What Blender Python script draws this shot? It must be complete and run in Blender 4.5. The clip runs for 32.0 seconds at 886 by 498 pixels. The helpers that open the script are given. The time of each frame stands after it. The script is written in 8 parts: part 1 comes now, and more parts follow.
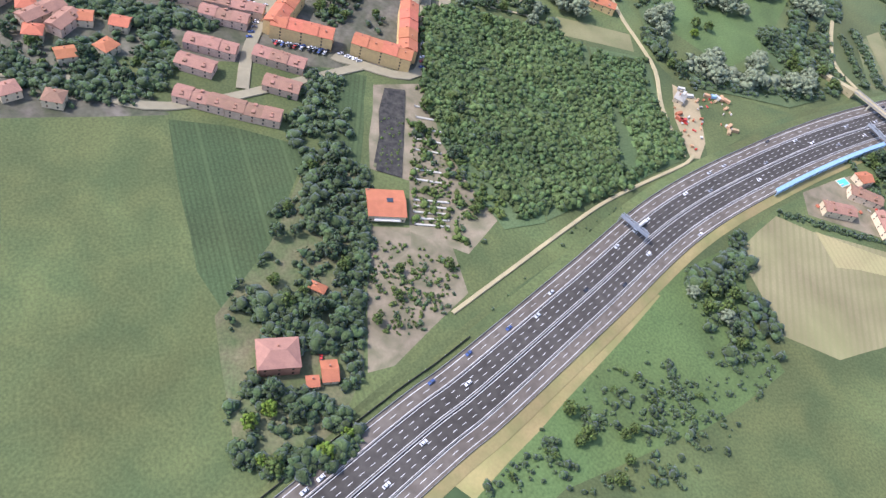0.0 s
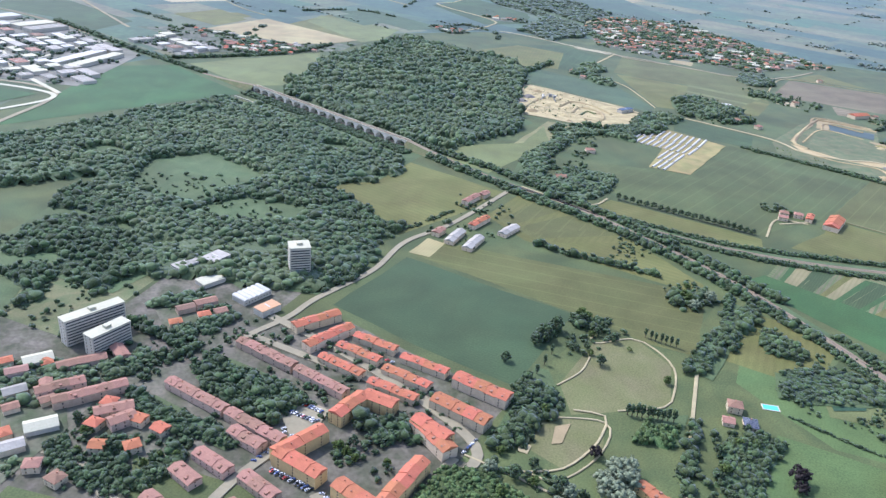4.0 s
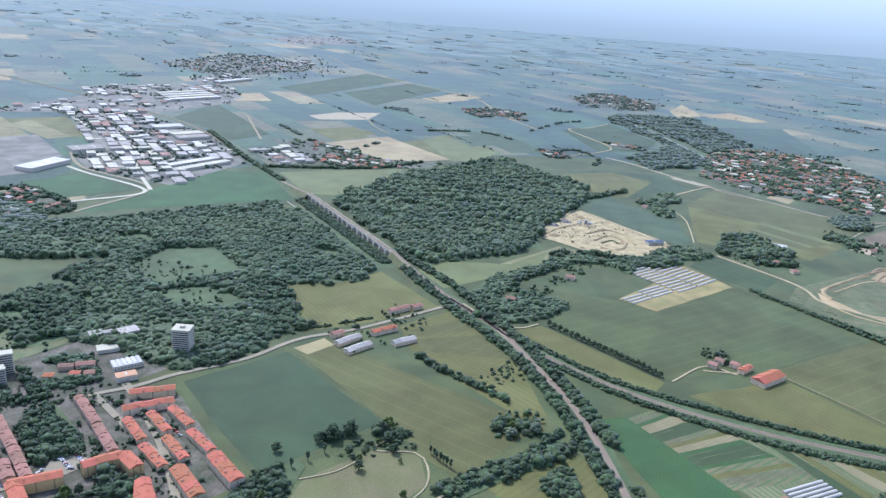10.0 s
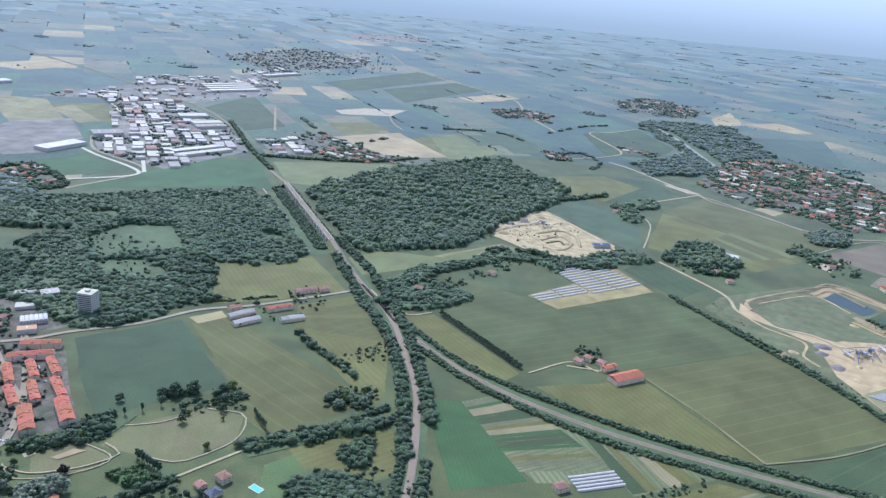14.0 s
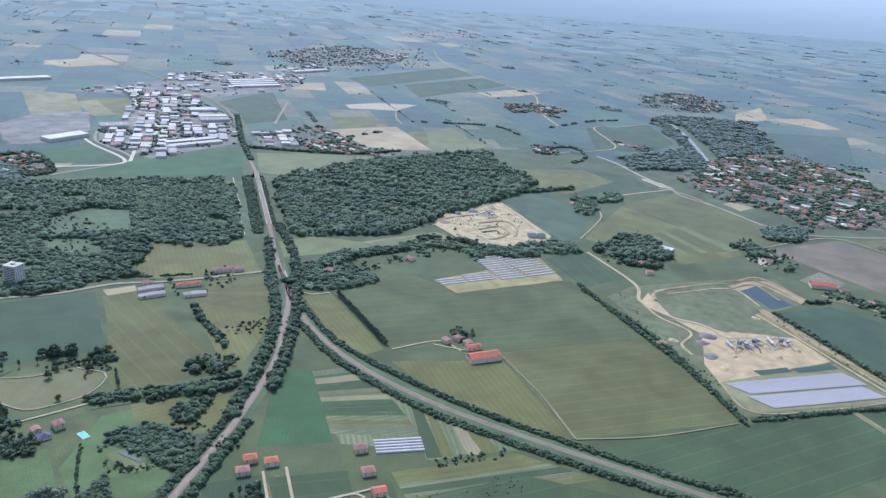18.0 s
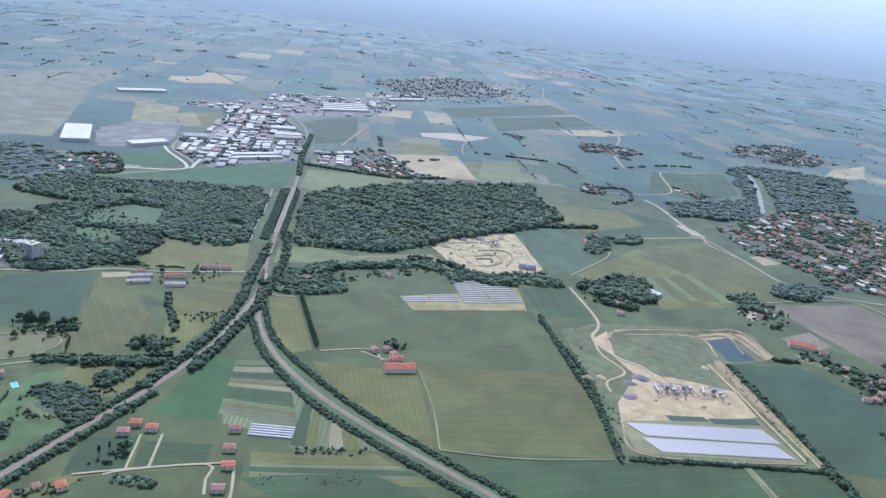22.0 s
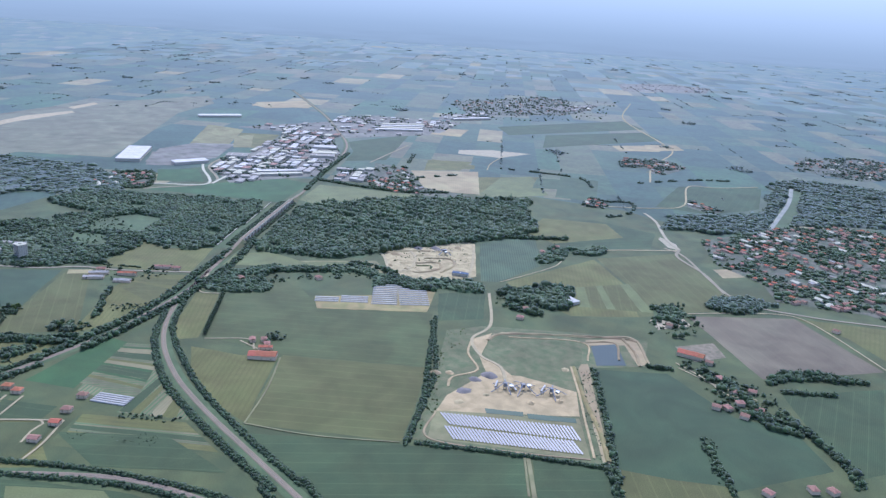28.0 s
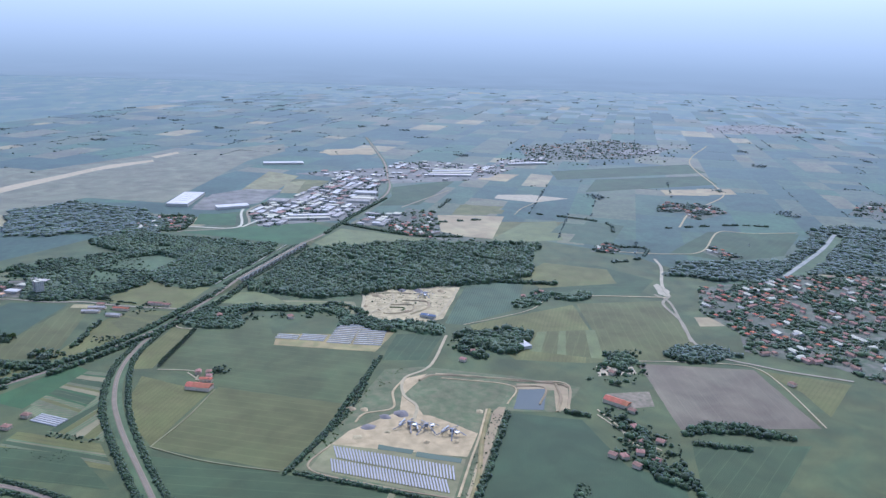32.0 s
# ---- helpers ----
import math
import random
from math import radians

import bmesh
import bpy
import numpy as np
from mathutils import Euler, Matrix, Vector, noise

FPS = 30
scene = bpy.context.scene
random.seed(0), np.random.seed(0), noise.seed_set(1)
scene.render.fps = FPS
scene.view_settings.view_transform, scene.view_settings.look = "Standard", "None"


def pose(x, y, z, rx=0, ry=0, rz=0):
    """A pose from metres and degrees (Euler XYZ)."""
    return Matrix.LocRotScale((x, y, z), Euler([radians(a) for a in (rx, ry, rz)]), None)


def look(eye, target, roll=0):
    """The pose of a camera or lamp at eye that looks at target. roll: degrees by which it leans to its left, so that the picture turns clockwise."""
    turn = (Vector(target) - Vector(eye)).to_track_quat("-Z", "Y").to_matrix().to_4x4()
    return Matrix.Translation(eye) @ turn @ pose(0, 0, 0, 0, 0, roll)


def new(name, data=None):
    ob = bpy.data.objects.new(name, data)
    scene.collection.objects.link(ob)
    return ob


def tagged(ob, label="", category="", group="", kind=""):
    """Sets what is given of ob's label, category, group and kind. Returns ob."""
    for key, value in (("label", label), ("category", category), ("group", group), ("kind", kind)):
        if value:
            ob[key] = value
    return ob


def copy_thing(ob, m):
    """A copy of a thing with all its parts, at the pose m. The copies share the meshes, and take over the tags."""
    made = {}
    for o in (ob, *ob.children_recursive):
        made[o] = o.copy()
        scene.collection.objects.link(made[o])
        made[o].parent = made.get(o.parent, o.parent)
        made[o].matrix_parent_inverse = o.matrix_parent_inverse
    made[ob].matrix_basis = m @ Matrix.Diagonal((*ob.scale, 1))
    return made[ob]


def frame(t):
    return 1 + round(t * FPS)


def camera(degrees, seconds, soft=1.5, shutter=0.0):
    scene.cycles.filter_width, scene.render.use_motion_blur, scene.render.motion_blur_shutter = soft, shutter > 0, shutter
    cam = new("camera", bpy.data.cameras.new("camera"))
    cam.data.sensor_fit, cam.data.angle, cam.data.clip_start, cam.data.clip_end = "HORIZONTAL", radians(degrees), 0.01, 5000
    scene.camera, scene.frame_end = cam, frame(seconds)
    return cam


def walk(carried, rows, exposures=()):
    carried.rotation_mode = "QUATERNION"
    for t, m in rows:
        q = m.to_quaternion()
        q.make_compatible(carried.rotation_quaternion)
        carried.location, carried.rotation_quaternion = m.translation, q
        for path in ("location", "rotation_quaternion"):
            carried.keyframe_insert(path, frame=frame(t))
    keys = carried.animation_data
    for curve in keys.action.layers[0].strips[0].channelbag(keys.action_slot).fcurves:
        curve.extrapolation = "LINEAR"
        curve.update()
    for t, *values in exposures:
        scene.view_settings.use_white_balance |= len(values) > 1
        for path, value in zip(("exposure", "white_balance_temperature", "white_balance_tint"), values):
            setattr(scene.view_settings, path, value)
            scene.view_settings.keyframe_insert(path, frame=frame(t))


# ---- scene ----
cam = camera(60.0, 32.0, soft=1.4)
# the plan is drawn in plan metres; the whole place is set to this scale
SCALE = 0.397
EXPOSURES = [(0, 1.33, 5900, 20), (3, 1.3, 5620, 18), (7, 1.12, 5380, 18), (14, 0.97, 5240, 19), (19, 0.87, 5170, 20), (22, 0.91, 5140, 20), (25, 0.83, 5100, 21), (28, 0.8, 5060, 22), (32, 0.76, 5040, 22)]
PATH = [
    (0, (12.6, 5.6, 354.0), (31.4, 67.7, 277.8), 21.29),
    (0.5, (46.5, 16.5, 361.7), (64.4, 80.5, 287.0), 22.22),
    (1, (80.4, 27.8, 369.2), (97.5, 94.2, 296.3), 22.65),
    (1.5, (114.2, 39.7, 376.4), (131.2, 108.7, 306.0), 23.50),
    (2, (148.1, 52.2, 383.5), (164.7, 123.1, 315.0), 23.24),
    (2.5, (181.9, 65.1, 390.3), (194.6, 139.8, 325.0), 20.42),
    (3, (215.6, 78.6, 397.0), (212.9, 161.3, 340.9), 14.34),
    (3.5, (249.4, 92.6, 403.4), (223.8, 176.7, 355.7), 7.93),
    (4, (283.0, 107.1, 409.7), (242.3, 187.9, 367.2), 5.08),
    (4.5, (316.7, 122.1, 415.8), (269.3, 199.9, 374.5), 3.99),
    (5, (350.2, 137.6, 421.8), (300.2, 214.1, 381.0), 4.01),
    (5.5, (383.7, 153.7, 427.5), (332.0, 229.6, 388.0), 4.55),
    (6, (417.1, 170.3, 433.2), (364.3, 246.0, 394.7), 5.12),
    (6.5, (450.4, 187.4, 438.6), (395.7, 262.5, 401.6), 5.38),
    (7, (483.5, 205.0, 444.0), (427.1, 278.6, 406.7), 5.19),
    (7.5, (516.6, 223.1, 449.2), (458.9, 295.1, 410.7), 6.01),
    (8, (549.6, 241.8, 454.2), (489.5, 311.5, 415.1), 6.03),
    (8.5, (582.4, 261.0, 459.2), (517.2, 328.9, 425.3), 4.53),
    (9, (615.0, 280.7, 464.0), (548.4, 348.6, 433.1), 3.95),
    (9.5, (647.5, 300.9, 468.7), (580.8, 368.5, 437.4), 4.19),
    (10, (679.8, 321.7, 473.4), (611.9, 388.2, 442.1), 4.28),
    (10.5, (712.0, 343.0, 477.9), (642.4, 408.8, 449.0), 4.54),
    (11, (743.9, 364.9, 482.3), (672.3, 429.4, 455.8), 4.30),
    (11.5, (775.6, 387.2, 486.7), (702.6, 450.5, 460.8), 3.79),
    (12, (807.1, 410.1, 490.9), (732.8, 471.8, 464.9), 3.51),
    (12.5, (838.3, 433.6, 495.2), (762.9, 493.3, 467.9), 3.70),
    (13, (869.3, 457.6, 499.3), (793.2, 515.4, 469.9), 4.13),
    (13.5, (900.1, 482.1, 503.4), (824.3, 539.4, 472.1), 4.74),
    (14, (930.5, 507.2, 507.4), (855.2, 564.6, 475.1), 5.26),
    (14.5, (960.6, 532.8, 511.4), (885.4, 590.3, 479.1), 5.50),
    (15, (990.4, 559.0, 515.3), (914.8, 615.8, 482.9), 5.29),
    (15.5, (1019.9, 585.8, 519.2), (943.3, 641.6, 487.5), 5.06),
    (16, (1049.1, 613.1, 523.0), (971.2, 667.7, 492.1), 4.78),
    (16.5, (1077.8, 641.0, 526.9), (998.9, 694.7, 497.0), 4.90),
    (17, (1106.2, 669.4, 530.7), (1026.6, 721.4, 499.9), 4.71),
    (17.5, (1134.2, 698.5, 534.5), (1054.0, 748.8, 502.3), 4.48),
    (18, (1161.8, 728.1, 538.3), (1081.1, 776.7, 504.7), 4.31),
    (18.5, (1188.9, 758.2, 542.0), (1107.6, 805.1, 507.3), 4.00),
    (19, (1215.5, 789.0, 545.8), (1133.7, 834.1, 510.2), 3.60),
    (19.5, (1241.7, 820.4, 549.6), (1159.3, 863.7, 513.1), 3.33),
    (20, (1267.4, 852.4, 553.4), (1184.2, 893.8, 516.6), 3.37),
    (20.5, (1292.6, 884.9, 557.2), (1207.7, 923.6, 521.2), 4.23),
    (21, (1317.2, 918.1, 561.0), (1229.2, 951.7, 527.5), 4.71),
    (21.5, (1341.3, 951.9, 564.8), (1251.4, 982.8, 533.8), 5.46),
    (22, (1364.8, 986.3, 568.7), (1275.6, 1019.2, 537.7), 6.42),
    (22.5, (1387.7, 1021.3, 572.6), (1299.1, 1054.8, 540.5), 6.43),
    (23, (1410.0, 1057.0, 576.5), (1321.4, 1089.4, 543.5), 6.18),
    (23.5, (1431.7, 1093.3, 580.5), (1342.9, 1124.3, 546.3), 5.95),
    (24, (1452.7, 1130.3, 584.5), (1364.0, 1159.9, 549.1), 5.88),
    (24.5, (1473.0, 1167.9, 588.5), (1384.2, 1196.1, 552.1), 5.88),
    (25, (1492.5, 1206.1, 592.7), (1403.6, 1232.8, 555.6), 5.61),
    (25.5, (1511.4, 1245.0, 596.8), (1422.1, 1270.3, 559.5), 5.41),
    (26, (1529.5, 1284.6, 601.0), (1439.7, 1307.4, 563.3), 4.84),
    (26.5, (1546.8, 1324.9, 605.3), (1456.3, 1345.6, 568.1), 4.56),
    (27, (1563.3, 1365.8, 609.7), (1471.9, 1384.2, 573.6), 4.14),
    (27.5, (1579.0, 1407.5, 614.1), (1486.1, 1423.4, 580.6), 3.78),
    (28, (1593.8, 1449.8, 618.6), (1499.4, 1463.6, 588.4), 3.54),
    (28.5, (1607.7, 1492.9, 623.2), (1512.3, 1504.3, 595.6), 3.33),
    (29, (1620.7, 1536.6, 627.9), (1524.5, 1544.8, 601.9), 3.08),
    (29.5, (1632.8, 1581.1, 632.6), (1536.4, 1586.7, 606.7), 2.73),
    (30, (1643.9, 1626.3, 637.4), (1547.7, 1629.9, 610.5), 2.67),
    (30.5, (1654.1, 1672.3, 642.4), (1558.1, 1674.1, 614.4), 2.69),
    (31, (1663.2, 1719.0, 647.4), (1567.4, 1719.3, 618.6), 2.69),
    (31.5, (1671.3, 1766.5, 652.5), (1575.4, 1765.3, 624.0), 2.16),
    (32, (1678.3, 1814.7, 657.7), (1581.6, 1812.9, 632.1), 1.64),
]
walk(cam, [(t, look(Vector(eye) * SCALE, Vector(target) * SCALE, roll)) for t, eye, target, roll in PATH], EXPOSURES)

# ---- world, sun ----
SUN_AZ, SUN_EL = 172.0, 50.0
world = bpy.data.worlds.new("sky")
scene.world = world
world.use_nodes = True
wn, wl = world.node_tree.nodes, world.node_tree.links
wn.clear()
w_out = wn.new("ShaderNodeOutputWorld")
w_bg = wn.new("ShaderNodeBackground")
w_far = wn.new("ShaderNodeBackground")
w_mix = wn.new("ShaderNodeMixShader")
w_sky = wn.new("ShaderNodeTexSky")
w_sky.sky_type = "NISHITA"
w_sky.sun_disc = False
w_sky.sun_elevation = radians(SUN_EL)
w_sky.sun_rotation = radians(90 - SUN_AZ)
w_sky.altitude, w_sky.air_density, w_sky.dust_density, w_sky.ozone_density = 300, 1.0, 2.5, 1.5
w_bg.inputs["Strength"].default_value = 0.15
wl.new(w_sky.outputs["Color"], w_bg.inputs["Color"])
# far plain and milky horizon beyond the built land, haze painted by a ramp
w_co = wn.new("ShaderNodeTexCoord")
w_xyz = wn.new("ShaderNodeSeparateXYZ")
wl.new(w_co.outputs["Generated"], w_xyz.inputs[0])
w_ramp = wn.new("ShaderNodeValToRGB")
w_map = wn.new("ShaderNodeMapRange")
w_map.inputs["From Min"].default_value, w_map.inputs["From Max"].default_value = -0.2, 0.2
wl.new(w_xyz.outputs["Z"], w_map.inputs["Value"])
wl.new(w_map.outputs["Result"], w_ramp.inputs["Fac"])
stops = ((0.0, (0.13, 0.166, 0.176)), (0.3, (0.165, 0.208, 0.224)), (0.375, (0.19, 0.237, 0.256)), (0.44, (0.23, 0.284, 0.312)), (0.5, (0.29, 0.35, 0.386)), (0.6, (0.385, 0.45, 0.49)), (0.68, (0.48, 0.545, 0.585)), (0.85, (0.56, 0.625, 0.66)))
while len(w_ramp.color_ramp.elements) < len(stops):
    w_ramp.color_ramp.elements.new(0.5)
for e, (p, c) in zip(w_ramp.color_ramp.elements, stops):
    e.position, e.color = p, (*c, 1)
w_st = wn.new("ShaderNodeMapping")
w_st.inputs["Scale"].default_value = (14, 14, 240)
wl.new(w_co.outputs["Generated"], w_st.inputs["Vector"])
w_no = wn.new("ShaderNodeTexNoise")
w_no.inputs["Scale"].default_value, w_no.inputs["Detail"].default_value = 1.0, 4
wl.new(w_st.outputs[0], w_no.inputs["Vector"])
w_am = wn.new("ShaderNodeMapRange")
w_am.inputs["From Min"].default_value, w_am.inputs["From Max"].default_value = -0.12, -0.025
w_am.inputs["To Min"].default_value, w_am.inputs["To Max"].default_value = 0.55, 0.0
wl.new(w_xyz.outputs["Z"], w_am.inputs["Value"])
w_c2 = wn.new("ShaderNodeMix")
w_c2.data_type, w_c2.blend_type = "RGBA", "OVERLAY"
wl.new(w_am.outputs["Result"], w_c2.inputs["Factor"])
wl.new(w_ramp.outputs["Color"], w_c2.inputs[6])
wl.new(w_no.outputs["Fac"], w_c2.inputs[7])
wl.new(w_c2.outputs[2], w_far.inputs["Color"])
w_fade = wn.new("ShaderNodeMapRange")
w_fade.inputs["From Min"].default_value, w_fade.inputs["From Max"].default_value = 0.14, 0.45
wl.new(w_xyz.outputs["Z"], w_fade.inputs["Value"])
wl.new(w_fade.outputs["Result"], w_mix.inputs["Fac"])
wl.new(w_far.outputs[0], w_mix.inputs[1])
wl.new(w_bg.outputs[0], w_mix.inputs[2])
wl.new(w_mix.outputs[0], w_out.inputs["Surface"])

sun = new("sun", bpy.data.lights.new("sun", "SUN"))
sun.data.energy, sun.data.angle, sun.data.color = 2.0, radians(0.6), (1.0, 0.95, 0.86)
sun.matrix_world = look((0, 0, 0), (-math.cos(radians(SUN_AZ)) * math.cos(radians(SUN_EL)), -math.sin(radians(SUN_AZ)) * math.cos(radians(SUN_EL)), -math.sin(radians(SUN_EL)))) @ Matrix()
sun.location = (0, 0, 900)


# ---- materials ----
def mat(name, a, b, big=0.02, fine=0.6, rough=0.8, bump=0.0, rows=0.0, rowc=None, rowamt=0.5, sheen=0.0, metal=0.0, spec=0.15, island=0.0, objrand=0.0, tram=0.0):
    """A surface of two base colours, mottled at two scales, with optional crop rows along the object's x."""
    m = bpy.data.materials.new(name)
    m.use_nodes = True
    n, l = m.node_tree.nodes, m.node_tree.links
    bsdf = n["Principled BSDF"]
    co = n.new("ShaderNodeTexCoord")

    def noise_node(scale, detail, distortion=0.0):
        t = n.new("ShaderNodeTexNoise")
        t.inputs["Scale"].default_value, t.inputs["Detail"].default_value, t.inputs["Distortion"].default_value = scale, detail, distortion
        l.new(co.outputs["Object"], t.inputs["Vector"])
        return t

    def mix(fac, c1, c2, kind="MIX"):
        x = n.new("ShaderNodeMix")
        x.data_type, x.blend_type = "RGBA", kind
        for socket, v in ((x.inputs["Factor"], fac), (x.inputs[6], c1), (x.inputs[7], c2)):
            if isinstance(v, (int, float)):
                socket.default_value = v
            elif isinstance(v, tuple):
                socket.default_value = (*v, 1)
            else:
                l.new(v, socket)
        return x.outputs[2]

    def spread(v, lo, hi, to0=0.0, to1=1.0):
        r = n.new("ShaderNodeMapRange")
        r.inputs["From Min"].default_value, r.inputs["From Max"].default_value = lo, hi
        r.inputs["To Min"].default_value, r.inputs["To Max"].default_value = to0, to1
        l.new(v, r.inputs["Value"])
        return r.outputs["Result"]

    n1, n2 = noise_node(big, 5, 0.4), noise_node(fine, 3)
    if sheen:
        a, b = ((r * 1.05, g * 0.97, bl * 1.1) if g > r else (r, g, bl) for r, g, bl in (a, b))
    col = mix(spread(n1.outputs["Fac"], 0.34, 0.66), a, b)
    col = mix(spread(n2.outputs["Fac"], 0.3, 0.7, 0.0, 0.35), col, (0.0, 0.0, 0.0) if sum(a) < 0.5 else tuple(v * 0.6 for v in a))
    if rows:
        for gap, colour, amount in ((rows, rowc or tuple(v * 0.55 for v in a), rowamt), (tram, tuple(v * 1.3 for v in b), 0.28)):
            if not gap:
                continue
            w = n.new("ShaderNodeTexWave")
            w.wave_type, w.bands_direction = "BANDS", "Y"
            w.inputs["Scale"].default_value = 0.314 / gap * 1.0
            w.inputs["Distortion"].default_value, w.inputs["Detail"].default_value, w.inputs["Detail Scale"].default_value = 1.2, 2, 0.15
            l.new(co.outputs["Object"], w.inputs["Vector"])
            col = mix(spread(w.outputs["Fac"], 0.45, 0.85, 0.0, amount) if gap == rows else spread(w.outputs["Fac"], 0.955, 1.0, 0.0, amount), col, colour)
    if sheen and not island:
        # broad uneven growth over a whole field
        broad = noise_node(0.0075, 7, 1.2)
        hs = n.new("ShaderNodeHueSaturation")
        l.new(spread(broad.outputs["Fac"], 0.32, 0.68, 0.8, 1.2), hs.inputs["Value"])
        l.new(spread(broad.outputs["Fac"], 0.32, 0.68, 0.49, 0.51), hs.inputs["Hue"])
        l.new(col, hs.inputs["Color"])
        col = hs.outputs["Color"]
    if island:
        g = n.new("ShaderNodeNewGeometry")
        hs = n.new("ShaderNodeHueSaturation")
        l.new(spread(g.outputs["Random Per Island"], 0, 1, 1 - island, 1 + island), hs.inputs["Value"])
        l.new(spread(g.outputs["Random Per Island"], 0, 1, 0.485, 0.515), hs.inputs["Hue"])
        l.new(col, hs.inputs["Color"])
        col = hs.outputs["Color"]
    if objrand:
        oi = n.new("ShaderNodeObjectInfo")
        hs = n.new("ShaderNodeHueSaturation")
        l.new(spread(oi.outputs["Random"], 0, 1, 1 - objrand, 1 + objrand), hs.inputs["Value"])
        l.new(spread(oi.outputs["Random"], 0, 1, 0.51, 0.49), hs.inputs["Hue"])
        l.new(col, hs.inputs["Color"])
        col = hs.outputs["Color"]
    l.new(col, bsdf.inputs["Base Color"])
    bsdf.inputs["Roughness"].default_value, bsdf.inputs["Metallic"].default_value = rough, metal
    bsdf.inputs["Specular IOR Level"].default_value = spec
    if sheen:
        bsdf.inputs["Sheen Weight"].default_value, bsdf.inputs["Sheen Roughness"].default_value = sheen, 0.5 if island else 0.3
        # blue tint: the sheen imitates aerial haze where ground is seen at flat angles
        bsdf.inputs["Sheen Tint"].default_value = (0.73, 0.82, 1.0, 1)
    if bump:
        bp = n.new("ShaderNodeBump")
        bp.inputs["Strength"].default_value, bp.inputs["Distance"].default_value = 0.6, bump
        l.new(n2.outputs["Fac"], bp.inputs["Height"])
        l.new(bp.outputs["Normal"], bsdf.inputs["Normal"])
    return m


# weight of the haze-imitating sheen on most fields
SH = 0.16
CROP = mat("green_crop", (0.056, 0.092, 0.034), (0.07, 0.106, 0.038), rows=3, rowamt=0.4, tram=24, sheen=SH)
DARKCROP = mat("dark_crop", (0.05, 0.086, 0.034), (0.06, 0.098, 0.038), rows=4, rowamt=0.15, tram=0, sheen=0.3)
WHEAT = mat("wheat", (0.098, 0.114, 0.034), (0.116, 0.128, 0.04), rows=3, rowamt=0.1, tram=22, sheen=SH)
WHEATG = mat("green_wheat", (0.076, 0.103, 0.034), (0.091, 0.115, 0.038), rows=3, rowamt=0.1, tram=22, sheen=SH)
STRAW = mat("straw", (0.34, 0.29, 0.14), (0.28, 0.26, 0.12), rows=4, rowamt=0.2, sheen=0.1)
CROPY = mat("yellow_green_crop", (0.12, 0.136, 0.036), (0.15, 0.158, 0.046), rows=9, rowamt=0.22, sheen=SH)
CROPL = mat("light_meadow", (0.155, 0.19, 0.062), (0.135, 0.165, 0.058), sheen=SH)
CLOVER = mat("clover", (0.05, 0.11, 0.034), (0.06, 0.125, 0.037), rows=5, rowamt=0.15, sheen=SH)
PLOTS = mat("vegetable_plots", (0.15, 0.165, 0.07), (0.21, 0.19, 0.1), rows=7, rowc=(0.07, 0.13, 0.05), rowamt=0.8, sheen=0.08)
ORCHARD = mat("orchard_ground", (0.075, 0.12, 0.055), (0.095, 0.14, 0.06), rows=6, rowamt=0.7, sheen=SH)
PLOUGH = mat("brown_tilled_soil", (0.185, 0.155, 0.098), (0.145, 0.125, 0.08), big=0.012, rows=6, rowc=(0.15, 0.13, 0.085), rowamt=0.35, tram=26, sheen=0.06)
STUBBLE = mat("stubble", (0.26, 0.225, 0.12), (0.185, 0.17, 0.08), big=0.012, rows=5, rowc=(0.17, 0.165, 0.075), rowamt=0.6, tram=0, sheen=0.12)
TAN = mat("tan_stubble", (0.33, 0.27, 0.14), (0.28, 0.24, 0.125), rows=8, rowamt=0.15, sheen=0.12)
MEADOW = mat("meadow_grass", (0.115, 0.145, 0.048), (0.08, 0.115, 0.04), big=0.03, sheen=SH)
MEADOWD = mat("farmland_grass", (0.1, 0.125, 0.042), (0.068, 0.098, 0.036), big=0.015, sheen=SH)
MOWN = mat("mown_grass", (0.14, 0.16, 0.055), (0.175, 0.178, 0.075), big=0.03, sheen=SH)
LUSH = mat("lush_grass", (0.105, 0.165, 0.05), (0.085, 0.138, 0.043), big=0.03, sheen=SH)
TANBANK = mat("tan_bank", (0.304, 0.24, 0.107), (0.196, 0.19, 0.0731), big=0.04, sheen=0.06)
DRYGRASS = mat("dry_grass", (0.22, 0.205, 0.1), (0.16, 0.175, 0.07), big=0.05, sheen=0.1)
SCRUB = mat("rough_scrub_ground", (0.095, 0.135, 0.05), (0.17, 0.165, 0.08), big=0.05, sheen=SH)
SOILG = mat("weedy_soil", (0.13, 0.15, 0.07), (0.175, 0.16, 0.09), big=0.05, rows=6, rowc=(0.08, 0.125, 0.045), rowamt=0.6, sheen=0.12)
GARDEN = mat("garden_ground", (0.09, 0.13, 0.045), (0.17, 0.155, 0.085), big=0.06, sheen=0.1)
WOODFLOOR = mat("woodland_undergrowth", (0.075, 0.12, 0.045), (0.1, 0.145, 0.056), big=0.04, sheen=SH)
TOWNG = mat("town_gardens_and_yards", (0.175, 0.155, 0.12), (0.07, 0.085, 0.042), big=0.045, fine=0.25, sheen=0.08)
DRY = mat("dry_earth", (0.25, 0.205, 0.138), (0.125, 0.13, 0.065), big=0.09, sheen=0.06)
DIRT = mat("bare_dirt", (0.353, 0.28, 0.163), (0.274, 0.225, 0.129), big=0.08)
DIRTTRACK = mat("brown_earth", (0.323, 0.25, 0.138), (0.265, 0.22, 0.112), big=0.05, sheen=0.06)
SAND = mat("quarry_sand", (0.451, 0.375, 0.198), (0.265, 0.22, 0.116), big=0.05, bump=0.4)
SANDY = mat("works_sand", (0.451, 0.35, 0.185), (0.294, 0.235, 0.12), big=0.05, bump=0.4)
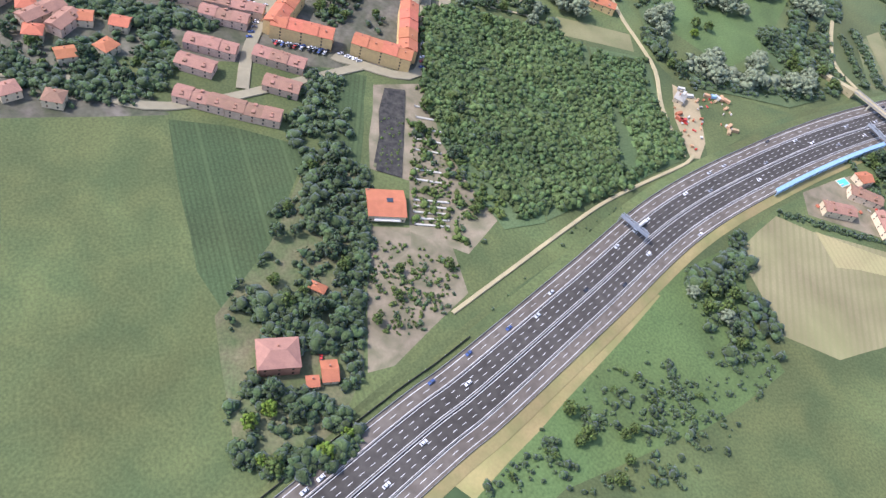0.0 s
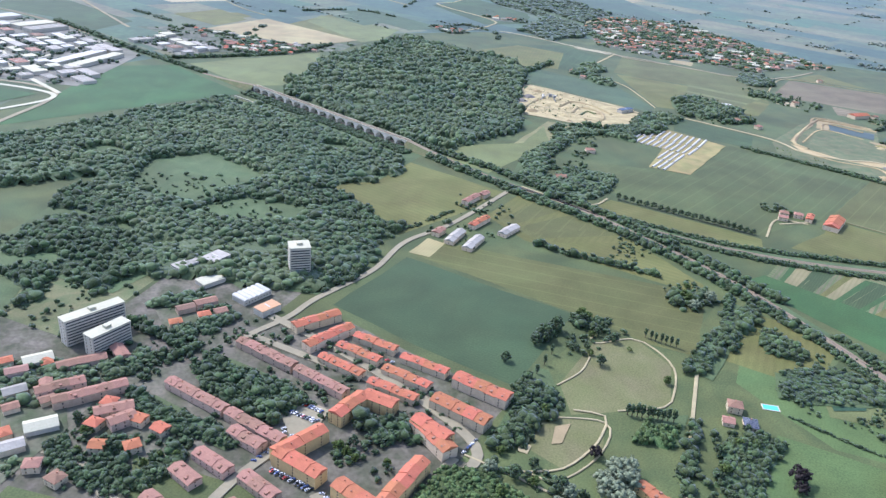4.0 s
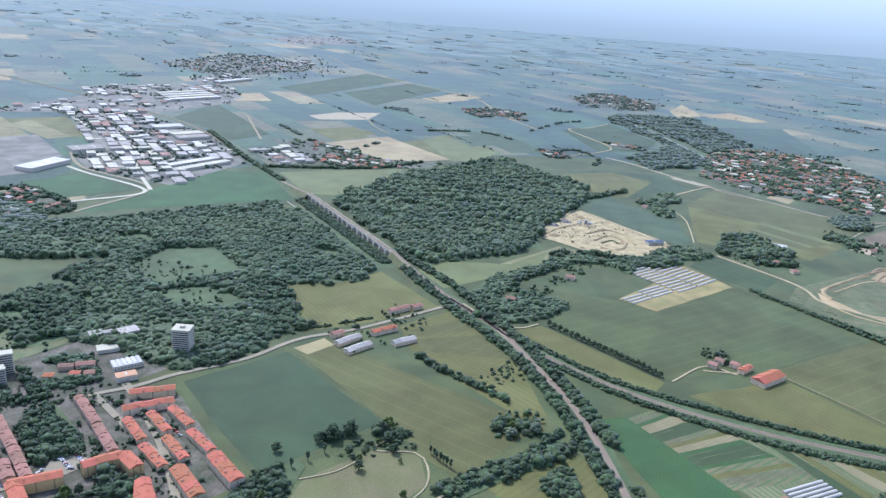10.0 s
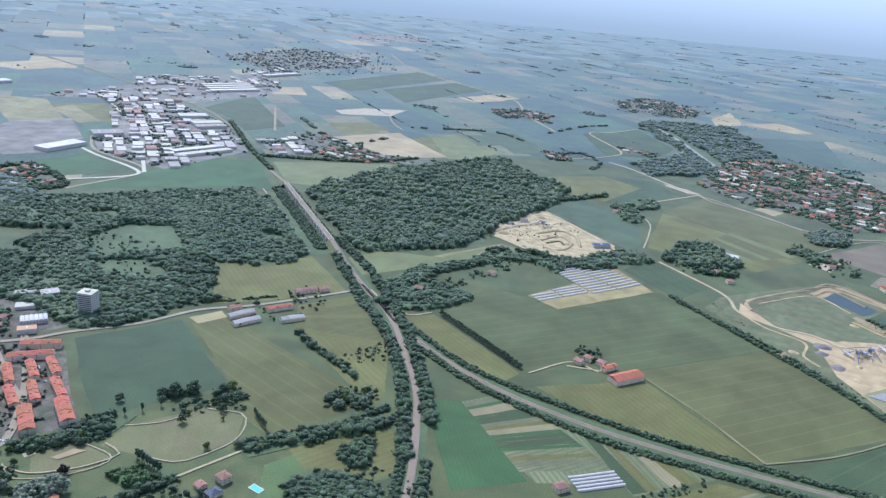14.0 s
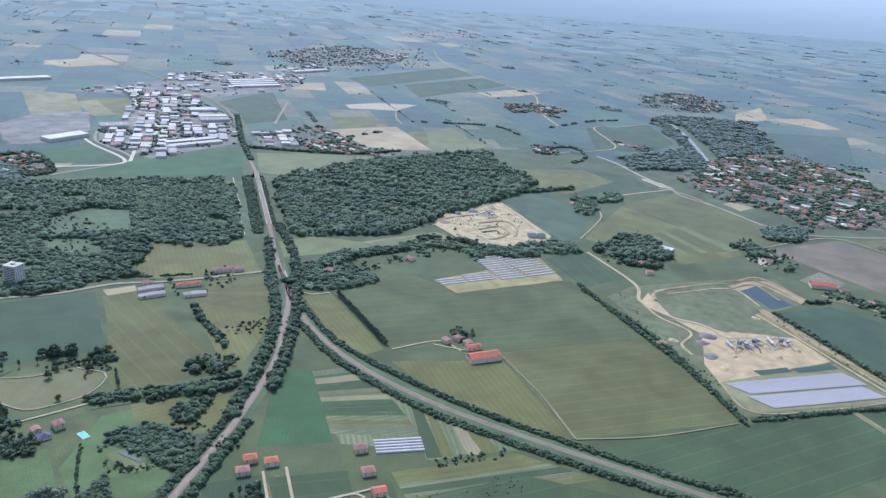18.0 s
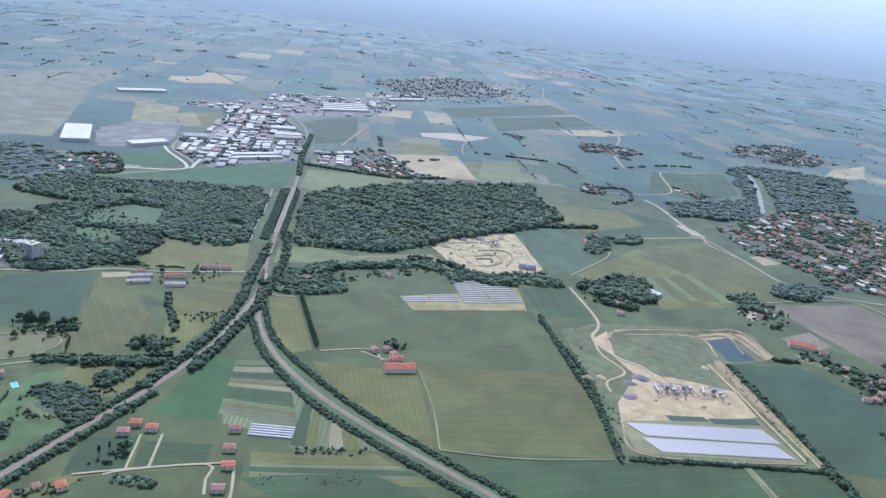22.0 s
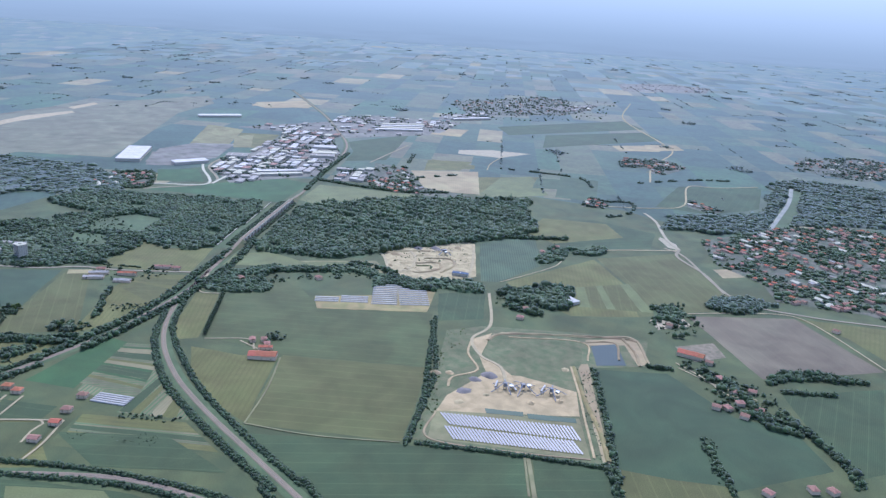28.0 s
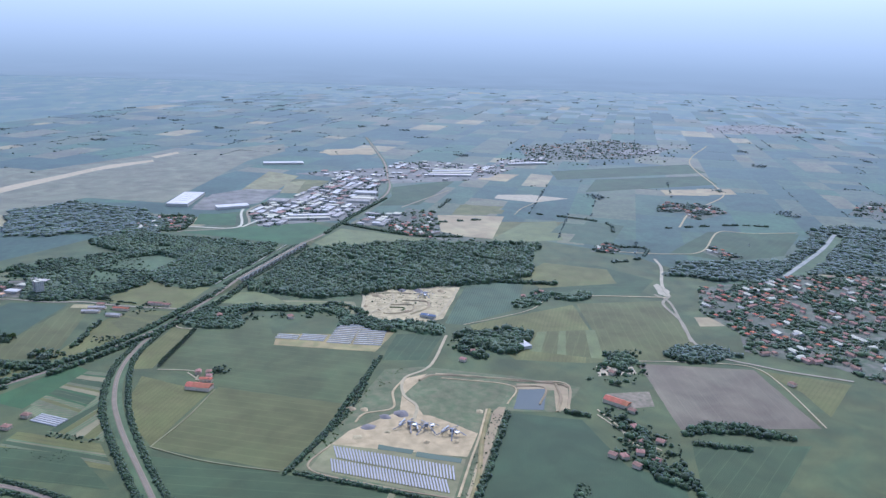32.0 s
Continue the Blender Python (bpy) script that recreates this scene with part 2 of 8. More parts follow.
GRAVEL = mat("gravel", (0.412, 0.35, 0.224), (0.314, 0.275, 0.172), big=0.06)
GRAVELP = mat("pale_gravel", (0.392, 0.33, 0.185), (0.304, 0.26, 0.15), big=0.06)
ASPHALT = mat("grey_asphalt", (0.284, 0.25, 0.163), (0.225, 0.2, 0.133), big=0.03, fine=0.3)
ASPHDARK = mat("dark_draining_asphalt", (0.062, 0.056, 0.048), (0.08, 0.072, 0.062), big=0.02, fine=0.2)
ASPHBROWN = mat("worn_brown_asphalt", (0.125, 0.106, 0.085), (0.155, 0.132, 0.106), big=0.02, fine=0.2)
ESTATE = mat("grey_yard_paving", (0.21, 0.2, 0.16), (0.115, 0.125, 0.08), big=0.02, fine=0.1, sheen=0.12)
CONCRETE = mat("pale_concrete", (0.49, 0.465, 0.335), (0.412, 0.395, 0.288), big=0.02)
WATERPALE = mat("pale_river_gravel", (0.3, 0.3, 0.25), (0.22, 0.24, 0.2), big=0.03)
PAINT = mat("white_road_paint", (0.62, 0.61, 0.58), (0.52, 0.51, 0.49), big=0.2)
BALLAST = mat("brown_ballast", (0.25, 0.2, 0.137), (0.205, 0.165, 0.113), big=0.05)
PALEBED = mat("pale_ballast", (0.225, 0.185, 0.12), (0.185, 0.153, 0.1), big=0.05)
STEEL = mat("galvanised_steel", (0.42, 0.44, 0.45), (0.34, 0.36, 0.37), rough=0.45, metal=0.6, spec=0.5)
RAILGREY = mat("weathered_guard_rail", (0.3, 0.29, 0.27), (0.24, 0.235, 0.22), big=0.1, rough=0.6)
RUSTSTEEL = mat("worn_rail_steel", (0.22, 0.17, 0.14), (0.3, 0.26, 0.24), rough=0.45, metal=0.5)
BLUEWALL = mat("light_blue_panel", (0.29, 0.45, 0.6), (0.33, 0.49, 0.64), big=0.1, rough=0.5)
BRICK = mat("viaduct_masonry", (0.7, 0.63, 0.51), (0.6, 0.54, 0.43), big=0.15, bump=0.05)
ROOFRED = mat("bright_red_tile", (0.46, 0.165, 0.088), (0.36, 0.13, 0.072), big=0.2, fine=1.5, rows=0.35, rowamt=0.4, objrand=0.12)
ROOFOLD = mat("faded_rose_tile", (0.33, 0.185, 0.128), (0.255, 0.145, 0.105), big=0.2, fine=1.5, rows=0.35, rowamt=0.4, objrand=0.18)
ROOFGREY = mat("grey_sheet_roof", (0.38, 0.355, 0.3), (0.27, 0.255, 0.215), big=0.1, rows=1.0, rowamt=0.3, objrand=0.2)
ROOFORANGE = mat("orange_render", (0.5, 0.3, 0.17), (0.45, 0.27, 0.15), big=0.1)
ROOFSOLAR = mat("dark_solar_roof", (0.05, 0.06, 0.09), (0.07, 0.08, 0.11), big=0.3, rough=0.25, rows=1.0, rowc=(0.3, 0.3, 0.32), rowamt=0.4)
WHITEROOF = mat("white_sheet_roof", (0.54, 0.52, 0.46), (0.44, 0.43, 0.39), big=0.05, rows=2.0, rowamt=0.12, objrand=0.1)
CREAM = mat("cream_render", (0.62, 0.5, 0.34), (0.55, 0.45, 0.31), big=0.3, objrand=0.15)
ROSE = mat("rose_render", (0.55, 0.4, 0.3), (0.48, 0.35, 0.265), big=0.3, objrand=0.15)
YELLOW = mat("yellow_render", (0.62, 0.44, 0.2), (0.57, 0.4, 0.19), big=0.3)
BRICKWALL = mat("red_brick_wall", (0.4, 0.2, 0.13), (0.34, 0.17, 0.11), big=0.3, fine=4)
WHITEWALL = mat("white_render", (0.56, 0.51, 0.41), (0.49, 0.455, 0.37), big=0.2, objrand=0.1)
GLASS = mat("dark_window_glass", (0.03, 0.04, 0.05), (0.05, 0.06, 0.07), big=1.0, rough=0.12, spec=0.8)
SHUTTER = mat("brown_shutter", (0.2, 0.12, 0.07), (0.16, 0.1, 0.06), big=1.0)
BARK = mat("bark", (0.13, 0.095, 0.065), (0.09, 0.07, 0.05), big=1.0, fine=6, bump=0.03)
LEAF = mat("green_foliage", (0.08, 0.127, 0.03), (0.115, 0.165, 0.04), big=0.05, fine=1.2, rough=0.7, bump=0.8, island=0.35, sheen=0.05, spec=0.06)
LEAFDARK = mat("dark_foliage", (0.05, 0.084, 0.028), (0.077, 0.117, 0.038), big=0.02, fine=1.0, rough=0.7, bump=0.7, island=0.4, sheen=0.18, spec=0.06)
# woods farther off: dark foliage paled, the lift of haze put into its colour
LEAFWOOD = mat("woodland_foliage", (0.066, 0.106, 0.041), (0.108, 0.152, 0.056), big=0.009, fine=0.5, rough=0.7, bump=0.3, island=0.3, sheen=0.18, spec=0.06)
LEAFGREY = mat("grey_green_foliage", (0.19, 0.235, 0.13), (0.155, 0.195, 0.104), big=0.05, fine=1.2, rough=0.7, bump=0.3, island=0.22, sheen=0.04, spec=0.06)
LEAFPLANT = mat("plantation_foliage", (0.072, 0.12, 0.038), (0.108, 0.164, 0.05), big=0.03, fine=1.2, rough=0.7, bump=0.6, island=0.34, sheen=0.06, spec=0.06)
# distant foliage: more bluish sheen than near leaves, standing in for haze
LEAFFAR = mat("hazed_far_foliage", (0.072, 0.108, 0.046), (0.1, 0.138, 0.06), big=0.01, fine=0.5, rough=0.7, island=0.3, sheen=0.28, spec=0.06)
# distant hedge foliage: haze put into a paler colour and strong bluish sheen
LEAFHAZE = mat("haze_paled_hedge_foliage", (0.12, 0.16, 0.095), (0.15, 0.19, 0.115), big=0.01, fine=0.5, rough=0.7, island=0.3, sheen=0.4, spec=0.06)
LEAFLIME = mat("lime_foliage", (0.16, 0.22, 0.035), (0.13, 0.2, 0.04), big=0.05, fine=1.2, rough=0.7, bump=1.2, island=0.3, spec=0.06)
LEAFPURPLE = mat("purple_foliage", (0.036, 0.032, 0.032), (0.048, 0.038, 0.036), big=0.05, fine=1.2, rough=0.7, bump=1.2, island=0.3, spec=0.06)
PANEL = mat("solar_panel", (0.33, 0.315, 0.28), (0.27, 0.26, 0.235), big=0.05, rough=0.5, spec=0.5, rows=1.0, rowc=(0.44, 0.44, 0.42), rowamt=0.25)
POND = mat("pond_water", (0.03, 0.055, 0.05), (0.04, 0.065, 0.055), big=0.02, rough=0.35, spec=0.15)
POOL = mat("pool_water", (0.12, 0.5, 0.62), (0.1, 0.45, 0.6), big=0.1, rough=0.1)
NETTING = mat("black_ground_cloth", (0.03, 0.029, 0.028), (0.075, 0.07, 0.058), big=0.2)
FLEECE = mat("white_tunnel_film", (0.5, 0.47, 0.39), (0.42, 0.395, 0.33), big=0.1, rough=0.35)
TYRE = mat("black_rubber", (0.02, 0.02, 0.02), (0.03, 0.03, 0.03), big=2.0)
CARS = [mat("car_paint_" + k, c, c, big=1.0, rough=0.25, spec=0.6) for k, c in (("white", (0.75, 0.75, 0.75)), ("grey", (0.25, 0.26, 0.28)), ("black", (0.03, 0.03, 0.035)), ("red", (0.45, 0.04, 0.03)), ("blue", (0.06, 0.1, 0.25)), ("silver", (0.5, 0.51, 0.52)))]


def patchwork(name):
    """The far plain: a quilt of fields in many greens with tan ones between, and dark specks of trees."""
    m = bpy.data.materials.new(name)
    m.use_nodes = True
    n, l = m.node_tree.nodes, m.node_tree.links
    bsdf = n["Principled BSDF"]
    co = n.new("ShaderNodeTexCoord")
    mp = n.new("ShaderNodeMapping")
    mp.inputs["Rotation"].default_value, mp.inputs["Scale"].default_value = (0, 0, radians(-12)), (1.0, 1.9, 1.0)
    l.new(co.outputs["Object"], mp.inputs["Vector"])
    v = n.new("ShaderNodeTexVoronoi")
    v.feature, v.distance = "F1", "CHEBYCHEV"
    v.inputs["Scale"].default_value, v.inputs["Randomness"].default_value = 0.0036, 0.75
    l.new(mp.outputs[0], v.inputs["Vector"])
    sep = n.new("ShaderNodeSeparateColor")
    l.new(v.outputs["Color"], sep.inputs[0])
    r = n.new("ShaderNodeValToRGB")
    r.color_ramp.interpolation = "CONSTANT"
    cols = ((0.0, (0.064, 0.103, 0.038)), (0.16, (0.046, 0.083, 0.036)), (0.32, (0.09, 0.114, 0.04)), (0.46, (0.055, 0.098, 0.04)), (0.6, (0.106, 0.124, 0.044)), (0.72, (0.038, 0.071, 0.032)), (0.84, (0.07, 0.108, 0.038)), (0.94, (0.15, 0.14, 0.07)))
    while len(r.color_ramp.elements) < len(cols):
        r.color_ramp.elements.new(0.5)
    for e, (p, c) in zip(r.color_ramp.elements, cols):
        e.position, e.color = p, (*c, 1)
    l.new(sep.outputs[0], r.inputs["Fac"])
    t = n.new("ShaderNodeTexNoise")
    t.inputs["Scale"].default_value, t.inputs["Detail"].default_value = 0.009, 6
    l.new(co.outputs["Object"], t.inputs["Vector"])
    mr = n.new("ShaderNodeMapRange")
    mr.inputs["From Min"].default_value, mr.inputs["From Max"].default_value = 0.58, 0.66
    l.new(t.outputs["Fac"], mr.inputs["Value"])
    x = n.new("ShaderNodeMix")
    x.data_type = "RGBA"
    l.new(mr.outputs["Result"], x.inputs["Factor"])
    l.new(r.outputs["Color"], x.inputs[6])
    x.inputs[7].default_value = (0.045, 0.07, 0.045, 1)
    l.new(x.outputs[2], bsdf.inputs["Base Color"])
    bsdf.inputs["Roughness"].default_value, bsdf.inputs["Specular IOR Level"].default_value = 0.8, 0.15
    # strong bluish sheen painted over the plain in place of distance haze
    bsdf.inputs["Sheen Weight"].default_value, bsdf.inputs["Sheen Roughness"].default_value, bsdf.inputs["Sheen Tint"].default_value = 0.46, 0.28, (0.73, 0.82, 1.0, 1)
    return m


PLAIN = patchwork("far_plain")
# far crops carry extra bluish sheen that stands in for haze
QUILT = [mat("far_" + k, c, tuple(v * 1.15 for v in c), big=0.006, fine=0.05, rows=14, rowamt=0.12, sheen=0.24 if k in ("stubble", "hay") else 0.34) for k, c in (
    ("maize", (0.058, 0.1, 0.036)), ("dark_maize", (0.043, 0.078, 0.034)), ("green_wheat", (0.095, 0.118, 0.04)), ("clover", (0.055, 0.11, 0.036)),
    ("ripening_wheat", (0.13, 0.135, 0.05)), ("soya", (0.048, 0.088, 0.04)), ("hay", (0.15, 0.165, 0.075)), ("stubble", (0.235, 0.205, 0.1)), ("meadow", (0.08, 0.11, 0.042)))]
VILLAGEG = mat("lanes_and_gardens", (0.15, 0.155, 0.095), (0.07, 0.1, 0.042), big=0.04, fine=0.2, sheen=0.2)
AIRGRASS = mat("dry_airfield_grass", (0.19, 0.185, 0.105), (0.14, 0.155, 0.075), big=0.012, sheen=0.2)
ROADWORK = mat("fresh_pale_earth", (0.38, 0.34, 0.23), (0.29, 0.265, 0.175), big=0.05)
ROOFBROWN = mat("brown_tile", (0.3, 0.185, 0.135), (0.24, 0.15, 0.11), big=0.2, fine=1.5, rows=0.35, rowamt=0.4, objrand=0.2)


# ---- mesh helpers ----
def mesh_from(name, verts, faces, *materials, which=None, smooth=False):
    me = bpy.data.meshes.new(name)
    me.from_pydata([tuple(map(float, v)) for v in verts], [], faces)
    for m in materials:
        me.materials.append(m)
    if which is not None:
        me.polygons.foreach_set("material_index", which)
    if smooth:
        me.polygons.foreach_set("use_smooth", [True] * len(me.polygons))
    me.update()
    return me


def tri_mesh(name, v, f, material):
    """A mesh of triangles from arrays."""
    me = bpy.data.meshes.new(name)
    v, f = np.asarray(v, np.float32), np.asarray(f, np.int32)
    me.vertices.add(len(v))
    me.vertices.foreach_set("co", v.ravel())
    me.loops.add(f.size)
    me.loops.foreach_set("vertex_index", f.ravel())
    me.polygons.add(len(f))
    me.polygons.foreach_set("loop_start", np.arange(0, f.size, 3, dtype=np.int32))
    me.materials.append(material)
    me.update(calc_edges=True)
    return me


def part(name, me, parent, label="", m=None):
    ob = new(name, me)
    ob.parent = parent
    if m is not None:
        ob.matrix_basis = m
    return tagged(ob, label)


class Geo:
    """Gathers boxes, prisms and tubes into one mesh."""

    def __init__(self):
        self.v, self.f = [], []

    def add(self, vs, fs):
        k = len(self.v)
        self.v += [tuple(p) for p in vs]
        self.f += [tuple(i + k for i in q) for q in fs]
        return self

    def box(self, x0, x1, y0, y1, z0, z1, m=None):
        p = [Vector((x, y, z)) for z in (z0, z1) for x, y in ((x0, y0), (x1, y0), (x1, y1), (x0, y1))]
        if m is not None:
            p = [m @ q for q in p]
        return self.add(p, [(3, 2, 1, 0), (4, 5, 6, 7), (0, 1, 5, 4), (1, 2, 6, 5), (2, 3, 7, 6), (3, 0, 4, 7)])

    def beam(self, a, b, w, h=None):
        a, b = Vector(a), Vector(b)
        d = b - a
        m = Matrix.Translation(a) @ d.to_track_quat("X", "Z").to_matrix().to_4x4()
        h = h or w
        return self.box(0, d.length, -w / 2, w / 2, -h / 2, h / 2, m)

    def tube(self, a, b, r0, r1, k=8):
        a, b = Vector(a), Vector(b)
        q = (b - a).to_track_quat("Z", "Y")
        ring = [[c + q @ Vector((r * math.cos(math.tau * i / k), r * math.sin(math.tau * i / k), 0)) for i in range(k)] for c, r in ((a, r0), (b, r1))]
        fs = [(i, (i + 1) % k, k + (i + 1) % k, k + i) for i in range(k)] + [tuple(range(k))[::-1], tuple(range(k, 2 * k))]
        return self.add(ring[0] + ring[1], fs)

    def mesh(self, name, material):
        return mesh_from(name, self.v, self.f, material)


def smooth_line(pts, step=8.0):
    """Points along a smooth curve through pts."""
    p = [Vector((*q, 0)) for q in pts]
    p = [p[0] * 2 - p[1]] + p + [p[-1] * 2 - p[-2]]
    out = []
    for i in range(1, len(p) - 2):
        k = max(2, int((p[i + 1] - p[i]).length / step))
        for j in range(k):
            t = j / k
            out.append(0.5 * ((2 * p[i]) + (p[i + 1] - p[i - 1]) * t + (2 * p[i - 1] - 5 * p[i] + 4 * p[i + 1] - p[i + 2]) * t * t + (3 * p[i] - p[i - 1] - 3 * p[i + 1] + p[i + 2]) * t ** 3))
    return out + [p[-2]]


def along(line):
    """Points, tangents and running length of a line."""
    run, s = [], 0.0
    for i, q in enumerate(line):
        a, b = line[max(0, i - 1)], line[min(len(line) - 1, i + 1)]
        if i:
            s += (q - line[i - 1]).length
        run.append((q, (b - a).normalized(), s))
    return run


def strip(line, o0, o1, z0, z1=None):
    """A ribbon between two offsets to the right of a line."""
    v, f = [], []
    z1 = z0 if z1 is None else z1
    for i, (q, d, s) in enumerate(along(line)):
        nrm = Vector((d.y, -d.x, 0))
        v += [q + nrm * o0 + Vector((0, 0, z0)), q + nrm * o1 + Vector((0, 0, z1))]
        if i:
            f.append((2 * i - 2, 2 * i - 1, 2 * i + 1, 2 * i))
    return v, f


def wall_strip(line, o, width, z0, z1):
    g = Geo()
    v = []
    rows = along(line)
    for q, d, s in rows:
        nrm = Vector((d.y, -d.x, 0))
        for oo, z in ((o - width / 2, z0), (o + width / 2, z0), (o + width / 2, z1), (o - width / 2, z1)):
            v.append(q + nrm * oo + Vector((0, 0, z)))
    f = []
    for i in range(len(rows) - 1):
        for k in range(4):
            f.append((4 * i + k, 4 * i + (k + 1) % 4, 4 * i + 4 + (k + 1) % 4, 4 * i + 4 + k))
    n = len(v)
    f += [(3, 2, 1, 0), (n - 4, n - 3, n - 2, n - 1)]
    return g.add(v, f)


def at_length(rows, s):
    for (a, d, s0), (b, _, s1) in zip(rows, rows[1:]):
        if s0 <= s <= s1:
            return a.lerp(b, (s - s0) / max(1e-6, s1 - s0)), d
    return rows[-1][0], rows[-1][1]


def inside(x, y, pts):
    hit = False
    for (x0, y0), (x1, y1) in zip(pts, pts[1:] + pts[:1]):
        if (y0 > y) != (y1 > y) and x < (x1 - x0) * (y - y0) / (y1 - y0) + x0:
            hit = not hit
    return hit


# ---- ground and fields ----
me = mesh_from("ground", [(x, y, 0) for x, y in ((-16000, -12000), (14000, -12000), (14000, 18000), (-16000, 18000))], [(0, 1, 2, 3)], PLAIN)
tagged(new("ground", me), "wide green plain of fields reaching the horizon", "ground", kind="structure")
LAYER = [0.02]


def field(name, label, material, turn, *pts):
    LAYER[0] += 0.0025
    c = Vector((sum(p[0] for p in pts) / len(pts), sum(p[1] for p in pts) / len(pts), 0))
    r = Matrix.Rotation(radians(-turn), 3, "Z")
    out = []
    pts = [Vector((*p, 0)) for p in pts]
    for a, b in zip(pts, pts[1:] + pts[:1]):
        k = max(1, int((b - a).length / 25))
        side = Vector(((b - a).y, -(b - a).x, 0)).normalized()
        for j in range(k):
            q = a.lerp(b, j / k)
            out.append(q + (side * noise.noise(q * 0.02) * 2.5 if j else Vector()))
    me = mesh_from(name, [r @ (p - c) for p in out], [tuple(range(len(out)))], material)
    ob = new(name, me)
    ob.matrix_basis = Matrix.Translation((c.x, c.y, LAYER[0])) @ Matrix.Rotation(radians(turn), 4, "Z")
    return tagged(ob, label, name.replace("_", " "), kind="structure")


def strips(label, materials, n, a, b, c, d):
    """Narrow plots side by side across a patch: from the side a-b to the side d-c."""
    a, b, c, d = (Vector((*p, 0)) for p in (a, b, c, d))
    turn = math.degrees(math.atan2((b - a).y, (b - a).x))
    cuts = sorted([0.0, 1.0] + [(i + RNG.uniform(-0.35, 0.35)) / n for i in range(1, n)])
    for i, (t0, t1) in enumerate(zip(cuts, cuts[1:])):
        q = [a.lerp(d, t0), b.lerp(c, t0), b.lerp(c, t1), a.lerp(d, t1)]
        field("plot", label, materials[int(RNG.integers(0, len(materials)))], turn, *[(p.x, p.y) for p in q])


def road(name, material, width, label, *pts):
    LAYER[0] += 0.002
    line = smooth_line(pts, 10)
    v, f = strip(line, -width / 2, width / 2, 1.0 + LAYER[0] * 0.3)
    w, g = strip(line, -width / 2 - 0.4, -width / 2, LAYER[0], 1.0 + LAYER[0] * 0.3)
    u, h = strip(line, width / 2, width / 2 + 0.4, 1.0 + LAYER[0] * 0.3, LAYER[0])
    geo = Geo().add(v, f).add(w, g).add(u, h)
    return tagged(new(name, geo.mesh(name, material)), label, name.split("_")[-1], kind="structure")


def berm(label, width, tall, material, *pts):
    """A long bank of earth with a rounded crest."""
    line = smooth_line(pts, 6)
    w = width / 2
    g = Geo()
    for o0, o1, z0, z1 in ((-w, -w * 0.45, 0.0, 0.7), (-w * 0.45, 0, 0.7, 1.0), (0, w * 0.45, 1.0, 0.75), (w * 0.45, w, 0.75, 0.0)):
        g.add(*strip(line, o0, o1, z0 * tall, z1 * tall))
    me = g.mesh("earth_bank", material)
    for v in me.vertices:
        v.co.z *= 1.0 + 0.5 * noise.noise(Vector((v.co.x, v.co.y, 2)) * 0.08)
    return tagged(new("earth_bank", me), label, "bank", kind="structure")


def pale_wall(label, tall, *pts):
    line = smooth_line(pts, 10)
    return tagged(new("fence", wall_strip(line, 0.0, 1.8, 0.0, tall).mesh("fence", CONCRETE)), label, "fence", kind="structure")


# ---- trees ----
ICO = bmesh.new()
bmesh.ops.create_icosphere(ICO, subdivisions=1, radius=1.0)
ICO_V = np.array([v.co[:] for v in ICO.verts])
ICO.faces.ensure_lookup_table()
ICO_F = np.array([[v.index for v in f.verts] for f in ICO.faces])
ICO.free()


def lobes(rng, n, radius, height, size, squash=0.8):
    """A crown of n leafy clumps: arrays of points and triangles."""
    vs, fs = [], []
    for i in range(n):
        u, a = rng.random() ** 0.5, rng.random() * math.tau
        zz = rng.random()
        reach = radius * (0.35 + 0.65 * math.sin(math.pi * min(0.95, 0.2 + 0.75 * zz)))
        c = np.array([math.cos(a) * u * reach, math.sin(a) * u * reach, height * (0.3 + 0.62 * zz)])
        s = size * (0.6 + 0.7 * rng.random())
        p = ICO_V * (s * (0.5 + 0.85 * rng.random(len(ICO_V))))[:, None]
        p[:, 2] *= squash
        vs.append(p + c)
        fs.append(ICO_F + i * len(ICO_V))
    return np.concatenate(vs), np.concatenate(fs)


RNG = np.random.default_rng(7)
CLUMPS, FARCLUMPS, TINYCLUMPS = [], [], []
for k in range(14):
    rng_k = np.random.default_rng(20 + k)
    cv, cf = lobes(rng_k, 3, 0.42, 1.0, 0.36)
    sv = np.repeat(cv[rng_k.integers(0, len(cv), 26)], 3, 0) + rng_k.normal(0, 0.11, (78, 3))
    CLUMPS.append((np.concatenate([cv, sv]), np.concatenate([cf, np.arange(78).reshape(-1, 3) + len(cv)])))
    fv, ff = lobes(rng_k, 2, 0.4, 1.0, 0.46)
    sv = np.repeat(fv[rng_k.integers(0, len(fv), 6)], 3, 0) + rng_k.normal(0, 0.14, (18, 3))
    FARCLUMPS.append((np.concatenate([fv, sv]), np.concatenate([ff, np.arange(18).reshape(-1, 3) + len(fv)])))
    tv, tf = lobes(rng_k, 1, 0.2, 1.0, 0.62)
    sv = np.repeat(tv[rng_k.integers(0, len(tv), 5)], 3, 0) + rng_k.normal(0, 0.16, (15, 3))
    TINYCLUMPS.append((np.concatenate([tv, sv]), np.concatenate([tf, np.arange(15).reshape(-1, 3) + len(tv)])))


